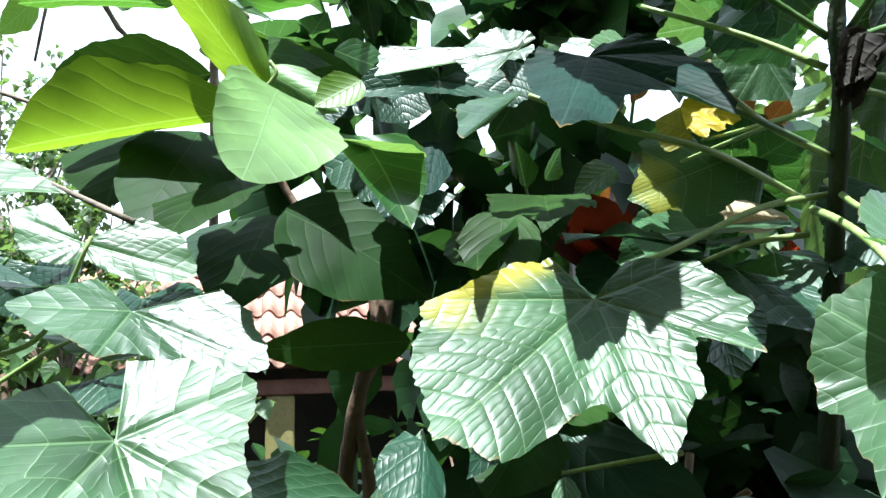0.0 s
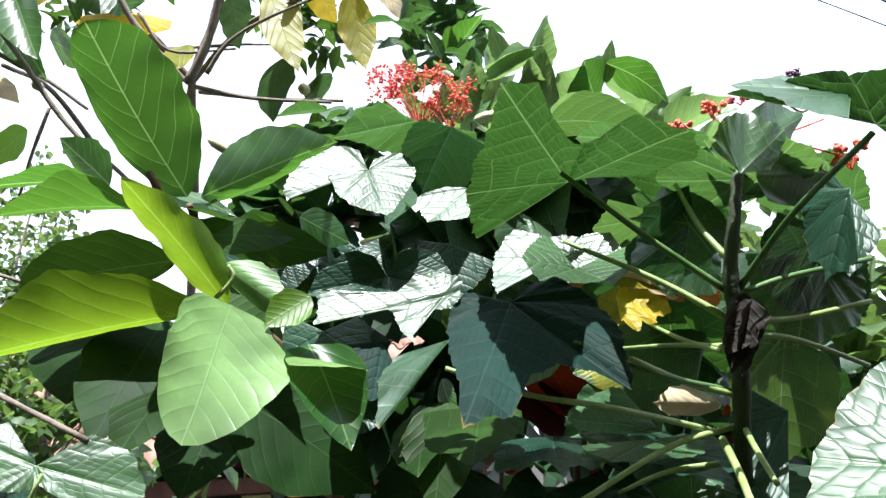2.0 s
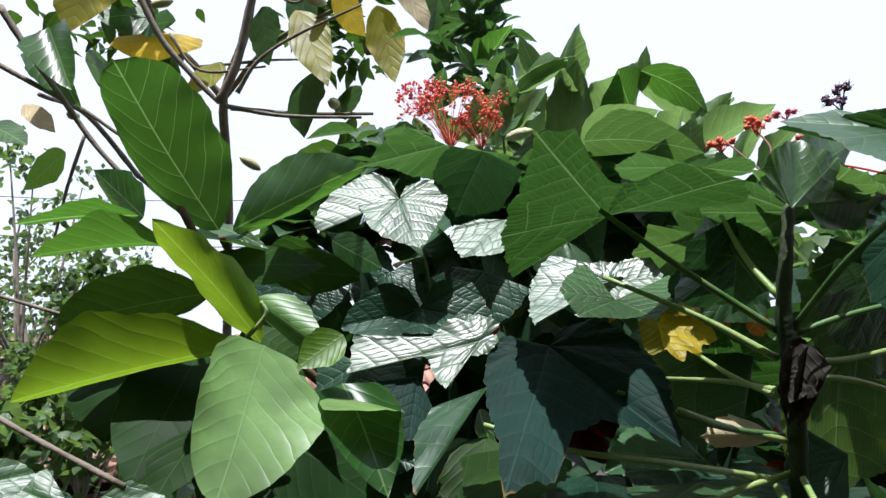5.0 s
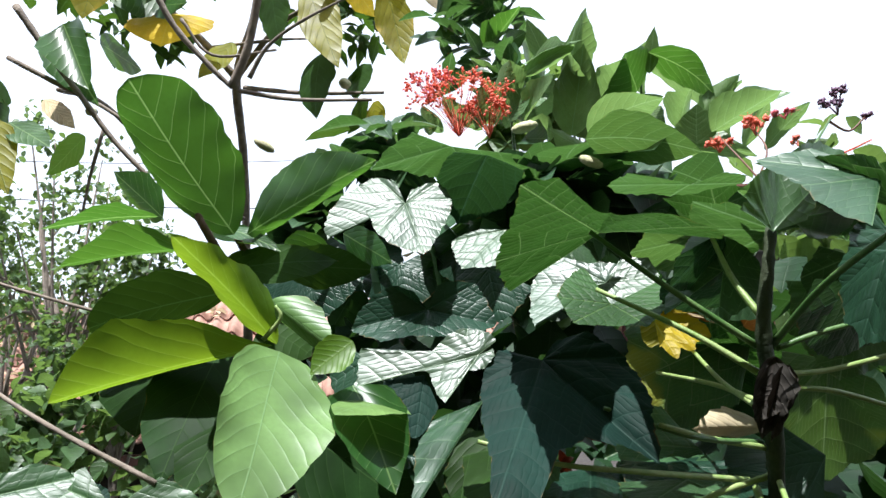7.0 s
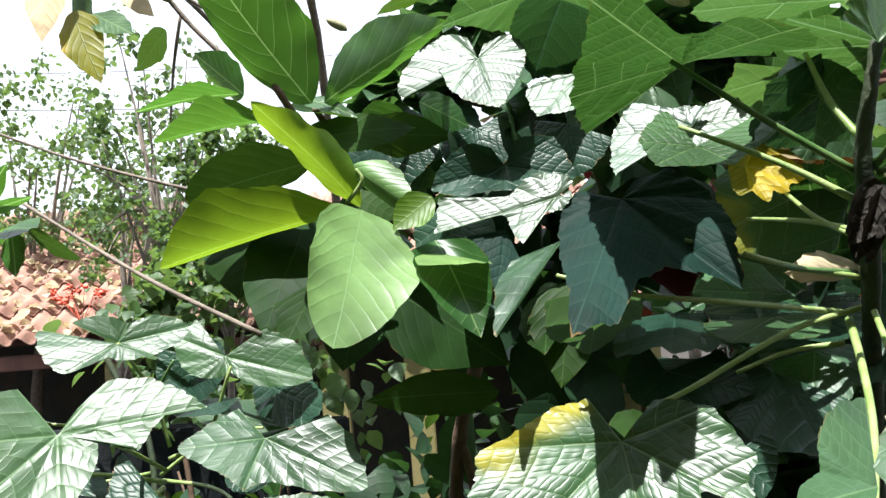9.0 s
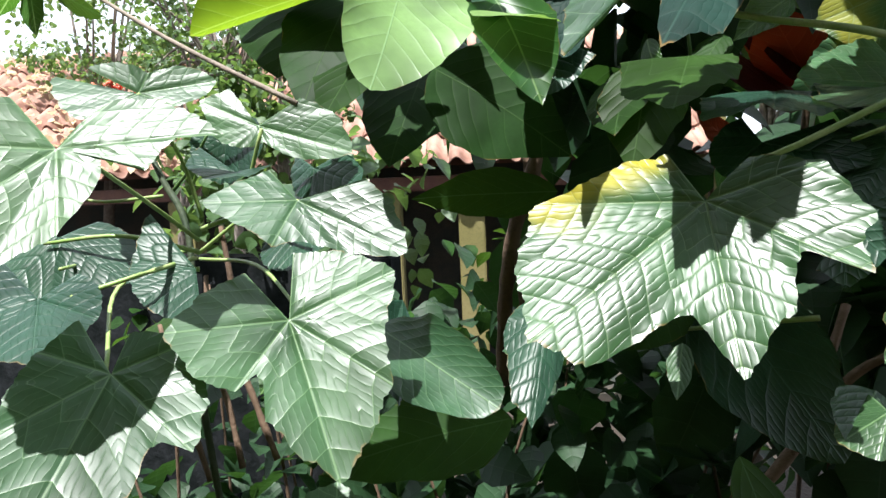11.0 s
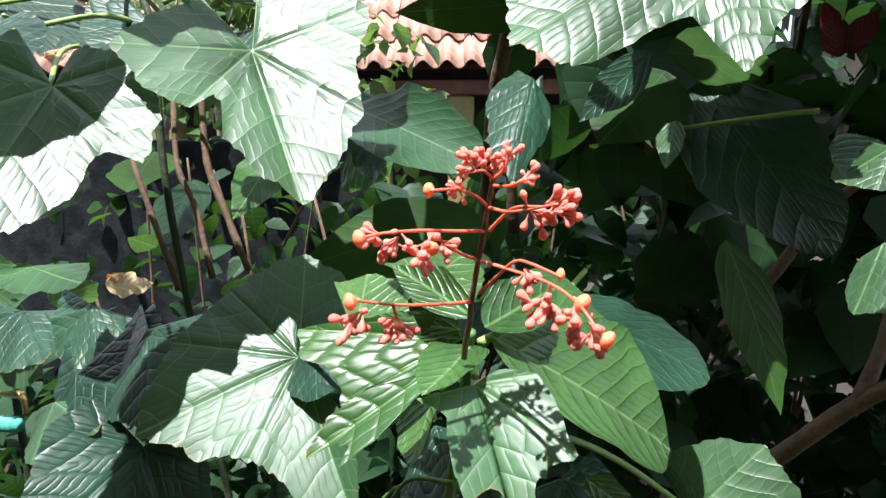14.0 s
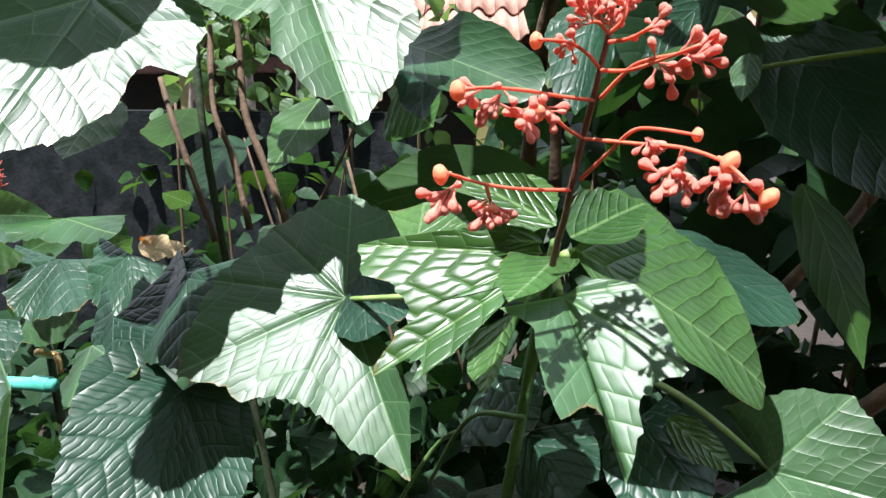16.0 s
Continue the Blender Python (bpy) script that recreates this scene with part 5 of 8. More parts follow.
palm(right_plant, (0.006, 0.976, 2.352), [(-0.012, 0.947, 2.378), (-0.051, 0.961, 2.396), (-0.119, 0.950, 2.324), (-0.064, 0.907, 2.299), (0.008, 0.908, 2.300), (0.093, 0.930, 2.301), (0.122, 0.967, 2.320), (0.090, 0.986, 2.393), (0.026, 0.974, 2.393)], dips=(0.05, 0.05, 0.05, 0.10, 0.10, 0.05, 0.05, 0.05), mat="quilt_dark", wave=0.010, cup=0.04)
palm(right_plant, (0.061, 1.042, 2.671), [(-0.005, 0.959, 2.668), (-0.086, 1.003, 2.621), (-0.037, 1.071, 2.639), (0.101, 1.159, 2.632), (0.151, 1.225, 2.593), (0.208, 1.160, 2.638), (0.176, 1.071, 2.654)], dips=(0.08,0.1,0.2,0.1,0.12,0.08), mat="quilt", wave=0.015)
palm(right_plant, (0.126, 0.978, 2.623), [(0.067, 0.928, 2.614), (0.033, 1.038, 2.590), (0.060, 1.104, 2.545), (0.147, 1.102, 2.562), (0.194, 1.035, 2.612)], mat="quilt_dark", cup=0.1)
palm(right_plant, (0.629, 1.192, 2.312), [(0.545, 1.220, 2.376), (0.375, 1.188, 2.313), (0.337, 1.174, 2.201), (0.427, 1.162, 2.092), (0.569, 1.172, 2.162)], mat="quilt_aging", dips=(0.1,0.1,0.12,0.15,0.1))
blade(right_plant, (0.459, 1.136, 2.305), (0.397, 1.154, 2.342), (0.452, 1.149, 2.365), mat="yellowing")
palm(right_plant, (0.466, 0.447, 2.374), [(0.433, 0.495, 2.421), (0.381, 0.496, 2.414), (0.392, 0.446, 2.368), (0.409, 0.380, 2.313)], mat="quilt")
palm(right_plant, (0.292, 0.427, 1.898), [(0.290, 0.445, 1.959), (0.246, 0.454, 1.937), (0.230, 0.448, 1.897), (0.228, 0.441, 1.871), (0.221, 0.391, 1.851), (0.206, 0.354, 1.831)], dips=(0.05,0.05,0.05,0.15,0.1), mat="quilt", quilt=0.014)
palm(right_plant, (0.417, 0.715, 2.393), [(0.348, 0.703, 2.360), (0.345, 0.734, 2.325), (0.422, 0.774, 2.338), (0.432, 0.745, 2.368)], mat="quilt_dark")
palm(right_plant, (0.494, 0.837, 2.359), [(0.393, 0.780, 2.373), (0.350, 0.813, 2.329), (0.458, 0.882, 2.314), (0.509, 0.903, 2.316)], mat="quilt_dark")
palm(right_plant, (0.580, 0.705, 2.311), [(0.487, 0.641, 2.313), (0.470, 0.674, 2.269), (0.541, 0.752, 2.225), (0.615, 0.790, 2.241)], mat="quilt_dark")
palm(right_plant, (0.651, 0.983, 2.234), [(0.556, 0.924, 2.248), (0.556, 1.011, 2.136), (0.684, 1.152, 2.021), (0.783, 1.138, 2.073), (0.726, 0.995, 2.196)], mat="quilt_aging")
palm(right_plant, (0.567, 0.785, 2.480), [(0.482, 0.731, 2.478), (0.436, 0.760, 2.452), (0.492, 0.829, 2.434), (0.627, 0.868, 2.448), (0.632, 0.817, 2.482)], mat="quilt", cup=0.1)
palm(right_plant, (0.648, 0.776, 2.447), [(0.559, 0.723, 2.446), (0.555, 0.783, 2.421), (0.641, 0.860, 2.409), (0.708, 0.858, 2.422)], mat="quilt_fresh")
palm(right_plant, (0.384, 0.714, 2.461), [(0.291, 0.659, 2.465), (0.275, 0.711, 2.465), (0.381, 0.795, 2.470), (0.485, 0.793, 2.480), (0.428, 0.711, 2.472)], mat="quilt")
palm(right_plant, (0.492, 1.007, 2.456), [(0.381, 0.950, 2.464), (0.365, 1.011, 2.434), (0.473, 1.123, 2.417), (0.558, 1.119, 2.434)], mat="quilt_fresh")
blade(right_plant, (0.559, 1.054, 2.128), (0.429, 1.008, 2.133), (0.493, 1.024, 2.154), (0.458, 1.028, 2.103), mat="dry", wave=0.05, fold=0.25)
blade(right_plant, (0.663, 1.150, 2.137), (0.633, 1.157, 2.116), (0.635, 1.109, 2.101), mat="red")
palm(right_plant, (0.297, 0.882, 2.330), [(0.268, 0.922, 2.396), (0.214, 0.867, 2.343), (0.229, 0.822, 2.299), (0.331, 0.809, 2.287), (0.383, 0.894, 2.366)], mat="quilt_under")
palm(right_plant, (0.464, 1.103, 2.097), [(0.416, 1.137, 2.169), (0.302, 1.074, 2.115), (0.317, 1.030, 2.076), (0.455, 1.001, 2.079)], mat="quilt_aging")
palm(right_plant, (0.364, 0.834, 2.077), [(0.277, 0.870, 2.073), (0.290, 0.773, 2.053), (0.399, 0.760, 2.056), (0.417, 0.841, 2.082)], mat="quilt_fresh")
palm(right_plant, (0.395, 0.793, 2.033), [(0.353, 0.818, 2.019), (0.363, 0.725, 1.961), (0.434, 0.751, 2.008), (0.442, 0.811, 2.037)], mat="quilt")
palm(right_plant, (0.339, 0.775, 2.012), [(0.329, 0.828, 2.037), (0.268, 0.766, 1.995), (0.305, 0.663, 1.940), (0.360, 0.664, 1.928), (0.405, 0.732, 1.982)], mat="quilt_dark")
palm(right_plant, (0.324, 0.451, 1.963), [(0.340, 0.499, 2.023), (0.280, 0.442, 1.977), (0.247, 0.386, 1.969), (0.299, 0.396, 1.962)], mat="quilt_fresh")
palm(right_plant, (0.410, 0.805, 1.994), [(0.371, 0.854, 2.005), (0.385, 0.792, 1.953), (0.442, 0.786, 1.986)], mat="quilt")
palm(right_plant, (0.529, 0.782, 2.105), [(0.498, 0.826, 2.141), (0.457, 0.791, 2.061), (0.435, 0.744, 1.993), (0.478, 0.721, 2.001)], mat="quilt_dark")
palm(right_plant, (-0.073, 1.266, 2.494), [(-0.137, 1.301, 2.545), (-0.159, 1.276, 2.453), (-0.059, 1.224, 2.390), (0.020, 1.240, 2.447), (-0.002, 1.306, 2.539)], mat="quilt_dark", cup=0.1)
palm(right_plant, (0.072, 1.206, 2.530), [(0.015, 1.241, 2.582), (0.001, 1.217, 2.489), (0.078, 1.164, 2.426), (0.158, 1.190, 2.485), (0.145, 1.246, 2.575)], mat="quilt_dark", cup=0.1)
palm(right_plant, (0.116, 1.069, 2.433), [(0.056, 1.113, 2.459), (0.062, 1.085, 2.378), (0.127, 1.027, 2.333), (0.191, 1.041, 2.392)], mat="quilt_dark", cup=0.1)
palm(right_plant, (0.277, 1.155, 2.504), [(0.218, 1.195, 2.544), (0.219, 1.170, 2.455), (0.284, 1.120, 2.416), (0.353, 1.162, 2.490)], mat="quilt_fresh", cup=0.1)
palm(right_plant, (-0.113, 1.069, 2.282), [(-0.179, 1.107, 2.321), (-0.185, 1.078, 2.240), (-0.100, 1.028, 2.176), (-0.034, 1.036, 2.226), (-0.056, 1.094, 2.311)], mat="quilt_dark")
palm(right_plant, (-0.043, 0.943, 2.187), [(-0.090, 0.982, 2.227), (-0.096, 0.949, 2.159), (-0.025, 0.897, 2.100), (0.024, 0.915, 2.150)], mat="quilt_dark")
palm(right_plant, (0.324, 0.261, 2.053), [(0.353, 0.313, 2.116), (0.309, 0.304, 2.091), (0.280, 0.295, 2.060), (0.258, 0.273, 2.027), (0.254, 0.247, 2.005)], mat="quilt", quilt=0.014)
# three level leaves set here chiefly to shade the low bush
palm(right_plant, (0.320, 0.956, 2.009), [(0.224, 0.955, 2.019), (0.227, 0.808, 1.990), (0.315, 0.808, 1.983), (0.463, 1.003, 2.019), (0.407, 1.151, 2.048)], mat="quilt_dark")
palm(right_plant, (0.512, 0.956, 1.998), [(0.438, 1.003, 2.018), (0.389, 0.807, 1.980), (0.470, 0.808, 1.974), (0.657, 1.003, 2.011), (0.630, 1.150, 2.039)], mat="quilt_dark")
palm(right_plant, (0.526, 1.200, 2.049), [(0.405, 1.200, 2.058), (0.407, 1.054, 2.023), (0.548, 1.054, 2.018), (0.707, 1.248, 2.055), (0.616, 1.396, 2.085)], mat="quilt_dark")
palm(right_plant, (0.395, 1.026, 2.315), [(0.406, 1.034, 2.330), (0.480, 1.003, 2.280), (0.446, 0.986, 2.262), (0.414, 0.989, 2.241), (0.393, 1.005, 2.268)], dips=(0.12,0.15,0.2,0.15), mat="yellow", wave=0.05)
blade(right_plant, (0.479, 1.066, 2.375), (0.518, 1.039, 2.304), (0.530, 1.048, 2.362), mat="orange", wave=0.04)
blade(right_plant, (0.564, 1.081, 2.301), (0.589, 1.054, 2.336), (0.582, 1.041, 2.298), mat="orange", wave=0.04)
blade(right_plant, (0.342, 1.029, 2.371), (0.312, 1.013, 2.318), (0.344, 1.027, 2.342), mat="orange", arch=0.05)
blade(right_plant, (0.362, 1.040, 2.369), (0.483, 1.016, 2.320), (0.428, 1.032, 2.365), mat="yellowing", arch=0.08)
blade(right_plant, (0.504, 1.053, 2.370), (0.560, 1.018, 2.317), (0.533, 1.036, 2.360), mat="orange", arch=0.05)
blade(right_plant, (0.382, 1.029, 2.355), (0.501, 1.018, 2.307), (0.433, 0.989, 2.350), mat="dry", wave=0.06, fold=0.2)
palm(right_plant, (0.414, 0.726, 2.344), [(0.347, 0.776, 2.296), (0.378, 0.782, 2.372), (0.419, 0.792, 2.427), (0.431, 0.738, 2.389), (0.431, 0.706, 2.293), (0.396, 0.729, 2.273)], dips=(0.06,0.05,0.05,0.08,0.06), mat="quilt", wave=0.02)
palm(right_plant, (0.534, 0.578, 2.330), [(0.527, 0.635, 2.347), (0.499, 0.616, 2.256), (0.495, 0.592, 2.228), (0.485, 0.519, 2.233)], dips=(0.066, 0.115, 0.079), mat="quilt_dark", wave=0.02)
palm(right_plant, (0.686, 0.920, 2.344), [(0.579, 0.918, 2.355), (0.567, 0.903, 2.270), (0.620, 0.897, 2.197), (0.722, 0.891, 2.229), (0.763, 0.926, 2.316)], dips=(0.06,0.06,0.08,0.06), mat="quilt_fresh", wave=0.03)
blade(right_plant, (0.292, 1.066, 2.230), (0.208, 1.018, 2.166), (0.254, 1.028, 2.167), mat="quilt_bright", fold=0.1, arch=0.05)
blade(right_plant, (0.153, 1.131, 2.217), (0.135, 1.096, 2.291), (0.158, 1.093, 2.254), mat="smooth", fold=0.15)
blade(right_plant, (0.093, 1.115, 2.196), (0.116, 1.068, 2.121), (0.120, 1.081, 2.161), mat="smooth", arch=0.08)
blade(right_plant, (0.187, 1.128, 2.231), (0.208, 1.079, 2.271), (0.205, 1.086, 2.235), mat="smooth", fold=0.12)
blade(right_plant, (0.069, 1.104, 2.147), (0.030, 1.054, 2.093), (0.062, 1.072, 2.103), mat="quilt_bright", arch=0.08)
blade(right_plant, (0.207, 1.115, 2.192), (0.166, 1.067, 2.124), (0.205, 1.073, 2.143), mat="smooth_dark", arch=0.06)
palm(right_plant, (-0.000, 0.944, 2.242), [(-0.066, 0.936, 2.235), (-0.054, 0.906, 2.177), (-0.014, 0.892, 2.145), (0.021, 0.924, 2.190)], dips=(0.05, 0.06, 0.05), mat="quilt_deep_shade", wave=0.014, ribs=8)
stem(right_plant, [(0.155, 1.176, 2.089), (0.161, 1.153, 2.155), (0.153, 1.130, 2.221)], 0.004, 0.0025, mat="petiole_dark")
blade(right_plant, (0.419, 0.621, 2.226), (0.392, 0.625, 2.138), (0.431, 0.609, 2.186), (0.389, 0.625, 2.177), mat="dead", wave=0.09, fold=0.35)
blade(right_plant, (0.432, 0.620, 2.216), (0.401, 0.621, 2.135), (0.431, 0.608, 2.170), (0.413, 0.623, 2.179), mat="dead", wave=0.09, fold=0.35)
blade(right_plant, (0.410, 0.620, 2.192), (0.384, 0.613, 2.157), (0.382, 0.617, 2.179), mat="dead", wave=0.09, fold=0.3)
stem(right_plant, [(0.469, 0.876, 1.776), (0.447, 0.755, 2.036), (0.435, 0.687, 2.177), (0.426, 0.660, 2.255), (0.437, 0.645, 2.330), (0.450, 0.649, 2.378)], 0.0115, 0.0065, name="main_stem", mat="stem", knots=0.3)
stem(right_plant, [(0.450, 0.650, 2.375), (0.495, 0.703, 2.432), (0.571, 0.783, 2.503), (0.676, 0.879, 2.610)], 0.0048, 0.0016, name="upper_stem", mat="petiole_dark")
stem(right_plant, [(0.421, 0.681, 2.211), (0.354, 0.711, 2.267), (0.254, 0.755, 2.334)], 0.0045, 0.003, mat="petiole")
stem(right_plant, [(0.421, 0.670, 2.241), (0.326, 0.664, 2.315), (0.236, 0.652, 2.389)], 0.0045, 0.003, mat="petiole_dark")
stem(right_plant, [(0.424, 0.658, 2.277), (0.410, 0.689, 2.329), (0.401, 0.718, 2.395)], 0.0045, 0.003, mat="petiole")
stem(right_plant, [(0.439, 0.669, 2.243), (0.450, 0.552, 2.292), (0.466, 0.434, 2.325)], 0.0045, 0.003, mat="petiole_dark")
stem(right_plant, [(0.442, 0.671, 2.237), (0.500, 0.669, 2.254), (0.611, 0.679, 2.275)], 0.004, 0.003, mat="petiole_dark")
stem(right_plant, [(0.442, 0.681, 2.207), (0.517, 0.704, 2.210), (0.624, 0.716, 2.230)], 0.004, 0.003, mat="petiole")
stem(right_plant, [(0.444, 0.686, 2.192), (0.522, 0.713, 2.184), (0.621, 0.742, 2.153)], 0.004, 0.003, mat="petiole")
stem(right_plant, [(0.418, 0.694, 2.172), (0.426, 0.835, 2.208), (0.465, 1.123, 2.290)], 0.004, 0.003, mat="petiole")
stem(right_plant, [(0.421, 0.692, 2.177), (0.418, 0.837, 2.201), (0.393, 1.041, 2.227)], 0.004, 0.003, mat="petiole")
stem(right_plant, [(0.426, 0.710, 2.123), (0.352, 0.671, 2.139), (0.285, 0.623, 2.159)], 0.004, 0.003, mat="petiole")
stem(right_plant, [(0.417, 0.754, 2.044), (0.353, 0.756, 2.037), (0.290, 0.751, 2.016)], 0.004, 0.0025, mat="petiole")
stem(right_plant, [(0.415, 0.747, 2.082), (0.270, 0.641, 2.108), (0.167, 0.609, 2.125), (0.085, 0.593, 2.153)], 0.004, 0.0025, mat="petiole")
stem(right_plant, [(0.425, 0.715, 2.128), (0.327, 0.653, 2.143), (0.227, 0.629, 2.180)], 0.004, 0.0025, mat="petiole_dark")
stem(right_plant, [(0.424, 0.749, 2.072), (0.394, 0.645, 2.030), (0.363, 0.552, 1.983), (0.322, 0.462, 1.928)], 0.005, 0.003, mat="petiole")
stem(right_plant, [(0.446, 0.744, 2.088), (0.344, 0.709, 2.066), (0.224, 0.665, 2.014), (0.171, 0.649, 1.995)], 0.004, 0.003, mat="petiole")
stem(right_plant, [(0.451, 0.761, 2.108), (0.437, 0.699, 2.066), (0.420, 0.624, 2.026)], 0.004, 0.003, mat="petiole")
stem(right_plant, [(0.299, 0.899, 1.795), (0.241, 0.902, 1.788), (0.141, 0.913, 1.773)], 0.004, 0.003, mat="petiole")
palm(right_plant, (0.466, 0.669, 2.380), [(0.412, 0.639, 2.411), (0.366, 0.659, 2.419), (0.380, 0.726, 2.405), (0.454, 0.775, 2.380), (0.488, 0.734, 2.374)], dips=(0.1,0.05,0.1,0.1), mat="quilt", wave=0.03)
palm(right_plant, (0.511, 0.721, 2.407), [(0.495, 0.686, 2.449), (0.574, 0.725, 2.454), (0.669, 0.801, 2.438), (0.638, 0.846, 2.403), (0.556, 0.788, 2.396)], dips=(0.1,0.1,0.08,0.1), mat="quilt_fresh", wave=0.03)
palm(right_plant, (0.617, 0.847, 2.465), [(0.583, 0.810, 2.514), (0.534, 0.835, 2.509), (0.547, 0.895, 2.485), (0.614, 0.934, 2.458)], dips=(0.101, 0.035, 0.110), mat="quilt_fresh", wave=0.03)
palm(right_plant, (0.635, 0.825, 2.371), [(0.588, 0.821, 2.388), (0.562, 0.837, 2.344), (0.608, 0.857, 2.281), (0.681, 0.846, 2.309), (0.691, 0.827, 2.362)], dips=(0.1,0.05,0.1,0.1), mat="quilt", wave=0.03)
palm(right_plant, (0.634, 0.719, 2.372), [(0.619, 0.729, 2.407), (0.564, 0.706, 2.356), (0.557, 0.696, 2.290), (0.583, 0.688, 2.253), (0.639, 0.689, 2.306)], dips=(0.1,0.05,0.1,0.1), mat="quilt_dark", wave=0.03)
palm(right_plant, (0.519, 0.985, 2.380), [(0.482, 0.993, 2.421), (0.436, 0.989, 2.374), (0.472, 0.989, 2.308), (0.554, 0.988, 2.305), (0.575, 1.003, 2.383)], dips=(0.1,0.05,0.1,0.1), mat="quilt", wave=0.03)
stem(right_plant, [(0.520, 0.760, 2.420), (0.548, 0.885, 2.514), (0.543, 1.003, 2.634)], 0.0022, 0.0015, name="flower_stalk", mat="rachis_low")
stem(right_plant, [(0.548, 0.885, 2.514), (0.591, 0.936, 2.578), (0.604, 0.998, 2.641)], 0.002, 0.0014, name="flower_stalk", mat="rachis_low")
stem(right_plant, [(0.584, 0.796, 2.491), (0.630, 0.789, 2.477), (0.694, 0.794, 2.459)], 0.002, 0.0014, name="flower_stalk", mat="rachis")
stem(right_plant, [(0.610, 0.829, 2.517), (0.656, 0.844, 2.531), (0.718, 0.865, 2.558)], 0.002, 0.0014, name="flower_stalk", mat="rachis")
stem(right_plant, [(0.664, 0.874, 2.598), (0.701, 0.888, 2.584), (0.736, 0.899, 2.609)], 0.0022, 0.0015, name="flower_stalk", mat="rachis_low")
# two level leaves, placed mainly as shade casters over the bush below
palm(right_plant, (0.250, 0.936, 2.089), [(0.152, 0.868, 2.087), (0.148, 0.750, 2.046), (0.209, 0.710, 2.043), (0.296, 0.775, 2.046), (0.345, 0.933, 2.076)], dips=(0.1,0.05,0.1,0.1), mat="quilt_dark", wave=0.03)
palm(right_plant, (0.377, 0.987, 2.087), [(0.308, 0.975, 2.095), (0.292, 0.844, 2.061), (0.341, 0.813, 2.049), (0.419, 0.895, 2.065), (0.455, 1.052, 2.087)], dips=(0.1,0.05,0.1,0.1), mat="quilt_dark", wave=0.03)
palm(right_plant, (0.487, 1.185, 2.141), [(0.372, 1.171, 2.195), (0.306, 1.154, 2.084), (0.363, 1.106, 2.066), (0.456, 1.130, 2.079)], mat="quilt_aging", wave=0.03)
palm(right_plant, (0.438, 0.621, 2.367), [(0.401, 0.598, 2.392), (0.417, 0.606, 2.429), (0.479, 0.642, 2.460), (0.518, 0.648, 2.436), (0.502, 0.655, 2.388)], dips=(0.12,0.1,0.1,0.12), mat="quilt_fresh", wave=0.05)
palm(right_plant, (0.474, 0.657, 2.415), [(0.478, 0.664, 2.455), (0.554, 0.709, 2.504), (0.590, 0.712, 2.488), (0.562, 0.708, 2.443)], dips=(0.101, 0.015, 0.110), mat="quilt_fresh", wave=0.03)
# level leaf put in as a sun blocker for the broad leaf beneath
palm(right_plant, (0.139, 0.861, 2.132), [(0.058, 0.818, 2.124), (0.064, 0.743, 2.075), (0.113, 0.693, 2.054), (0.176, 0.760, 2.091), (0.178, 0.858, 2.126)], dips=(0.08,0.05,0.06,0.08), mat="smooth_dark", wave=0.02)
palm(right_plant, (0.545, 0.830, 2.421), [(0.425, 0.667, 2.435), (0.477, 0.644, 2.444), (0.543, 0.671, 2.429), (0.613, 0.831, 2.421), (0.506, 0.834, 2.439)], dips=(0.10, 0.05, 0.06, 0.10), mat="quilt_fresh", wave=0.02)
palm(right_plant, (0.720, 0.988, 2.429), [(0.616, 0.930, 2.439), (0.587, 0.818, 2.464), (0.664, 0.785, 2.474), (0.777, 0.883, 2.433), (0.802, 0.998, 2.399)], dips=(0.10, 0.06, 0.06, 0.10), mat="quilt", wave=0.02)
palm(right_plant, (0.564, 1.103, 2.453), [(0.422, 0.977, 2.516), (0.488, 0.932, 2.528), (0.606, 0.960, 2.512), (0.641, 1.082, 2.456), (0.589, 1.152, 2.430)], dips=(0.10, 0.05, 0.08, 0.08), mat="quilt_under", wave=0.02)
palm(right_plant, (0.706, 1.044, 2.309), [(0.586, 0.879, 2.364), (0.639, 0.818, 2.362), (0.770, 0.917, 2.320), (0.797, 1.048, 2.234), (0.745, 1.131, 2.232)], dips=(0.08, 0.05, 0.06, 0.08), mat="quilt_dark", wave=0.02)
palm(right_plant, (0.562, 1.244, 2.260), [(0.446, 1.125, 2.302), (0.500, 1.065, 2.329), (0.628, 1.131, 2.294), (0.674, 1.264, 2.202), (0.567, 1.341, 2.146), (0.483, 1.301, 2.203)], dips=(0.06, 0.05, 0.06, 0.06, 0.06), mat="quilt_under", wave=0.02)
palm(right_plant, (0.477, 0.440, 2.337), [(0.449, 0.489, 2.383), (0.395, 0.530, 2.423), (0.428, 0.482, 2.406), (0.454, 0.427, 2.381), (0.483, 0.383, 2.351), (0.508, 0.404, 2.317), (0.506, 0.447, 2.313)], dips=(0.05, 0.05, 0.05, 0.04, 0.05, 0.05), mat="quilt_under", wave=0.02)

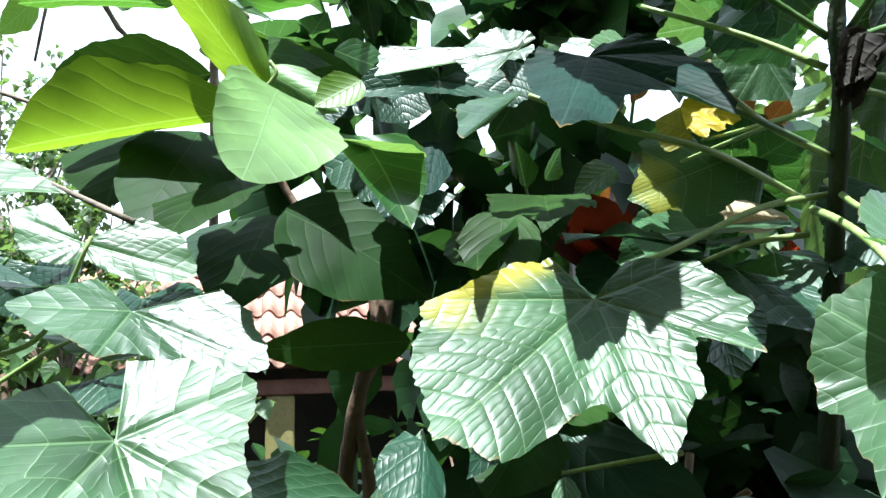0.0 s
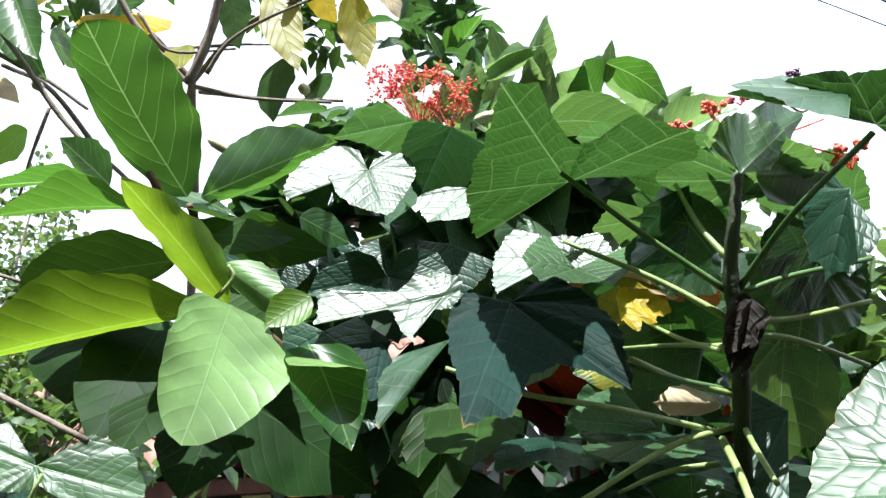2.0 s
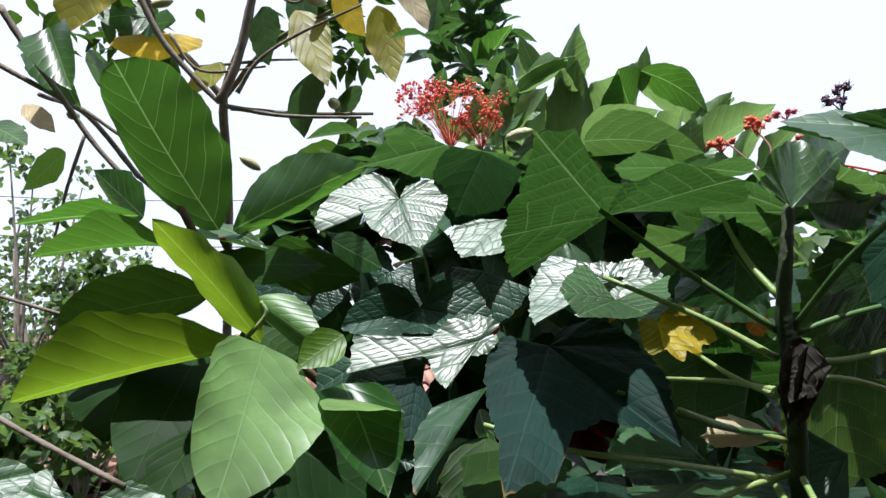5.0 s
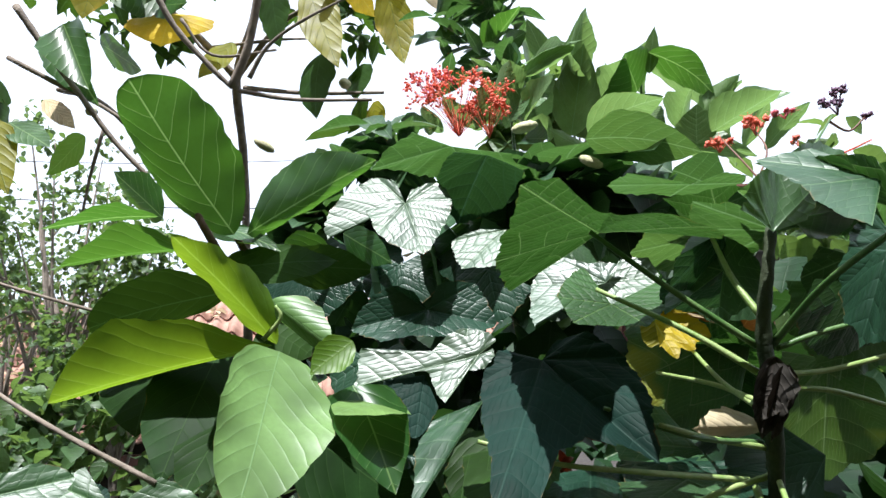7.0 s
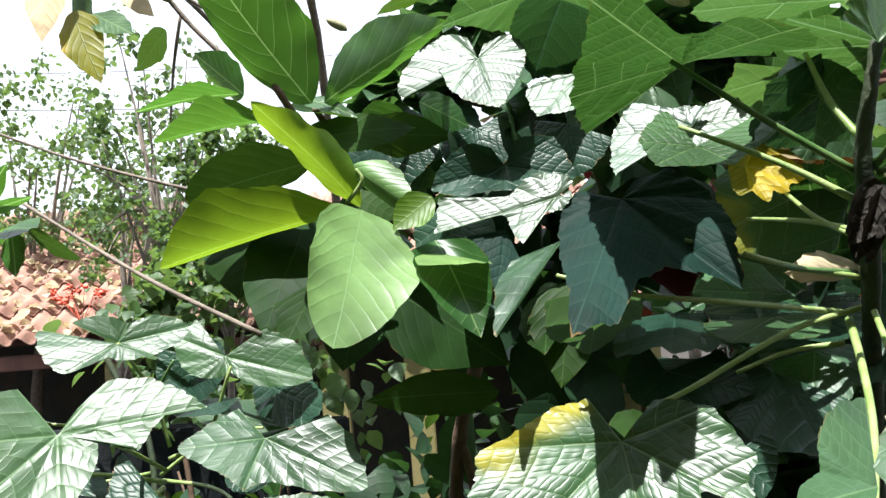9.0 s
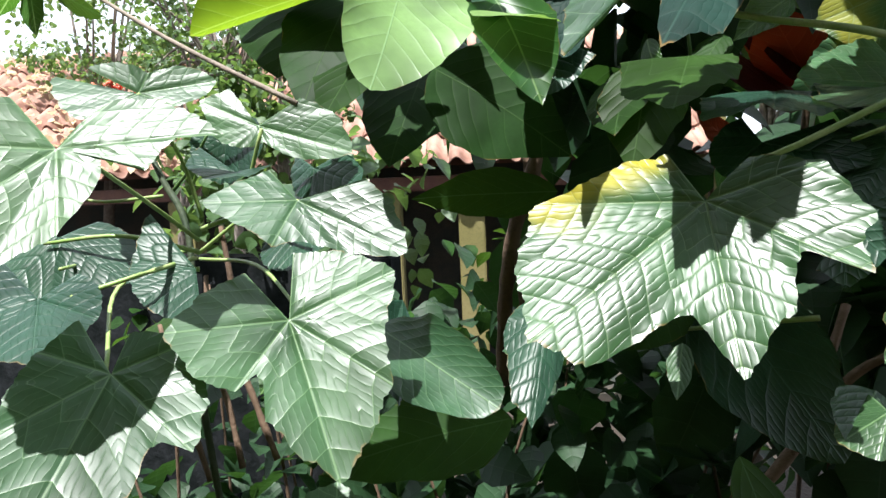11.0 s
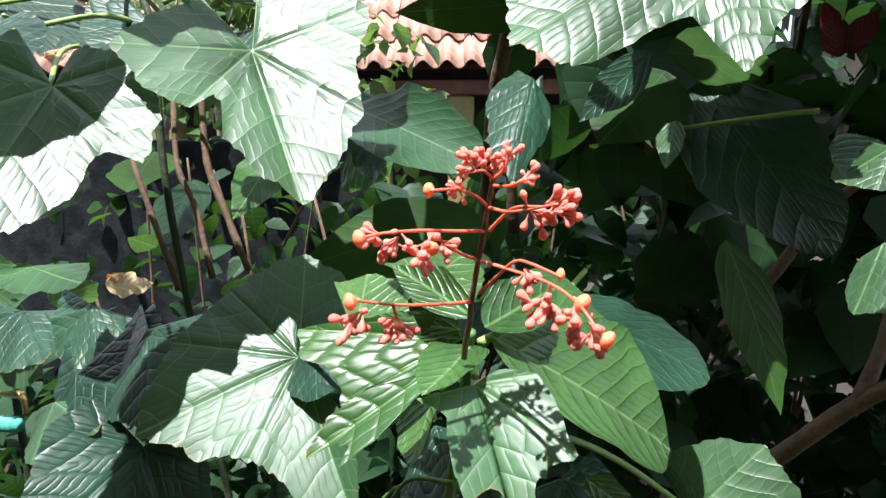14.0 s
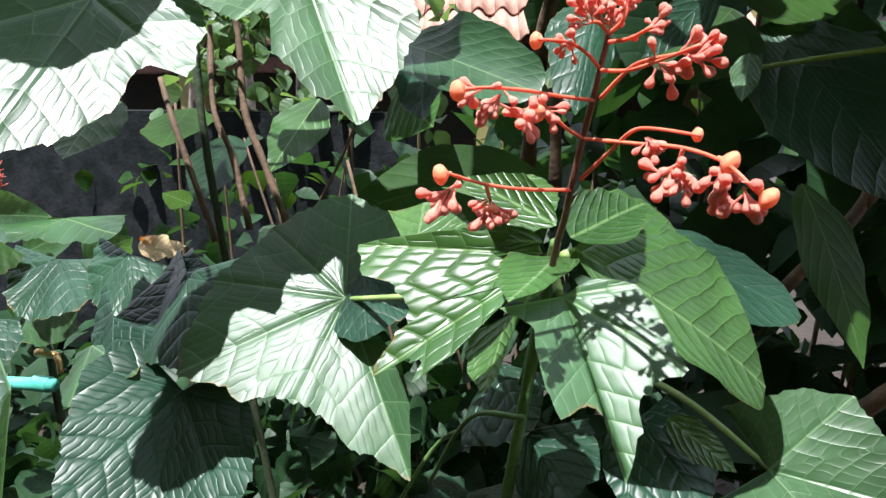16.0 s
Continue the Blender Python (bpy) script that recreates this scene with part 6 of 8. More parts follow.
# pagoda shrub with one very broad quilted leaf yellowing at its edge
big_plant = empty("pagoda_shrub", (0.3, 0.85, 0.0), "pagoda shrub with one very broad quilted leaf yellowing at its edge", "shrub", "pagoda shrubs")
palm(big_plant, (0.138, 0.624, 1.967), [(0.106, 0.651, 2.010), (0.034, 0.621, 1.985), (-0.017, 0.601, 1.967), (-0.030, 0.550, 1.902), (-0.014, 0.516, 1.853), (0.035, 0.510, 1.835), (0.109, 0.548, 1.871), (0.157, 0.508, 1.834), (0.198, 0.541, 1.881), (0.211, 0.575, 1.925), (0.257, 0.554, 1.910), (0.268, 0.588, 1.953), (0.234, 0.632, 1.997), (0.179, 0.650, 2.007)], dips=(0.05, 0.06, 0.03, 0.05, 0.05, 0.05, 0.14, 0.08, 0.06, 0.06, 0.10, 0.05, 0.04, 0.05), mat="quilt_spotted", quilt=0.009, ribs=12, wave=0.014)
palm(big_plant, (0.210, 0.781, 2.020), [(0.194, 0.817, 2.048), (0.166, 0.748, 1.985), (0.253, 0.728, 1.979), (0.310, 0.745, 1.992), (0.283, 0.797, 2.041)], mat="quilt_dark")
palm(big_plant, (0.253, 0.632, 1.946), [(0.294, 0.648, 1.967), (0.284, 0.618, 1.913), (0.249, 0.603, 1.889), (0.225, 0.600, 1.905)], mat="quilt_dark")
palm(big_plant, (-0.030, 0.844, 1.843), [(-0.052, 0.860, 1.815), (-0.096, 0.810, 1.762), (-0.047, 0.772, 1.743), (-0.015, 0.785, 1.783)], mat="quilt")
palm(big_plant, (-0.026, 0.742, 1.837), [(-0.045, 0.759, 1.845), (-0.067, 0.698, 1.791), (-0.054, 0.651, 1.750), (-0.031, 0.633, 1.732), (-0.012, 0.688, 1.764), (-0.008, 0.742, 1.808)], mat="quilt_dark", quilt=0.02)

# pagoda shrub with sunlit quilted heart-shaped leaves on thin brown stems
left_plant = empty("pagoda_shrub", (-0.45, 0.85, 0.0), "pagoda shrub with sunlit quilted heart-shaped leaves on thin brown stems", "shrub", "pagoda shrubs")
palm(left_plant, (-0.260, 0.551, 1.862), [(-0.274, 0.594, 1.924), (-0.224, 0.610, 1.923), (-0.167, 0.613, 1.902), (-0.165, 0.572, 1.847), (-0.149, 0.543, 1.803), (-0.160, 0.506, 1.759), (-0.177, 0.477, 1.729), (-0.214, 0.472, 1.755), (-0.248, 0.477, 1.787), (-0.266, 0.497, 1.820), (-0.278, 0.475, 1.811), (-0.308, 0.462, 1.825), (-0.347, 0.471, 1.865), (-0.334, 0.521, 1.896), (-0.310, 0.557, 1.908)], dips=(0.04, 0.04, 0.05, 0.03, 0.04, 0.04, 0.06, 0.04, 0.10, 0.10, 0.04, 0.05, 0.05, 0.04), mat="quilt_fresh", quilt=0.008, ribs=8, wave=0.006)
palm(left_plant, (-0.309, 0.675, 1.977), [(-0.268, 0.689, 1.987), (-0.231, 0.702, 1.998), (-0.196, 0.691, 1.973), (-0.167, 0.656, 1.914), (-0.230, 0.646, 1.914), (-0.279, 0.634, 1.930), (-0.310, 0.611, 1.929), (-0.356, 0.614, 1.955), (-0.399, 0.616, 1.979), (-0.379, 0.657, 1.999), (-0.354, 0.693, 2.014)], dips=(0.04, 0.05, 0.05, 0.05, 0.05, 0.08, 0.08, 0.05, 0.05, 0.05), mat="quilt", ribs=9, wave=0.008, quilt=0.009)
palm(left_plant, (-0.400, 0.427, 2.038), [(-0.395, 0.449, 2.059), (-0.382, 0.478, 2.083), (-0.341, 0.497, 2.079), (-0.283, 0.497, 2.046), (-0.317, 0.476, 2.044), (-0.325, 0.445, 2.015), (-0.361, 0.446, 2.036), (-0.374, 0.442, 2.039), (-0.356, 0.412, 1.996), (-0.362, 0.381, 1.967), (-0.392, 0.345, 1.945), (-0.436, 0.318, 1.968), (-0.478, 0.344, 2.045), (-0.472, 0.388, 2.082), (-0.441, 0.425, 2.085)], dips=(0.05, 0.05, 0.05, 0.05, 0.06, 0.08, 0.05, 0.05, 0.05, 0.05, 0.05, 0.05, 0.05, 0.05), mat="quilt_fresh", quilt=0.008, ribs=9, wave=0.008)
palm(left_plant, (-0.509, 0.663, 2.114), [(-0.617, 0.645, 2.141), (-0.550, 0.608, 2.082), (-0.510, 0.642, 2.096), (-0.456, 0.665, 2.095), (-0.431, 0.713, 2.127), (-0.503, 0.677, 2.139), (-0.563, 0.645, 2.144)], dips=(0.05,0.1,0.1,0.03,0.05,0.05), mat="quilt", quilt=0.014)
palm(left_plant, (-0.432, 0.804, 2.077), [(-0.483, 0.820, 2.133), (-0.521, 0.799, 2.116), (-0.507, 0.791, 2.092), (-0.418, 0.795, 2.052), (-0.297, 0.819, 2.033), (-0.316, 0.832, 2.076), (-0.379, 0.832, 2.114)], dips=(0.05,0.05,0.1,0.12,0.06,0.04), mat="quilt_fresh", quilt=0.014)
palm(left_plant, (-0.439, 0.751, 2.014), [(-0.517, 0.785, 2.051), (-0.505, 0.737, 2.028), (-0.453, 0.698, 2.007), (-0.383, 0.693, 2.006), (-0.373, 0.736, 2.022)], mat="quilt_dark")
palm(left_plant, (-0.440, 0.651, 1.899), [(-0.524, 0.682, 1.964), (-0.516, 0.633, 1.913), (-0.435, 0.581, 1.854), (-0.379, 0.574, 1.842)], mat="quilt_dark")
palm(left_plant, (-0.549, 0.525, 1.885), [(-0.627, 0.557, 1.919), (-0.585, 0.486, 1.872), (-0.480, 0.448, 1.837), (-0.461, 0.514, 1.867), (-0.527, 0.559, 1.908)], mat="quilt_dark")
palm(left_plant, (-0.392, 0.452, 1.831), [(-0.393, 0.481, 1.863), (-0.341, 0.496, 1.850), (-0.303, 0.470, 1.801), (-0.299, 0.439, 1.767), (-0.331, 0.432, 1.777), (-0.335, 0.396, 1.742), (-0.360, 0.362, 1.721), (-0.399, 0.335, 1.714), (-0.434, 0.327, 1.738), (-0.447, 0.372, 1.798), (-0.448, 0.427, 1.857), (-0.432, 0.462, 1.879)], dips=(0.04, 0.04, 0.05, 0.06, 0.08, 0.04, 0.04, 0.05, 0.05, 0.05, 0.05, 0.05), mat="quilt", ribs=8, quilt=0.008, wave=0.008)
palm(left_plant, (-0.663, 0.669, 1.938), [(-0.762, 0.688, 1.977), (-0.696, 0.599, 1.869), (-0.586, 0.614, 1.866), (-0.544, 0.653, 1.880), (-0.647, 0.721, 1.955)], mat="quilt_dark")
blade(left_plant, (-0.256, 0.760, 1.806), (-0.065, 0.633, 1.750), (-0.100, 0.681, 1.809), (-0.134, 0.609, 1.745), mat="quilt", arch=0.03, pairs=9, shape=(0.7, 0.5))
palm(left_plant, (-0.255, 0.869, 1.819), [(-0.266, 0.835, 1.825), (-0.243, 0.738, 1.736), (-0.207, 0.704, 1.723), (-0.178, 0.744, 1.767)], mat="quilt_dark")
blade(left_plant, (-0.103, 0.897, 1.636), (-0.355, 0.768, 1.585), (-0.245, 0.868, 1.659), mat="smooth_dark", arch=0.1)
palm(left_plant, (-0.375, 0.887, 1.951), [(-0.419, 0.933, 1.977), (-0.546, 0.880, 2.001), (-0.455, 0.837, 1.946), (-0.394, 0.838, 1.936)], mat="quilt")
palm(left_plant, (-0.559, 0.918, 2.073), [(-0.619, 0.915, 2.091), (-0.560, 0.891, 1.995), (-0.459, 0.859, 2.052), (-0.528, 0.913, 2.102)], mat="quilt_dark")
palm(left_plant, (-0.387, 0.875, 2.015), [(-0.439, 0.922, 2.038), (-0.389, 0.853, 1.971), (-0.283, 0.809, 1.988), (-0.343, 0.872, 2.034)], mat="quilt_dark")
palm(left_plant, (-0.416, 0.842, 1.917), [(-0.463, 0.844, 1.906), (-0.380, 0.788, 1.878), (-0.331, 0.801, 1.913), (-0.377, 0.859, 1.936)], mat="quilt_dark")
blade(left_plant, (-1.119, 0.950, 1.441), (-0.927, 0.923, 1.514), (-1.029, 0.946, 1.524), mat="quilt_fresh", fold=0.1)
blade(left_plant, (-1.002, 0.983, 1.429), (-0.843, 0.944, 1.493), (-0.888, 0.934, 1.514), mat="quilt_fresh", fold=0.1)
blade(left_plant, (-1.092, 0.875, 1.535), (-0.899, 0.832, 1.549), (-1.010, 0.861, 1.586), mat="quilt_fresh", fold=0.1)
blade(left_plant, (-1.152, 0.945, 1.462), (-1.124, 0.840, 1.447), (-1.090, 0.868, 1.506), mat="quilt_fresh", fold=0.1)
blade(left_plant, (-1.094, 0.943, 1.387), (-0.923, 0.874, 1.333), (-0.920, 0.901, 1.426), mat="quilt", fold=0.1)
blade(left_plant, (-1.127, 0.938, 1.409), (-1.002, 0.856, 1.358), (-1.052, 0.848, 1.388), mat="quilt_dark", fold=0.1)
blade(left_plant, (-0.893, 1.197, 1.709), (-0.871, 1.076, 1.639), (-0.799, 1.101, 1.651), mat="smooth_dark")
blade(left_plant, (-0.747, 1.121, 1.662), (-0.766, 1.027, 1.543), (-0.843, 1.061, 1.554), mat="shade_leaf")
blade(left_plant, (-0.809, 1.065, 1.534), (-0.828, 1.013, 1.563), (-0.799, 1.026, 1.573), mat="quilt_fresh")
blade(left_plant, (-0.537, 1.097, 1.732), (-0.585, 0.993, 1.611), (-0.506, 1.032, 1.660), mat="smooth")
blade(left_plant, (-0.542, 0.612, 1.748), (-0.542, 0.540, 1.687), (-0.493, 0.589, 1.726), mat="quilt_fresh")
blade(left_plant, (-0.328, 0.949, 1.750), (-0.259, 0.902, 1.699), (-0.241, 0.925, 1.761), mat="smooth")
blade(left_plant, (-1.269, 1.413, 1.328), (-1.114, 1.413, 1.346), (-1.172, 1.403, 1.376), mat="dry", wave=0.06)
blade(left_plant, (-1.256, 1.408, 1.353), (-1.202, 1.406, 1.363), (-1.220, 1.397, 1.371), mat="orange", wave=0.06)
palm(left_plant, (-0.884, 0.845, 1.547), [(-0.985, 0.807, 1.540), (-0.895, 0.761, 1.532), (-0.801, 0.760, 1.528), (-0.749, 0.813, 1.532), (-0.788, 0.879, 1.548)], mat="smooth", wave=0.03)
palm(left_plant, (-0.847, 0.694, 1.546), [(-0.943, 0.713, 1.546), (-0.891, 0.649, 1.522), (-0.808, 0.644, 1.512), (-0.806, 0.701, 1.521)], mat="smooth_dark", wave=0.03)
palm(left_plant, (-0.767, 0.715, 1.519), [(-0.867, 0.736, 1.526), (-0.829, 0.686, 1.497), (-0.704, 0.634, 1.461), (-0.668, 0.649, 1.472), (-0.695, 0.740, 1.517)], mat="quilt_dark", wave=0.03)
palm(left_plant, (-0.670, 0.527, 1.507), [(-0.748, 0.552, 1.499), (-0.699, 0.485, 1.472), (-0.606, 0.474, 1.473), (-0.633, 0.538, 1.500)], mat="quilt_dark", wave=0.03)
palm(left_plant, (-0.635, 0.712, 1.537), [(-0.713, 0.743, 1.550), (-0.682, 0.682, 1.492), (-0.574, 0.642, 1.482), (-0.581, 0.726, 1.519)], mat="quilt_dark", wave=0.03)
stem(left_plant, [(-0.400, 0.900, 0.000), (-0.510, 0.840, 0.992), (-0.560, 0.800, 1.654), (-0.595, 0.847, 1.914), (-0.659, 0.880, 2.005), (-0.718, 0.901, 2.091)], 0.006, 0.005, name="main_stem", mat="stem", knots=0.2)
stem(left_plant, [(-0.594, 0.844, 1.895), (-0.681, 0.761, 1.893), (-0.575, 0.583, 1.908)], 0.003, 0.0023, mat="petiole")
stem(left_plant, [(-0.572, 0.783, 1.880), (-0.540, 0.632, 1.877), (-0.408, 0.463, 1.829)], 0.003, 0.0023, mat="petiole")
stem(left_plant, [(-0.582, 0.847, 1.890), (-0.475, 0.843, 1.955), (-0.363, 0.776, 1.971)], 0.003, 0.0023, mat="petiole")
stem(left_plant, [(-0.578, 0.847, 1.882), (-0.423, 0.758, 1.886), (-0.296, 0.642, 1.848)], 0.003, 0.0023, mat="petiole")
stem(left_plant, [(-0.658, 0.874, 1.981), (-0.777, 0.855, 1.977), (-0.851, 0.839, 2.012)], 0.003, 0.0023, mat="petiole")
stem(left_plant, [(-0.643, 0.881, 1.988), (-0.599, 0.871, 2.024), (-0.558, 0.863, 2.072)], 0.003, 0.0023, mat="petiole_dark")
stem(left_plant, [(-0.472, 0.852, 1.561), (-0.512, 0.864, 1.649), (-0.544, 0.875, 1.723), (-0.561, 0.899, 1.828), (-0.587, 0.920, 1.926)], 0.0055, 0.0045, name="main_stem", mat="bark", knots=0.3)
stem(left_plant, [(-0.523, 0.833, 1.551), (-0.557, 0.853, 1.657), (-0.588, 0.862, 1.723), (-0.616, 0.909, 1.845)], 0.005, 0.004, name="main_stem", mat="bark", knots=0.3)
stem(left_plant, [(-0.570, 0.814, 1.534), (-0.616, 0.830, 1.640), (-0.647, 0.841, 1.713), (-0.683, 0.868, 1.769)], 0.005, 0.004, name="main_stem", mat="bark", knots=0.3)
stem(left_plant, [(-0.474, 0.964, 1.575), (-0.444, 0.993, 1.647), (-0.424, 1.018, 1.710)], 0.003, 0.0023, name="main_stem", mat="bark", knots=0.3)
stem(left_plant, [(-0.498, 0.740, 1.923), (-0.483, 0.640, 1.975), (-0.428, 0.477, 2.035)], 0.003, 0.0023, mat="petiole")
stem(left_plant, [(-0.503, 0.759, 1.953), (-0.512, 0.735, 2.037), (-0.509, 0.663, 2.113)], 0.003, 0.0023, mat="petiole")
stem(left_plant, [(-0.499, 0.740, 1.907), (-0.564, 0.674, 1.937), (-0.668, 0.650, 1.931)], 0.0035, 0.0025, mat="petiole")
stem(left_plant, [(-0.501, 0.740, 1.883), (-0.582, 0.691, 1.888), (-0.666, 0.673, 1.880)], 0.0035, 0.0025, mat="petiole")
stem(left_plant, [(-0.504, 0.739, 1.899), (-0.456, 0.596, 1.904), (-0.512, 0.533, 1.885)], 0.0035, 0.0025, mat="petiole")
stem(left_plant, [(-0.499, 0.750, 1.937), (-0.439, 0.753, 1.966), (-0.384, 0.733, 2.066)], 0.0035, 0.0025, mat="petiole")

# low pagoda shrub with a coral-red budding flower spike above bright leaves
front_plant = empty("pagoda_shrub", (-0.02, 0.42, 0.0), "low pagoda shrub with a coral-red budding flower spike above bright leaves", "shrub", "pagoda shrubs")
palm(front_plant, (-0.229, 0.546, 1.565), [(-0.192, 0.589, 1.588), (-0.216, 0.632, 1.631), (-0.262, 0.636, 1.650), (-0.323, 0.576, 1.621), (-0.353, 0.516, 1.581), (-0.349, 0.444, 1.518), (-0.287, 0.446, 1.499), (-0.240, 0.459, 1.496), (-0.184, 0.451, 1.468), (-0.132, 0.451, 1.451), (-0.141, 0.482, 1.496), (-0.177, 0.516, 1.536)], dips=(0.04, 0.05, 0.04, 0.04, 0.05, 0.08, 0.05, 0.08, 0.05, 0.05, 0.05), mat="quilt", ribs=8, cup=0.03, quilt=0.008, wave=0.008)
palm(front_plant, (-0.409, 0.523, 1.455), [(-0.470, 0.529, 1.503), (-0.489, 0.484, 1.489), (-0.473, 0.429, 1.444), (-0.447, 0.387, 1.398), (-0.376, 0.410, 1.362), (-0.299, 0.431, 1.376), (-0.294, 0.467, 1.405), (-0.327, 0.520, 1.449), (-0.374, 0.553, 1.479)], dips=(0.05, 0.05, 0.05, 0.06, 0.06, 0.06, 0.06, 0.05), mat="quilt_dark", ribs=8, quilt=0.008, wave=0.008)
blade(front_plant, (0.003, 0.363, 1.674), (0.118, 0.428, 1.576), (0.094, 0.479, 1.632), (0.046, 0.363, 1.622), mat="quilt_bright", arch=0.04, pairs=10, shape=(0.75, 0.50), wave=0.008)
blade(front_plant, (0.002, 0.440, 1.676), (0.069, 0.467, 1.651), (0.035, 0.485, 1.681), mat="quilt_bright", arch=0.05)
blade(front_plant, (0.015, 0.522, 1.647), (0.152, 0.520, 1.594), (0.120, 0.560, 1.622), (0.087, 0.459, 1.609), mat="quilt_dark", arch=0.03, shape=(0.7, 0.6), pairs=9)
palm(front_plant, (0.003, 0.321, 1.660), [(-0.024, 0.297, 1.659), (-0.007, 0.297, 1.649), (0.003, 0.276, 1.630), (0.011, 0.267, 1.619), (0.031, 0.279, 1.617), (0.040, 0.260, 1.599), (0.046, 0.275, 1.615), (0.048, 0.287, 1.628), (0.064, 0.295, 1.638), (0.055, 0.306, 1.648), (0.037, 0.326, 1.667), (0.015, 0.327, 1.667)], dips=(0.08, 0.05, 0.04, 0.12, 0.06, 0.04, 0.10, 0.06, 0.05, 0.04, 0.04), mat="quilt_fresh", ribs=9, quilt=0.008, wave=0.006)
palm(front_plant, (-0.015, 0.367, 1.669), [(-0.021, 0.371, 1.680), (-0.052, 0.368, 1.679), (-0.082, 0.365, 1.676), (-0.128, 0.358, 1.668), (-0.118, 0.343, 1.654), (-0.093, 0.339, 1.648), (-0.083, 0.325, 1.634), (-0.043, 0.347, 1.653)], dips=(0.05, 0.05, 0.04, 0.06, 0.05, 0.06, 0.05), mat="quilt_bright", ribs=9, wave=0.010, quilt=0.008)
palm(front_plant, (-0.008, 0.343, 1.672), [(-0.028, 0.330, 1.660), (-0.061, 0.318, 1.651), (-0.080, 0.303, 1.637), (-0.088, 0.286, 1.619), (-0.069, 0.291, 1.627), (-0.063, 0.280, 1.622), (-0.045, 0.294, 1.635), (-0.032, 0.317, 1.651), (-0.015, 0.317, 1.655), (-0.005, 0.340, 1.671)], dips=(0.04, 0.04, 0.04, 0.10, 0.08, 0.05, 0.06, 0.12, 0.05), mat="quilt_bright", ribs=9, wave=0.006, quilt=0.008)
blade(front_plant, (-0.005, 0.349, 1.672), (-0.018, 0.289, 1.665), (-0.034, 0.311, 1.666), mat="quilt_bright", fold=0.1)
blade(front_plant, (-0.014, 0.359, 1.677), (-0.089, 0.387, 1.669), (-0.051, 0.380, 1.681), mat="quilt_bright")
blade(front_plant, (-0.006, 0.354, 1.688), (-0.071, 0.392, 1.707), (-0.033, 0.382, 1.707), mat="quilt_bright", fold=0.1)
blade(front_plant, (0.002, 0.354, 1.682), (0.038, 0.423, 1.690), (0.017, 0.419, 1.700), mat="quilt_bright", fold=0.1)
blade(front_plant, (-0.035, 0.371, 1.628), (-0.040, 0.329, 1.595), (-0.020, 0.343, 1.626), mat="quilt_bright", fold=0.15)
palm(front_plant, (-0.117, 0.430, 1.640), [(-0.159, 0.489, 1.662), (-0.132, 0.498, 1.670), (-0.077, 0.445, 1.655), (-0.068, 0.400, 1.638)], mat="quilt_bright")
palm(front_plant, (-0.057, 0.425, 1.685), [(-0.110, 0.475, 1.686), (-0.096, 0.490, 1.687), (-0.041, 0.476, 1.698), (-0.018, 0.414, 1.682), (-0.032, 0.394, 1.663)], mat="quilt_bright")
palm(front_plant, (0.150, 0.555, 1.446), [(0.150, 0.561, 1.457), (0.113, 0.584, 1.483), (0.141, 0.586, 1.496), (0.174, 0.586, 1.510), (0.210, 0.579, 1.510), (0.236, 0.558, 1.484), (0.242, 0.533, 1.443), (0.188, 0.488, 1.432), (0.146, 0.487, 1.431), (0.105, 0.511, 1.435)], dips=(0.06, 0.05, 0.05, 0.05, 0.05, 0.05, 0.05, 0.05, 0.05), mat="quilt", ribs=8, quilt=0.008, wave=0.008)
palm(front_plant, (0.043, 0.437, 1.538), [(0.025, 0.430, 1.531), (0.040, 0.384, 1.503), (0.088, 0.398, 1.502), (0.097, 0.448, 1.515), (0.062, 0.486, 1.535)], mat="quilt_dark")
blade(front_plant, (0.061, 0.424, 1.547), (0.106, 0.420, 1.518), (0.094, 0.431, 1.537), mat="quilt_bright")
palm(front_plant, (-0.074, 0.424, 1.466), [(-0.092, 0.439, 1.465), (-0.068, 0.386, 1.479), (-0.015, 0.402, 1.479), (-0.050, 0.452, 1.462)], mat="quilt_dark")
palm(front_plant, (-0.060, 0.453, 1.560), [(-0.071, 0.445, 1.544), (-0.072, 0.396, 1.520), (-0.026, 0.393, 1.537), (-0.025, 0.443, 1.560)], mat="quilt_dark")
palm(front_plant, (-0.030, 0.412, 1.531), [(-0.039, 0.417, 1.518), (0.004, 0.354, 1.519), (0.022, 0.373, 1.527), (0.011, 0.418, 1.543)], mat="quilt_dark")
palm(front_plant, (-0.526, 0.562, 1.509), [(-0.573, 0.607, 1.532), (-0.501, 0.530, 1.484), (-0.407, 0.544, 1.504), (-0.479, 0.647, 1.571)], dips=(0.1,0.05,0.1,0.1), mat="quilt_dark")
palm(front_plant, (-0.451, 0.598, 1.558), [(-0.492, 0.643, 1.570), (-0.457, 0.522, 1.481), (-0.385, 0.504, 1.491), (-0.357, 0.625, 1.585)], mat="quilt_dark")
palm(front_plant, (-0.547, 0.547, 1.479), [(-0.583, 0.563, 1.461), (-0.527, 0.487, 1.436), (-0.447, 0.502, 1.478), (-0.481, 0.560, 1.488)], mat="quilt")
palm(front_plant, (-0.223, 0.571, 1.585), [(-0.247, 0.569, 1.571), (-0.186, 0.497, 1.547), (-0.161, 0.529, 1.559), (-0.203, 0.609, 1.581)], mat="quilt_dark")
palm(front_plant, (-0.271, 0.237, 1.610), [(-0.312, 0.262, 1.631), (-0.267, 0.213, 1.600), (-0.244, 0.202, 1.571), (-0.264, 0.228, 1.611)], mat="quilt")
palm(front_plant, (-0.769, 0.627, 1.438), [(-0.846, 0.657, 1.435), (-0.740, 0.574, 1.408), (-0.706, 0.596, 1.449)], mat="quilt_bright")
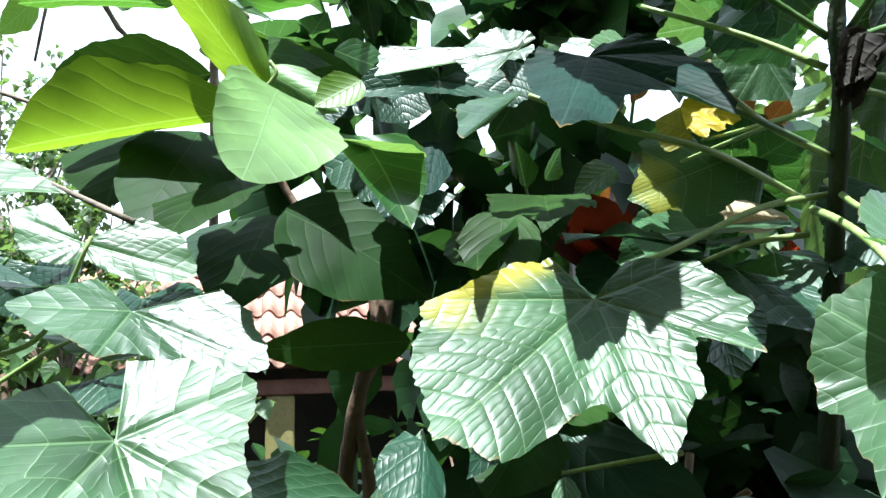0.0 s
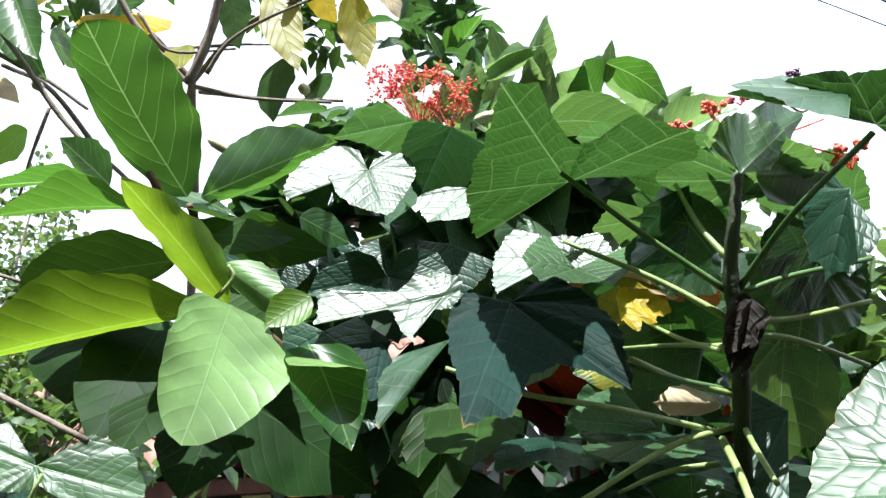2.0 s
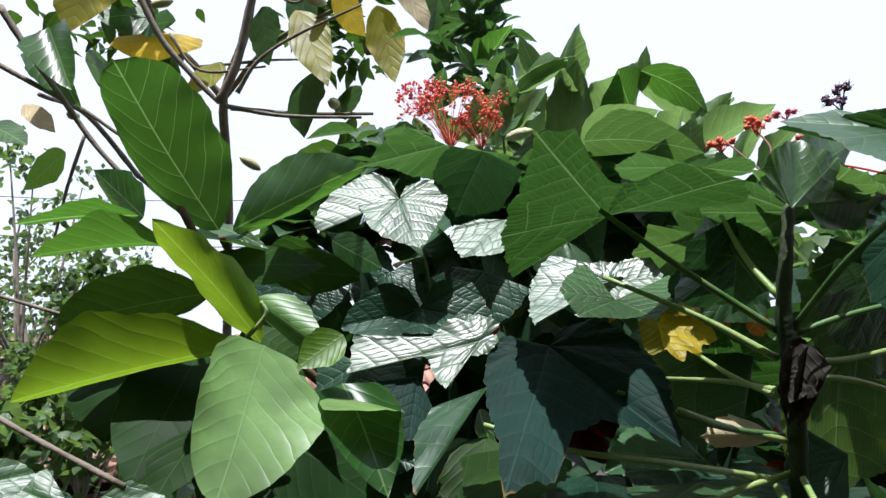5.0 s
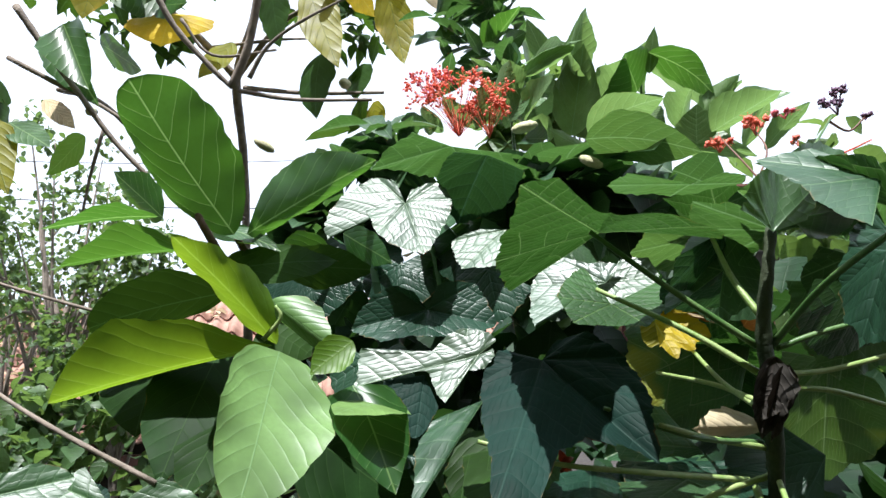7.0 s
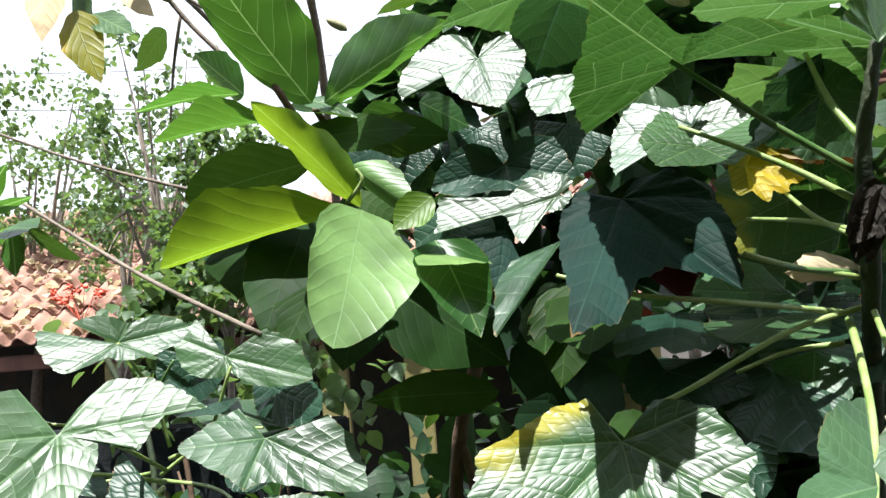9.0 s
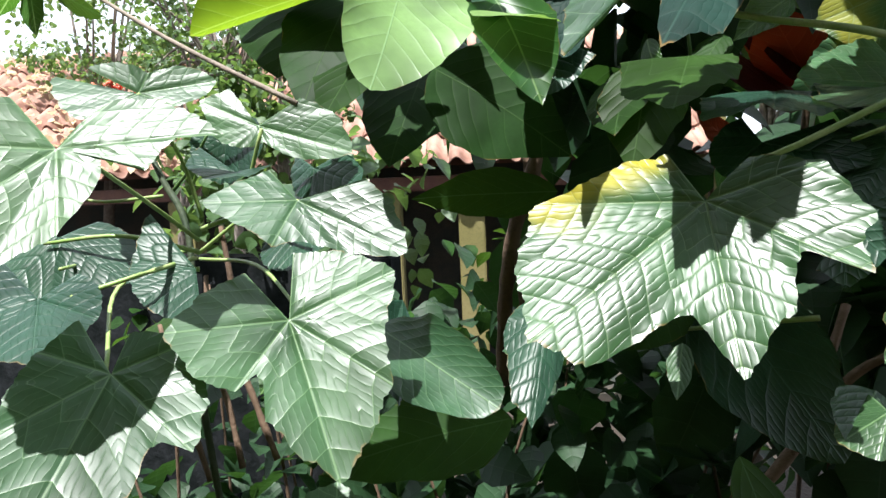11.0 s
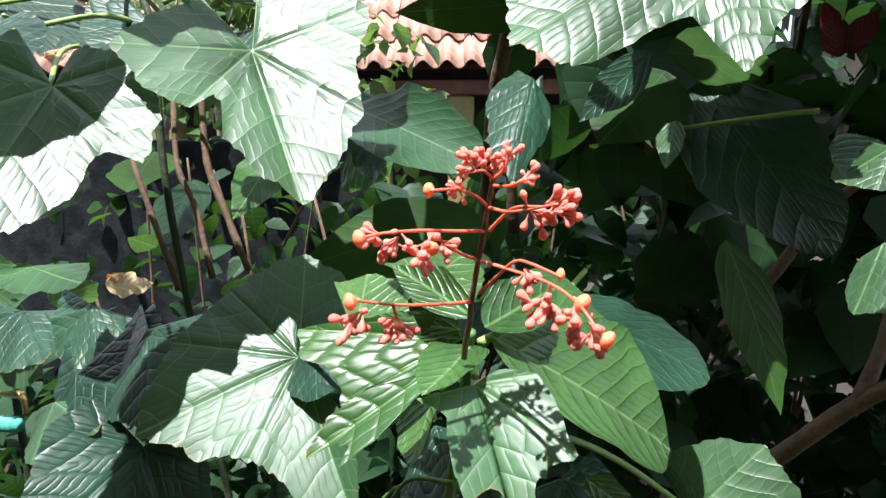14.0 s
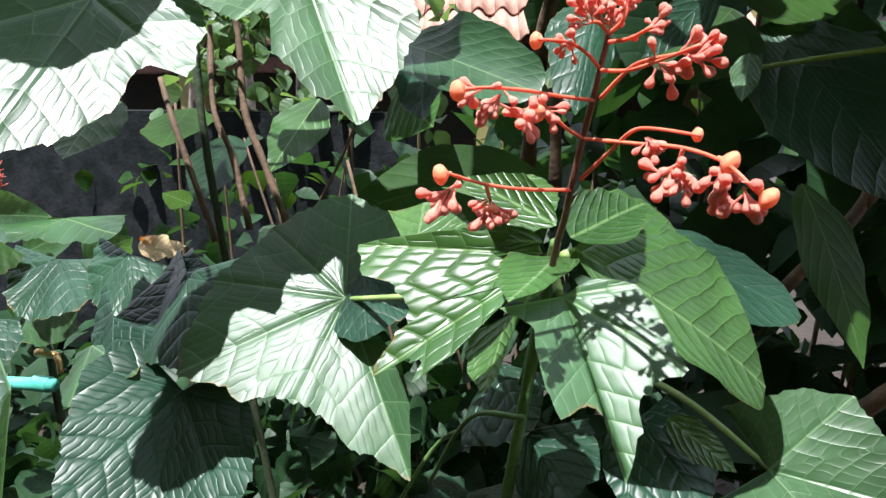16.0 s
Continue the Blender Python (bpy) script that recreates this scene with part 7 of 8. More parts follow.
stem(front_plant, [(-0.044, 0.385, 1.449), (-0.023, 0.387, 1.593), (-0.009, 0.356, 1.662), (-0.005, 0.347, 1.681)], 0.0042, 0.003, name="main_stem", mat="petiole_dark")
stem(front_plant, [(-0.019, 0.399, 1.634), (-0.050, 0.448, 1.527), (-0.125, 0.512, 1.450), (-0.166, 0.502, 1.380)], 0.0022, 0.0018, mat="petiole_dark")
stem(front_plant, [(-0.025, 0.377, 1.559), (-0.065, 0.393, 1.544), (-0.102, 0.417, 1.474)], 0.002, 0.0015, mat="petiole_dark")
stem(front_plant, [(-0.010, 0.366, 1.658), (-0.085, 0.418, 1.622), (-0.236, 0.559, 1.558)], 0.0035, 0.0025, mat="petiole")
stem(front_plant, [(-0.002, 0.360, 1.670), (0.025, 0.495, 1.652), (0.044, 0.632, 1.648)], 0.003, 0.0025, mat="petiole")
stem(front_plant, [(-0.010, 0.366, 1.658), (-0.006, 0.357, 1.657), (-0.002, 0.345, 1.653)], 0.003, 0.0025, mat="petiole")
stem(front_plant, [(-0.014, 0.393, 1.606), (0.070, 0.488, 1.535), (0.155, 0.575, 1.435)], 0.003, 0.0025, mat="petiole")

# dark glossy bush with bare grey branches in deep shade
shade_plant = empty("shade_bush", (0.45, 1.0, 0.0), "dark glossy bush with bare grey branches in deep shade", "bush")
blade(shade_plant, (0.165, 0.996, 1.831), (0.315, 0.835, 1.630), (0.299, 0.945, 1.780), (0.184, 0.853, 1.675), mat="quilt_dark", arch=0.04, pairs=8, shape=(0.6,0.7))
blade(shade_plant, (0.101, 0.902, 1.867), (0.019, 0.808, 1.785), (0.041, 0.850, 1.844), mat="quilt_dark")
blade(shade_plant, (0.121, 0.956, 1.847), (0.041, 0.847, 1.755), (0.136, 0.875, 1.770), mat="smooth_dark")
blade(shade_plant, (0.189, 0.775, 1.656), (0.241, 0.673, 1.497), (0.248, 0.736, 1.568), mat="smooth_dark", arch=0.03)
blade(shade_plant, (0.125, 1.017, 1.875), (0.273, 1.052, 1.859), (0.205, 1.100, 1.909), mat="smooth_dark")
blade(shade_plant, (0.127, 0.782, 1.788), (0.117, 0.714, 1.741), (0.137, 0.747, 1.766), mat="quilt")
blade(shade_plant, (0.297, 0.676, 1.775), (0.258, 0.613, 1.742), (0.298, 0.625, 1.741), mat="quilt")
palm(shade_plant, (0.293, 0.627, 1.772), [(0.288, 0.680, 1.774), (0.251, 0.619, 1.742), (0.275, 0.593, 1.740), (0.303, 0.626, 1.753)], mat="quilt_fresh")
palm(shade_plant, (0.291, 0.610, 1.694), [(0.276, 0.612, 1.678), (0.259, 0.558, 1.644), (0.282, 0.545, 1.651), (0.305, 0.600, 1.683)], mat="quilt")
stem(shade_plant, [(0.232, 0.899, 1.264), (0.307, 0.889, 1.351), (0.378, 0.886, 1.427), (0.442, 0.874, 1.478)], 0.014, 0.01, name="branch", mat="bark", knots=0.15)
stem(shade_plant, [(0.378, 0.886, 1.427), (0.403, 0.909, 1.491), (0.433, 0.959, 1.569)], 0.011, 0.008, name="branch", mat="bark", knots=0.15)
stem(shade_plant, [(0.226, 1.005, 1.472), (0.312, 1.037, 1.583), (0.347, 1.068, 1.671), (0.388, 1.126, 1.765)], 0.01, 0.007, name="branch", mat="bark", knots=0.15)
stem(shade_plant, [(0.319, 1.040, 1.591), (0.378, 1.047, 1.674), (0.432, 1.022, 1.725)], 0.008, 0.006, name="branch", mat="bark", knots=0.15)

# red and maroon leaved croton half hidden behind green leaves
croton_plant = empty("croton", (0.55, 1.85, 0.0), "red and maroon leaved croton half hidden behind green leaves", "shrub")
blade(croton_plant, (0.448, 1.733, 2.195), (0.281, 1.663, 2.305), (0.312, 1.628, 2.216), mat="maroon")
blade(croton_plant, (0.440, 1.735, 2.188), (0.329, 1.613, 2.298), (0.419, 1.569, 2.255), mat="red")
blade(croton_plant, (0.478, 1.734, 2.186), (0.528, 1.648, 2.366), (0.523, 1.620, 2.249), mat="red")
blade(croton_plant, (0.470, 1.734, 2.187), (0.472, 1.681, 2.463), (0.483, 1.658, 2.318), mat="maroon")
blade(croton_plant, (0.506, 1.831, 2.377), (0.356, 1.769, 2.463), (0.408, 1.719, 2.462), mat="orange")
blade(croton_plant, (0.501, 1.820, 2.458), (0.561, 1.809, 2.534), (0.559, 1.769, 2.455), mat="orange")
blade(croton_plant, (0.267, 1.939, 2.454), (0.150, 1.933, 2.491), (0.214, 1.879, 2.507), mat="maroon")
blade(croton_plant, (0.292, 1.939, 2.453), (0.364, 1.918, 2.558), (0.361, 1.881, 2.485), mat="maroon")
blade(croton_plant, (0.978, 1.739, 2.139), (0.894, 1.686, 2.155), (0.935, 1.695, 2.104), mat="red")
blade(croton_plant, (0.978, 1.739, 2.139), (0.966, 1.680, 2.181), (0.994, 1.687, 2.145), mat="red")
blade(croton_plant, (0.288, 1.544, 2.015), (0.191, 1.466, 2.101), (0.206, 1.475, 2.048), mat="red")
blade(croton_plant, (0.235, 1.535, 2.018), (0.291, 1.488, 2.057), (0.256, 1.487, 2.020), mat="red")
blade(croton_plant, (0.446, 1.551, 2.168), (0.321, 1.473, 2.211), (0.347, 1.435, 2.143), mat="maroon")
blade(croton_plant, (0.793, 1.515, 2.095), (0.757, 1.450, 2.157), (0.797, 1.460, 2.131), mat="red")
blade(croton_plant, (0.834, 1.451, 2.147), (0.730, 1.388, 2.162), (0.774, 1.385, 2.190), mat="red")
blade(croton_plant, (0.525, 1.778, 1.936), (0.496, 1.792, 2.022), (0.535, 1.792, 1.985), mat="maroon")
blade(croton_plant, (0.517, 1.661, 1.899), (0.585, 1.699, 1.989), (0.540, 1.684, 1.980), mat="maroon")
blade(croton_plant, (0.506, 1.656, 1.889), (0.483, 1.669, 1.983), (0.460, 1.653, 1.937), mat="maroon")
stem(croton_plant, [(0.444, 1.911, 1.540), (0.463, 1.734, 2.187), (0.476, 1.684, 2.448)], 0.01, 0.007, name="main_stem", mat="bark")
stem(croton_plant, [(0.272, 2.091, 1.674), (0.292, 1.939, 2.453), (0.314, 1.913, 2.585)], 0.008, 0.006, name="main_stem", mat="bark")
blade(croton_plant, (0.431, 1.553, 2.135), (0.310, 1.406, 2.290), (0.435, 1.421, 2.225), mat="red")
blade(croton_plant, (0.445, 1.553, 2.134), (0.463, 1.447, 2.312), (0.479, 1.425, 2.211), mat="maroon")
blade(croton_plant, (0.417, 1.562, 2.109), (0.182, 1.429, 2.220), (0.262, 1.403, 2.130), mat="maroon")
blade(croton_plant, (0.773, 1.460, 2.069), (0.801, 1.375, 2.173), (0.812, 1.393, 2.114), mat="red")
blade(croton_plant, (0.748, 1.471, 2.034), (0.639, 1.417, 2.048), (0.689, 1.406, 2.082), mat="red")

# coral-red budding flower spike

spike = stem(front_plant, [(-0.0022, 0.3179, 1.6763), (0.0000, 0.3119, 1.6860), (0.0013, 0.3087, 1.6910), (0.0052, 0.3002, 1.7037), (0.0085, 0.2901, 1.7180), (0.0132, 0.2854, 1.7407), (0.0173, 0.2788, 1.7570), (0.0197, 0.2767, 1.7688), (0.0225, 0.2746, 1.7814)], 0.0018, 0.0012, "rachis_low", "flower_spike", 0.1, "reddish brown flower stalk with coral buds")
stem(spike, [(0.0086, 0.2894, 1.7181), (-0.0081, 0.2729, 1.7204), (-0.0213, 0.2579, 1.7242), (-0.0315, 0.2414, 1.7303)], 0.0009, 0.00065, "rachis", "twig", 0.1, sides=6)
stem(spike, [(0.0132, 0.2850, 1.7407), (0.0361, 0.2663, 1.7407), (0.0518, 0.2500, 1.7411), (0.0646, 0.2341, 1.7379), (0.0740, 0.2227, 1.7300)], 0.0009, 0.00065, "rachis", "twig", 0.1, sides=6)
stem(spike, [(0.0132, 0.2850, 1.7407), (0.0069, 0.2754, 1.7460), (0.0008, 0.2630, 1.7543), (-0.0028, 0.2581, 1.7555)], 0.0009, 0.00065, "rachis", "twig", 0.1, sides=6)
stem(spike, [(0.0174, 0.2783, 1.7564), (0.0056, 0.2657, 1.7584), (-0.0051, 0.2526, 1.7608), (-0.0166, 0.2379, 1.7621), (-0.0236, 0.2294, 1.7614)], 0.0009, 0.00065, "rachis", "twig", 0.1, sides=6)
stem(spike, [(0.0195, 0.2765, 1.7686), (0.0151, 0.2700, 1.7741), (0.0088, 0.2612, 1.7780), (-0.0001, 0.2509, 1.7787)], 0.0009, 0.00065, "rachis", "twig", 0.1, sides=6)
stem(spike, [(0.0201, 0.2761, 1.7679), (0.0303, 0.2682, 1.7677), (0.0402, 0.2597, 1.7704), (0.0543, 0.2458, 1.7754)], 0.0009, 0.00065, "rachis", "twig", 0.1, sides=6)
stem(spike, [(0.0202, 0.2761, 1.7571), (0.0272, 0.2707, 1.7646), (0.0343, 0.2650, 1.7703), (0.0476, 0.2528, 1.7730)], 0.0009, 0.00065, "rachis", "twig", 0.1, sides=6)
stem(spike, [(0.0127, 0.2885, 1.7230), (0.0250, 0.2770, 1.7365), (0.0337, 0.2676, 1.7454), (0.0419, 0.2596, 1.7469), (0.0567, 0.2435, 1.7460)], 0.0009, 0.00065, "rachis", "twig", 0.1, sides=6)
stem(spike, [(0.0225, 0.2742, 1.7814), (0.0188, 0.2707, 1.7853), (0.0160, 0.2676, 1.7852)], 0.0009, 0.00065, "rachis", "twig", 0.1, sides=6)
stem(spike, [(0.0225, 0.2742, 1.7814), (0.0270, 0.2720, 1.7852), (0.0297, 0.2724, 1.7907)], 0.0009, 0.00065, "rachis", "twig", 0.1, sides=6)
stem(spike, [(0.0226, 0.2741, 1.7783), (0.0306, 0.2680, 1.7792), (0.0385, 0.2615, 1.7826)], 0.0009, 0.00065, "rachis", "twig", 0.1, sides=6)
stem(spike, [(0.0518, 0.2500, 1.7411), (0.0504, 0.2527, 1.7352), (0.0470, 0.2576, 1.7303)], 0.0009, 0.00065, "rachis", "twig", 0.1, sides=6)
stem(spike, [(-0.0213, 0.2579, 1.7242), (-0.0200, 0.2588, 1.7187), (-0.0193, 0.2594, 1.7163)], 0.0009, 0.00065, "rachis", "twig", 0.1, sides=6)
bud(spike, (-0.0307, 0.2423, 1.7306), (-0.0029, -0.0019, -0.0004), 0.0075, 1.0, BALL, "round_bud")
bud(spike, (0.0621, 0.2374, 1.7397), (0.0039, -0.0016, -0.0017), 0.0075, 1.0, BALL, "round_bud")
bud(spike, (0.0730, 0.2221, 1.7312), (0.0034, -0.0012, -0.0020), 0.0068, 1.0, BALL, "round_bud")
bud(spike, (-0.0193, 0.2595, 1.7174), (0.0002, -0.0022, -0.0048), 0.0068, 1.0, BALL, "round_bud")
bud(spike, (-0.0214, 0.2323, 1.7613), (-0.0044, -0.0036, -0.0002), 0.0069, 1.0, BALL, "round_bud")
bud(spike, (0.0532, 0.2476, 1.7461), (0.0053, 0.0017, -0.0005), 0.0048, 1.0, BALL, "round_bud")
bud(spike, (0.0017, 0.2530, 1.7784), (-0.0042, 0.0013, 0.0001), 0.0059, 1.0, BALL, "round_bud")
bud(spike, (-0.0028, 0.2581, 1.7555), (0.0017, -0.0052, -0.0048), 0.0077, 1.0, BALL, "round_bud")
bud_cluster(spike, (-0.0289, 0.2473, 1.7269), (-0.0106, -0.0111, -0.0109), 10, 0.0115, 0.0084, 1)
bud_cluster(spike, (-0.0200, 0.2588, 1.7187), (-0.0016, -0.0046, -0.0079), 7, 0.0061, 0.0077, 2)
bud_cluster(spike, (-0.0197, 0.2590, 1.7176), (0.0060, -0.0014, -0.0055), 4, 0.0046, 0.0069, 3)
bud_cluster(spike, (0.0494, 0.2538, 1.7360), (-0.0035, -0.0053, -0.0079), 9, 0.0077, 0.0077, 4)
bud_cluster(spike, (0.0512, 0.2517, 1.7363), (0.0024, -0.0040, -0.0105), 5, 0.0076, 0.0076, 5)
bud_cluster(spike, (0.0623, 0.2375, 1.7374), (0.0031, -0.0060, -0.0124), 10, 0.0092, 0.0084, 6)
bud_cluster(spike, (0.0687, 0.2283, 1.7334), (0.0035, -0.0027, -0.0069), 7, 0.0069, 0.0077, 7)
bud_cluster(spike, (-0.0038, 0.2577, 1.7545), (-0.0052, -0.0216, -0.0104), 8, 0.0105, 0.0087, 8)
bud_cluster(spike, (0.0008, 0.2630, 1.7543), (0.0066, -0.0095, -0.0049), 5, 0.0052, 0.0077, 9)
bud_cluster(spike, (-0.0118, 0.2442, 1.7615), (-0.0036, -0.0022, -0.0083), 8, 0.0063, 0.0081, 10)
bud_cluster(spike, (-0.0166, 0.2379, 1.7621), (-0.0066, 0.0004, -0.0020), 5, 0.0055, 0.0074, 11)
bud_cluster(spike, (0.0114, 0.2645, 1.7775), (-0.0071, 0.0024, 0.0007), 6, 0.0050, 0.0058, 12)
bud_cluster(spike, (0.0402, 0.2597, 1.7704), (0.0067, -0.0018, -0.0038), 9, 0.0078, 0.0078, 13)
bud_cluster(spike, (0.0458, 0.2545, 1.7731), (0.0099, 0.0020, 0.0017), 12, 0.0092, 0.0077, 14)
bud_cluster(spike, (0.0495, 0.2508, 1.7720), (0.0074, 0.0021, -0.0011), 8, 0.0061, 0.0068, 15)
bud_cluster(spike, (0.0380, 0.2638, 1.7441), (0.0054, -0.0054, -0.0062), 8, 0.0062, 0.0062, 16)
bud_cluster(spike, (0.0170, 0.2685, 1.7842), (-0.0019, -0.0007, 0.0028), 12, 0.0066, 0.0066, 17)
bud_cluster(spike, (0.0189, 0.2705, 1.7833), (-0.0005, 0.0018, 0.0065), 9, 0.0066, 0.0066, 18)
bud_cluster(spike, (0.0279, 0.2721, 1.7871), (0.0015, 0.0024, 0.0047), 9, 0.0064, 0.0064, 19)
bud_cluster(spike, (0.0336, 0.2656, 1.7810), (0.0063, 0.0000, 0.0022), 11, 0.0071, 0.0063, 20)
bud_cluster(spike, (0.0225, 0.2742, 1.7814), (0.0011, 0.0006, 0.0037), 8, 0.0049, 0.0057, 21)

# flower heads and fruit
blade(back_plant, (0.179, 1.551, 2.924), (0.147, 1.486, 3.033), (0.193, 1.495, 2.974), mat="top_leaf", fold=0.14, arch=0.03, pairs=8, shape=(0.8, 0.95), wave=0.02)
blade(back_plant, (0.134, 1.565, 2.917), (0.031, 1.517, 2.966), (0.098, 1.511, 2.954), mat="top_leaf", fold=0.14, arch=0.03, pairs=8, shape=(0.8, 0.95), wave=0.02)
blade(back_plant, (0.204, 1.566, 2.938), (0.274, 1.515, 3.007), (0.260, 1.523, 2.943), mat="top_leaf", fold=0.14, arch=0.03, pairs=8, shape=(0.8, 0.95), wave=0.02)
blade(back_plant, (0.073, 1.581, 2.928), (0.033, 1.525, 3.007), (0.078, 1.528, 2.967), mat="top_leaf", fold=0.14, arch=0.03, pairs=8, shape=(0.8, 0.95), wave=0.02)
blade(back_plant, (0.027, 1.562, 2.917), (-0.048, 1.520, 2.951), (0.003, 1.513, 2.942), mat="top_leaf", fold=0.14, arch=0.03, pairs=8, shape=(0.8, 0.95), wave=0.02)
blade(back_plant, (0.230, 1.567, 2.979), (0.319, 1.534, 2.990), (0.279, 1.536, 2.948), mat="top_leaf", fold=0.14, arch=0.03, pairs=8, shape=(0.8, 0.95), wave=0.02)
blade(back_plant, (0.117, 1.497, 2.893), (0.136, 1.438, 2.987), (0.151, 1.447, 2.924), mat="top_leaf", fold=0.14, arch=0.03, pairs=8, shape=(0.8, 0.95), wave=0.02)
blade(back_plant, (-0.010, 1.538, 2.901), (-0.022, 1.487, 2.967), (0.007, 1.489, 2.926), mat="top_leaf", fold=0.14, arch=0.03, pairs=8, shape=(0.8, 0.95), wave=0.02)
blade(back_plant, (0.240, 1.558, 3.016), (0.200, 1.503, 3.094), (0.243, 1.506, 3.052), mat="top_leaf", fold=0.14, arch=0.03, pairs=8, shape=(0.8, 0.95), wave=0.02)
blade(back_plant, (0.168, 1.534, 2.991), (0.217, 1.478, 3.074), (0.215, 1.487, 3.009), mat="top_leaf", fold=0.14, arch=0.03, pairs=8, shape=(0.8, 0.95), wave=0.02)
flower_head(back_plant, (0.070, 1.482, 2.974), (0.148, 0.118, 0.081), 414, "floret", 1)
flower_head(back_plant, (-0.010, 1.523, 3.044), (0.076, 0.061, 0.038), 108, "floret_pink", 2)
flower_head(back_plant, (0.148, 1.466, 2.930), (0.075, 0.060, 0.060), 216, "floret", 3)
flower_head(back_plant, (0.542, 1.007, 2.621), (0.028, 0.023, 0.012), 72, "floret", 4)
flower_head(back_plant, (0.604, 0.996, 2.649), (0.030, 0.024, 0.016), 81, "floret", 5)
flower_head(back_plant, (0.655, 0.988, 2.666), (0.018, 0.015, 0.010), 45, "floret_pink", 6)
flower_head(back_plant, (0.691, 0.891, 2.639), (0.026, 0.021, 0.020), 81, "floret_dark", 7)
flower_head(back_plant, (0.736, 0.898, 2.613), (0.011, 0.009, 0.007), 28, "floret_dark", 8)
flower_head(back_plant, (0.654, 0.957, 2.602), (0.012, 0.009, 0.010), 25, "floret", 9)
flower_head(back_plant, (0.694, 0.792, 2.464), (0.027, 0.022, 0.019), 81, "floret", 10)
flower_head(left_plant, (-1.096, 1.309, 2.205), (0.074, 0.059, 0.047), 108, "floret", 11)
flower_head(left_plant, (-0.716, 0.771, 2.113), (0.012, 0.009, 0.007), 28, "floret", 12)
flower_head(left_plant, (-0.635, 0.517, 1.659), (0.025, 0.020, 0.028), 108, "floret", 13)
fruit(tall_plant, (-0.989, 2.034, 3.797), 0.061, 14)
fruit(tall_plant, (-0.396, 1.986, 3.731), 0.068, 15)
fruit(tall_plant, (-0.351, 2.108, 3.371), 0.068, 16)
fruit(tall_plant, (-0.120, 1.838, 3.651), 0.038, 17)
fruit(tall_plant, (-0.632, 2.043, 3.121), 0.057, 18)
fruit(tall_plant, (-0.371, 2.056, 3.680), 0.041, 19)
fruit(tall_plant, (0.221, 1.258, 2.787), 0.043, 20)
fruit(tall_plant, (-1.109, 1.305, 3.018), 0.043, 21)
fruit(tall_plant, (-0.852, 1.364, 2.960), 0.038, 22)
fruit(tall_plant, (0.328, 1.090, 2.635), 0.035, 23)

# ---- foliage behind ----
def spread(seed, lo, hi, count):
    rng = np.random.default_rng(seed)
    return rng.uniform(0, 1, (count, 3)) * (np.array(hi) - np.array(lo)) + np.array(lo)


def clear_of(places, lo, hi):
    """Leaves out what would stand in a gap of the foliage."""
    return [q for q in places if not all(lo[i] < q[i] < hi[i] for i in range(3))]


undergrowth = empty("undergrowth", (0.2, 1.8, 0.0), "dense undergrowth of mixed leaves and thin stems, its green darkened for shade", "bush")
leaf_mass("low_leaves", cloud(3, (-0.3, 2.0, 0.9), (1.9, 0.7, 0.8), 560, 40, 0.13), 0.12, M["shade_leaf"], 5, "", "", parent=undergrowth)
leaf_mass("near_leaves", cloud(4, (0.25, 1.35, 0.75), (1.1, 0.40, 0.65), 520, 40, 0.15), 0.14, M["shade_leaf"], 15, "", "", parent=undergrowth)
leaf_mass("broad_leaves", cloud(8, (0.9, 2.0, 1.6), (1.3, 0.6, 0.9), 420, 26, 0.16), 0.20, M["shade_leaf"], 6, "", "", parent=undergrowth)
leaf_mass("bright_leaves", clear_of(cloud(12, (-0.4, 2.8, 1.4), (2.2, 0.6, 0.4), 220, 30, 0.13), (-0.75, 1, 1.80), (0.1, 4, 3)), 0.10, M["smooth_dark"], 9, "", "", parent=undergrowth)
# flat layer of leaves added to cast shade on what grows below
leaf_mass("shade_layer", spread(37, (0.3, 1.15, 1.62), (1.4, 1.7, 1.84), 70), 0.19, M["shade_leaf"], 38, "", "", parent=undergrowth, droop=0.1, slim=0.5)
# deep, ground and back leaves: dark filler added where only black shade shows
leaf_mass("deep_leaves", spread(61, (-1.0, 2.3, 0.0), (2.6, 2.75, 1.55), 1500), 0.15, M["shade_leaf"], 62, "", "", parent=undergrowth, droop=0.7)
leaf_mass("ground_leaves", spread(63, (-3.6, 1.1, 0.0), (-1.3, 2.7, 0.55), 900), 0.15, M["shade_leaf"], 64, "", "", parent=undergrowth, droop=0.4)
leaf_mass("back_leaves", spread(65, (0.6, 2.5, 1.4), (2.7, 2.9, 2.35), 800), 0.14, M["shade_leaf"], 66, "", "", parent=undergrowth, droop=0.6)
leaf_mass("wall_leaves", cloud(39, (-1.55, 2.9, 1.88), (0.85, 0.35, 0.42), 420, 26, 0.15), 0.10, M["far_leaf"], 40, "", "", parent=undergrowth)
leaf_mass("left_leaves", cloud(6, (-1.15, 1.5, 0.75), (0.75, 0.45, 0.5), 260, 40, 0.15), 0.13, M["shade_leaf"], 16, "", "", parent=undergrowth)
leaf_mass("far_leaves", cloud(44, (-1.95, 3.12, 2.27), (0.42, 0.30, 0.24), 620, 26, 0.16), 0.075, M["far_leaf"], 45, "", "", parent=undergrowth)
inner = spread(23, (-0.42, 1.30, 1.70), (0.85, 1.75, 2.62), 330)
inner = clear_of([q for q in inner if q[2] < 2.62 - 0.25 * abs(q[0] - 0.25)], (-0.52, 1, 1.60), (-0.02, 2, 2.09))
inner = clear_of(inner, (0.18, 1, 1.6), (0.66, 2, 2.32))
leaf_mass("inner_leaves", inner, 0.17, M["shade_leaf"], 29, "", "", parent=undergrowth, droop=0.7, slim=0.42)
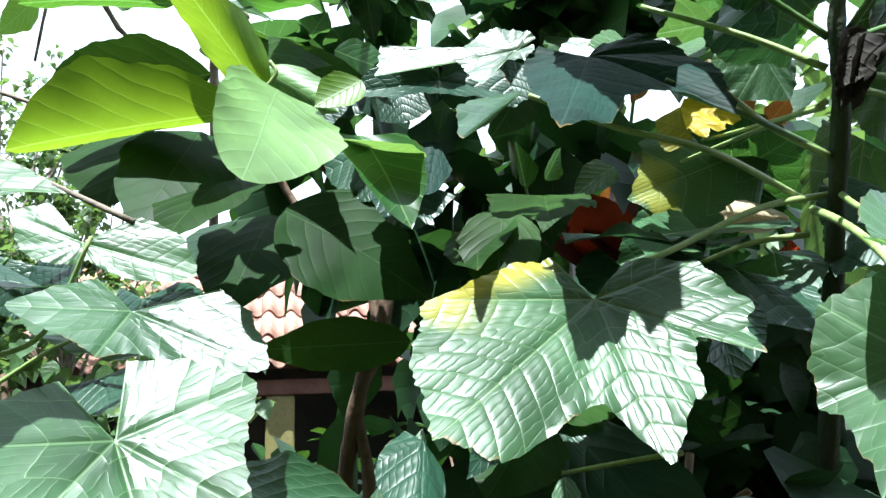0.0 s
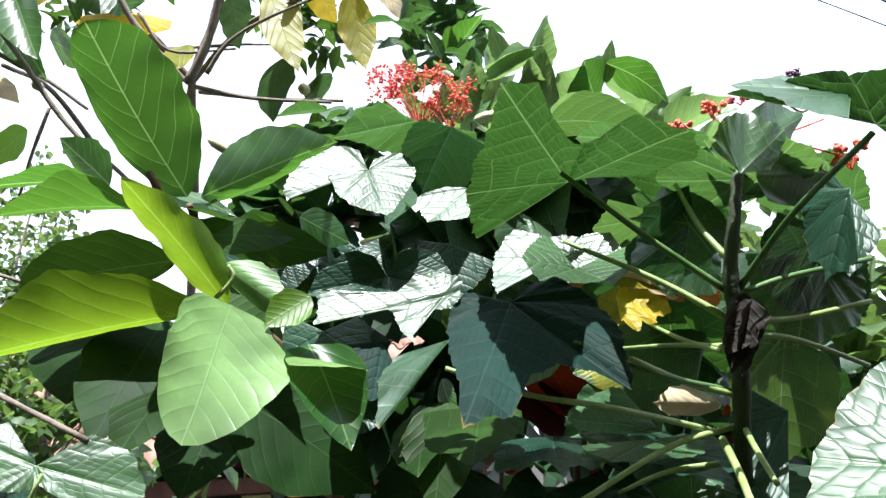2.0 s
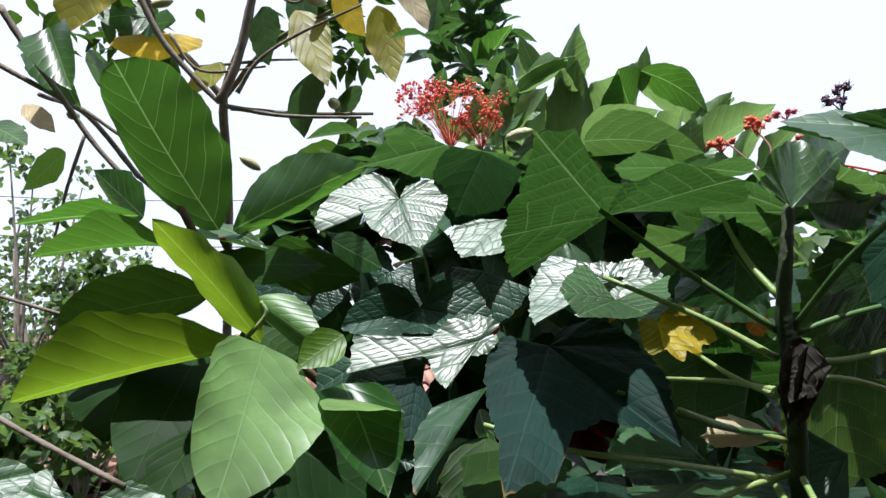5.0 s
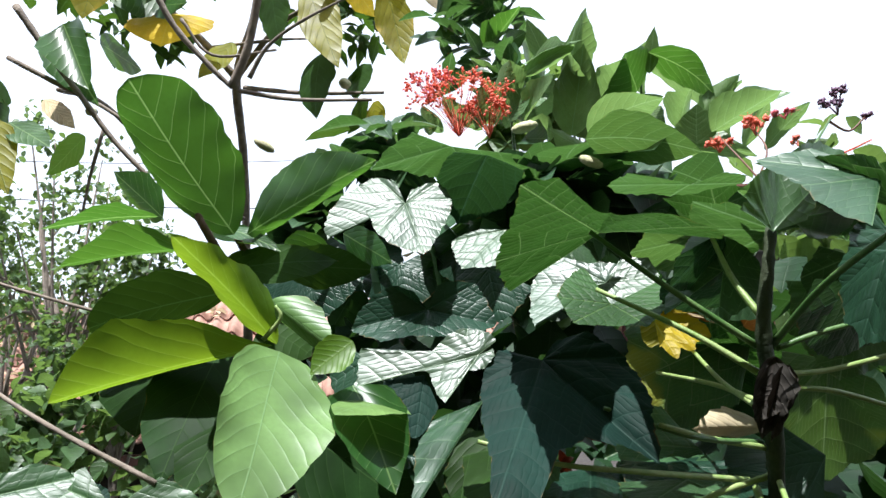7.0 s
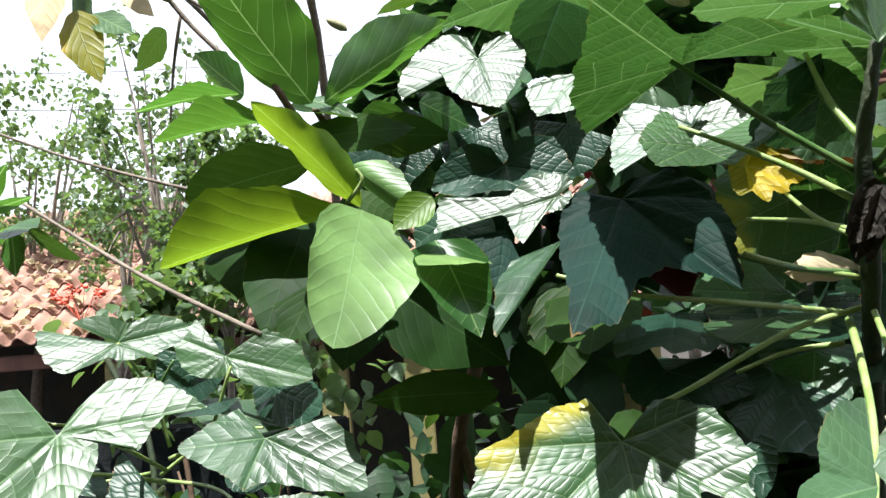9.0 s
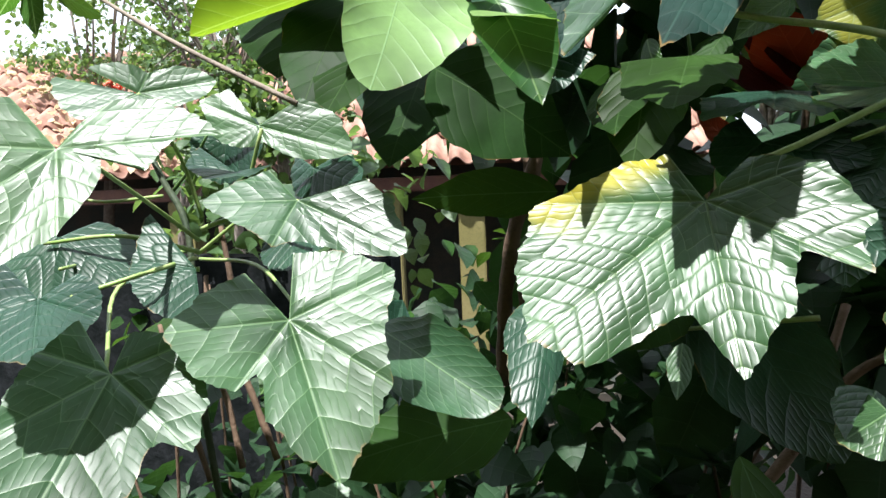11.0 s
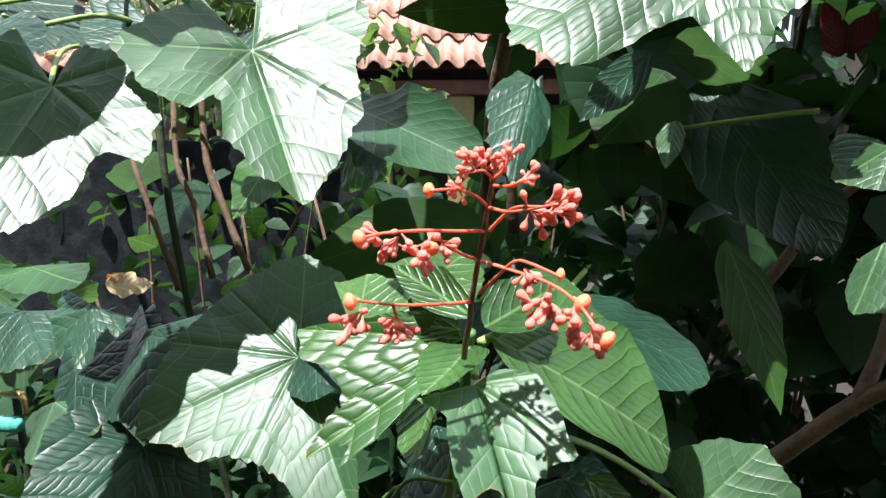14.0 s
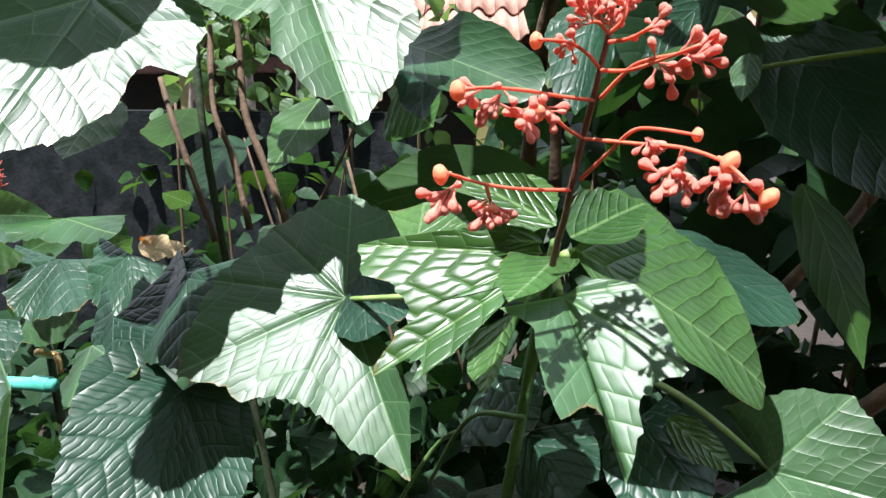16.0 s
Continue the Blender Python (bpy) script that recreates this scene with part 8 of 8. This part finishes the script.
rng_u = random.Random(17)
for i in range(26):
    x, y = rng_u.uniform(-1.5, 1.6), rng_u.uniform(1.4, 2.4)
    stem(undergrowth, [(x, y, 0.0), (x + rng_u.uniform(-0.1, 0.1), y, 0.7), (x + rng_u.uniform(-0.25, 0.25), y + rng_u.uniform(-0.1, 0.1), rng_u.uniform(1.1, 1.9))], 0.008, 0.004, "bark", "stem", 0.25, sides=6)

hedge = empty("hedge", (1.6, 3.0, 0.0), "tall green hedge of mixed leaves against the sky", "hedge")
leaf_mass("hedge_leaves", cloud(21, (2.0, 3.0, 2.35), (0.85, 0.45, 1.0), 1200, 46, 0.15), 0.15, M["far_leaf"], 22, "", "", parent=hedge)
for i in range(9):
    x = 0.7 + 0.25 * i
    stem(hedge, [(x, 3.0, 0.0), (x + 0.05, 3.05, 1.2), (x - 0.05, 2.95, 2.7)], 0.012, 0.005, "bark", "stem", 0.25, sides=6)

tree("small_leaved_tree", (-5.6, 6.0, 0.0), (-5.3, 5.9, 2.6), (-4.9, 5.8, 3.8), (1.3, 1.0, 1.2), 3000, 0.060, "far_leaf", "airy small-leaved tree with thin grey limbs", 41, 0.07, 60, 22)
tree("small_leaved_tree", (-3.6, 4.6, 0.0), (-3.4, 4.6, 2.3), (-3.2, 4.6, 2.95), (0.75, 0.6, 0.65), 1500, 0.048, "far_leaf", "airy small-leaved tree beside a tiled roof", 43, 0.05, 46, 18)
tree("small_leaved_tree", (-2.0, 3.6, 0.0), (-1.95, 3.6, 2.3), (-1.85, 3.5, 2.75), (0.45, 0.4, 0.6), 2100, 0.042, "far_leaf", "thin tree with sparse dark leaves against the sky", 47, 0.03, 34, 14)
tree("small_leaved_tree", (-2.61, 4.07, 0.0), (-2.66, 4.07, 2.9), (-2.71, 4.07, 3.42), (0.85, 0.5, 0.95), 1500, 0.050, "far_leaf", "airy small-leaved tree with bare twigs against the sky", 59, 0.045, 40, 26)
tree("garden_tree", (0.6, 3.4, 0.0), (0.65, 3.3, 2.8), (0.55, 3.2, 3.2), (0.55, 0.5, 0.9), 700, 0.13, "far_leaf", "slim garden tree with glossy pointed leaves", 53, 0.04, 18, 8)

# ---- small leaves at the tops of the shrubs ----
leaf_mass("top_leaves", cloud(75, (0.17, 1.72, 3.30), (0.16, 0.15, 0.20), 110, 10, 0.2), 0.11, M["quilt"], 76, "", "", parent=back_plant, droop=-0.4, slim=0.22)
leaf_mass("top_leaves", cloud(77, (-0.09, 1.38, 2.81), (0.16, 0.12, 0.08), 60, 8, 0.2), 0.11, M["quilt"], 78, "", "", parent=back_plant, droop=0.0, slim=0.26)
leaf_mass("small_leaves", cloud(81, (-1.25, 2.17, 3.86), (0.30, 0.2, 0.22), 110, 12, 0.22), 0.10, M["smooth_dark"], 82, "", "", parent=tall_plant, droop=0.3, slim=0.25)
leaf_mass("small_leaves", cloud(83, (-0.37, 2.24, 3.79), (0.25, 0.2, 0.22), 90, 10, 0.22), 0.10, M["smooth_dark"], 84, "", "", parent=tall_plant, droop=0.3, slim=0.25)

leaf_mass("mid_leaves", cloud(91, (0.17, 1.24, 2.58), (0.20, 0.10, 0.11), 60, 10, 0.2), 0.15, M["quilt"], 92, "", "", parent=right_plant, droop=0.3, slim=0.42)
leaf_mass("mid_leaves", cloud(93, (-0.23, 1.57, 2.68), (0.20, 0.10, 0.05), 46, 9, 0.2), 0.15, M["quilt"], 94, "", "", parent=right_plant, droop=0.2, slim=0.40)
leaf_mass("mid_leaves", cloud(95, (0.43, 1.23, 2.60), (0.12, 0.10, 0.08), 36, 8, 0.2), 0.14, M["quilt"], 96, "", "", parent=right_plant, droop=0.3, slim=0.42)

# ---- wires ----
for pts, r in (([(-28.0, 14.5, 11.2), (-11.8, 17.5, 9.6), (6.0, 20.5, 9.9)], 0.014), ([(-24.0, 17.0, 9.9), (-13.5, 18.5, 8.9), (-5.4, 18.9, 8.2), (9.0, 19.5, 8.4)], 0.018),
               ([(1.0, 4.5, 7.2), (3.30, 4.73, 6.17), (4.29, 4.88, 5.70), (7.5, 5.4, 4.3)], 0.010), ([(0.6, 4.6, 7.0), (2.54, 4.75, 6.18), (4.28, 4.95, 5.51), (7.5, 5.4, 4.35)], 0.006)):
    w = mesh_part("overhead_wire", *tube_mesh(pts, r, r, 5, 10), M["cable"], None)
    tagged(w, "thin dark overhead wire against the white sky", "wire", "overhead wires")

# ---- garden tap ----
tap = empty("garden_tap", (-1.39, 1.20, 0.0), "brass garden tap on a turquoise pipe among the leaves", "tap")
stem(tap, [(-1.39, 1.20, 0.0), (-1.39, 1.20, 0.6), (-1.39, 1.20, 1.13)], 0.010, 0.010, "stem", "standpipe")
stem(tap, [(-2.2, 1.05, 1.02), (-1.7, 1.12, 1.022), (-1.36, 1.175, 1.025)], 0.017, 0.017, "pipe", "pipe", 0.0, "turquoise plastic pipe", 12)
stem(tap, [(-1.42, 1.17, 1.025), (-1.375, 1.175, 1.025)], 0.021, 0.021, "pipe", "collar", 0.0, "", 12)
stem(tap, [(-1.42, 1.19, 1.10), (-1.35, 1.19, 1.10)], 0.011, 0.009, "brass", "valve_body", 0.0, "", 10)
stem(tap, [(-1.36, 1.19, 1.10), (-1.34, 1.18, 1.09), (-1.335, 1.175, 1.06)], 0.008, 0.007, "brass", "spout", 0.0, "", 10)
stem(tap, [(-1.39, 1.19, 1.10), (-1.39, 1.19, 1.135)], 0.005, 0.005, "brass", "spindle", 0.0, "", 8)
stem(tap, [(-1.425, 1.19, 1.137), (-1.355, 1.19, 1.137)], 0.005, 0.005, "brass", "handle", 0.0, "", 8)
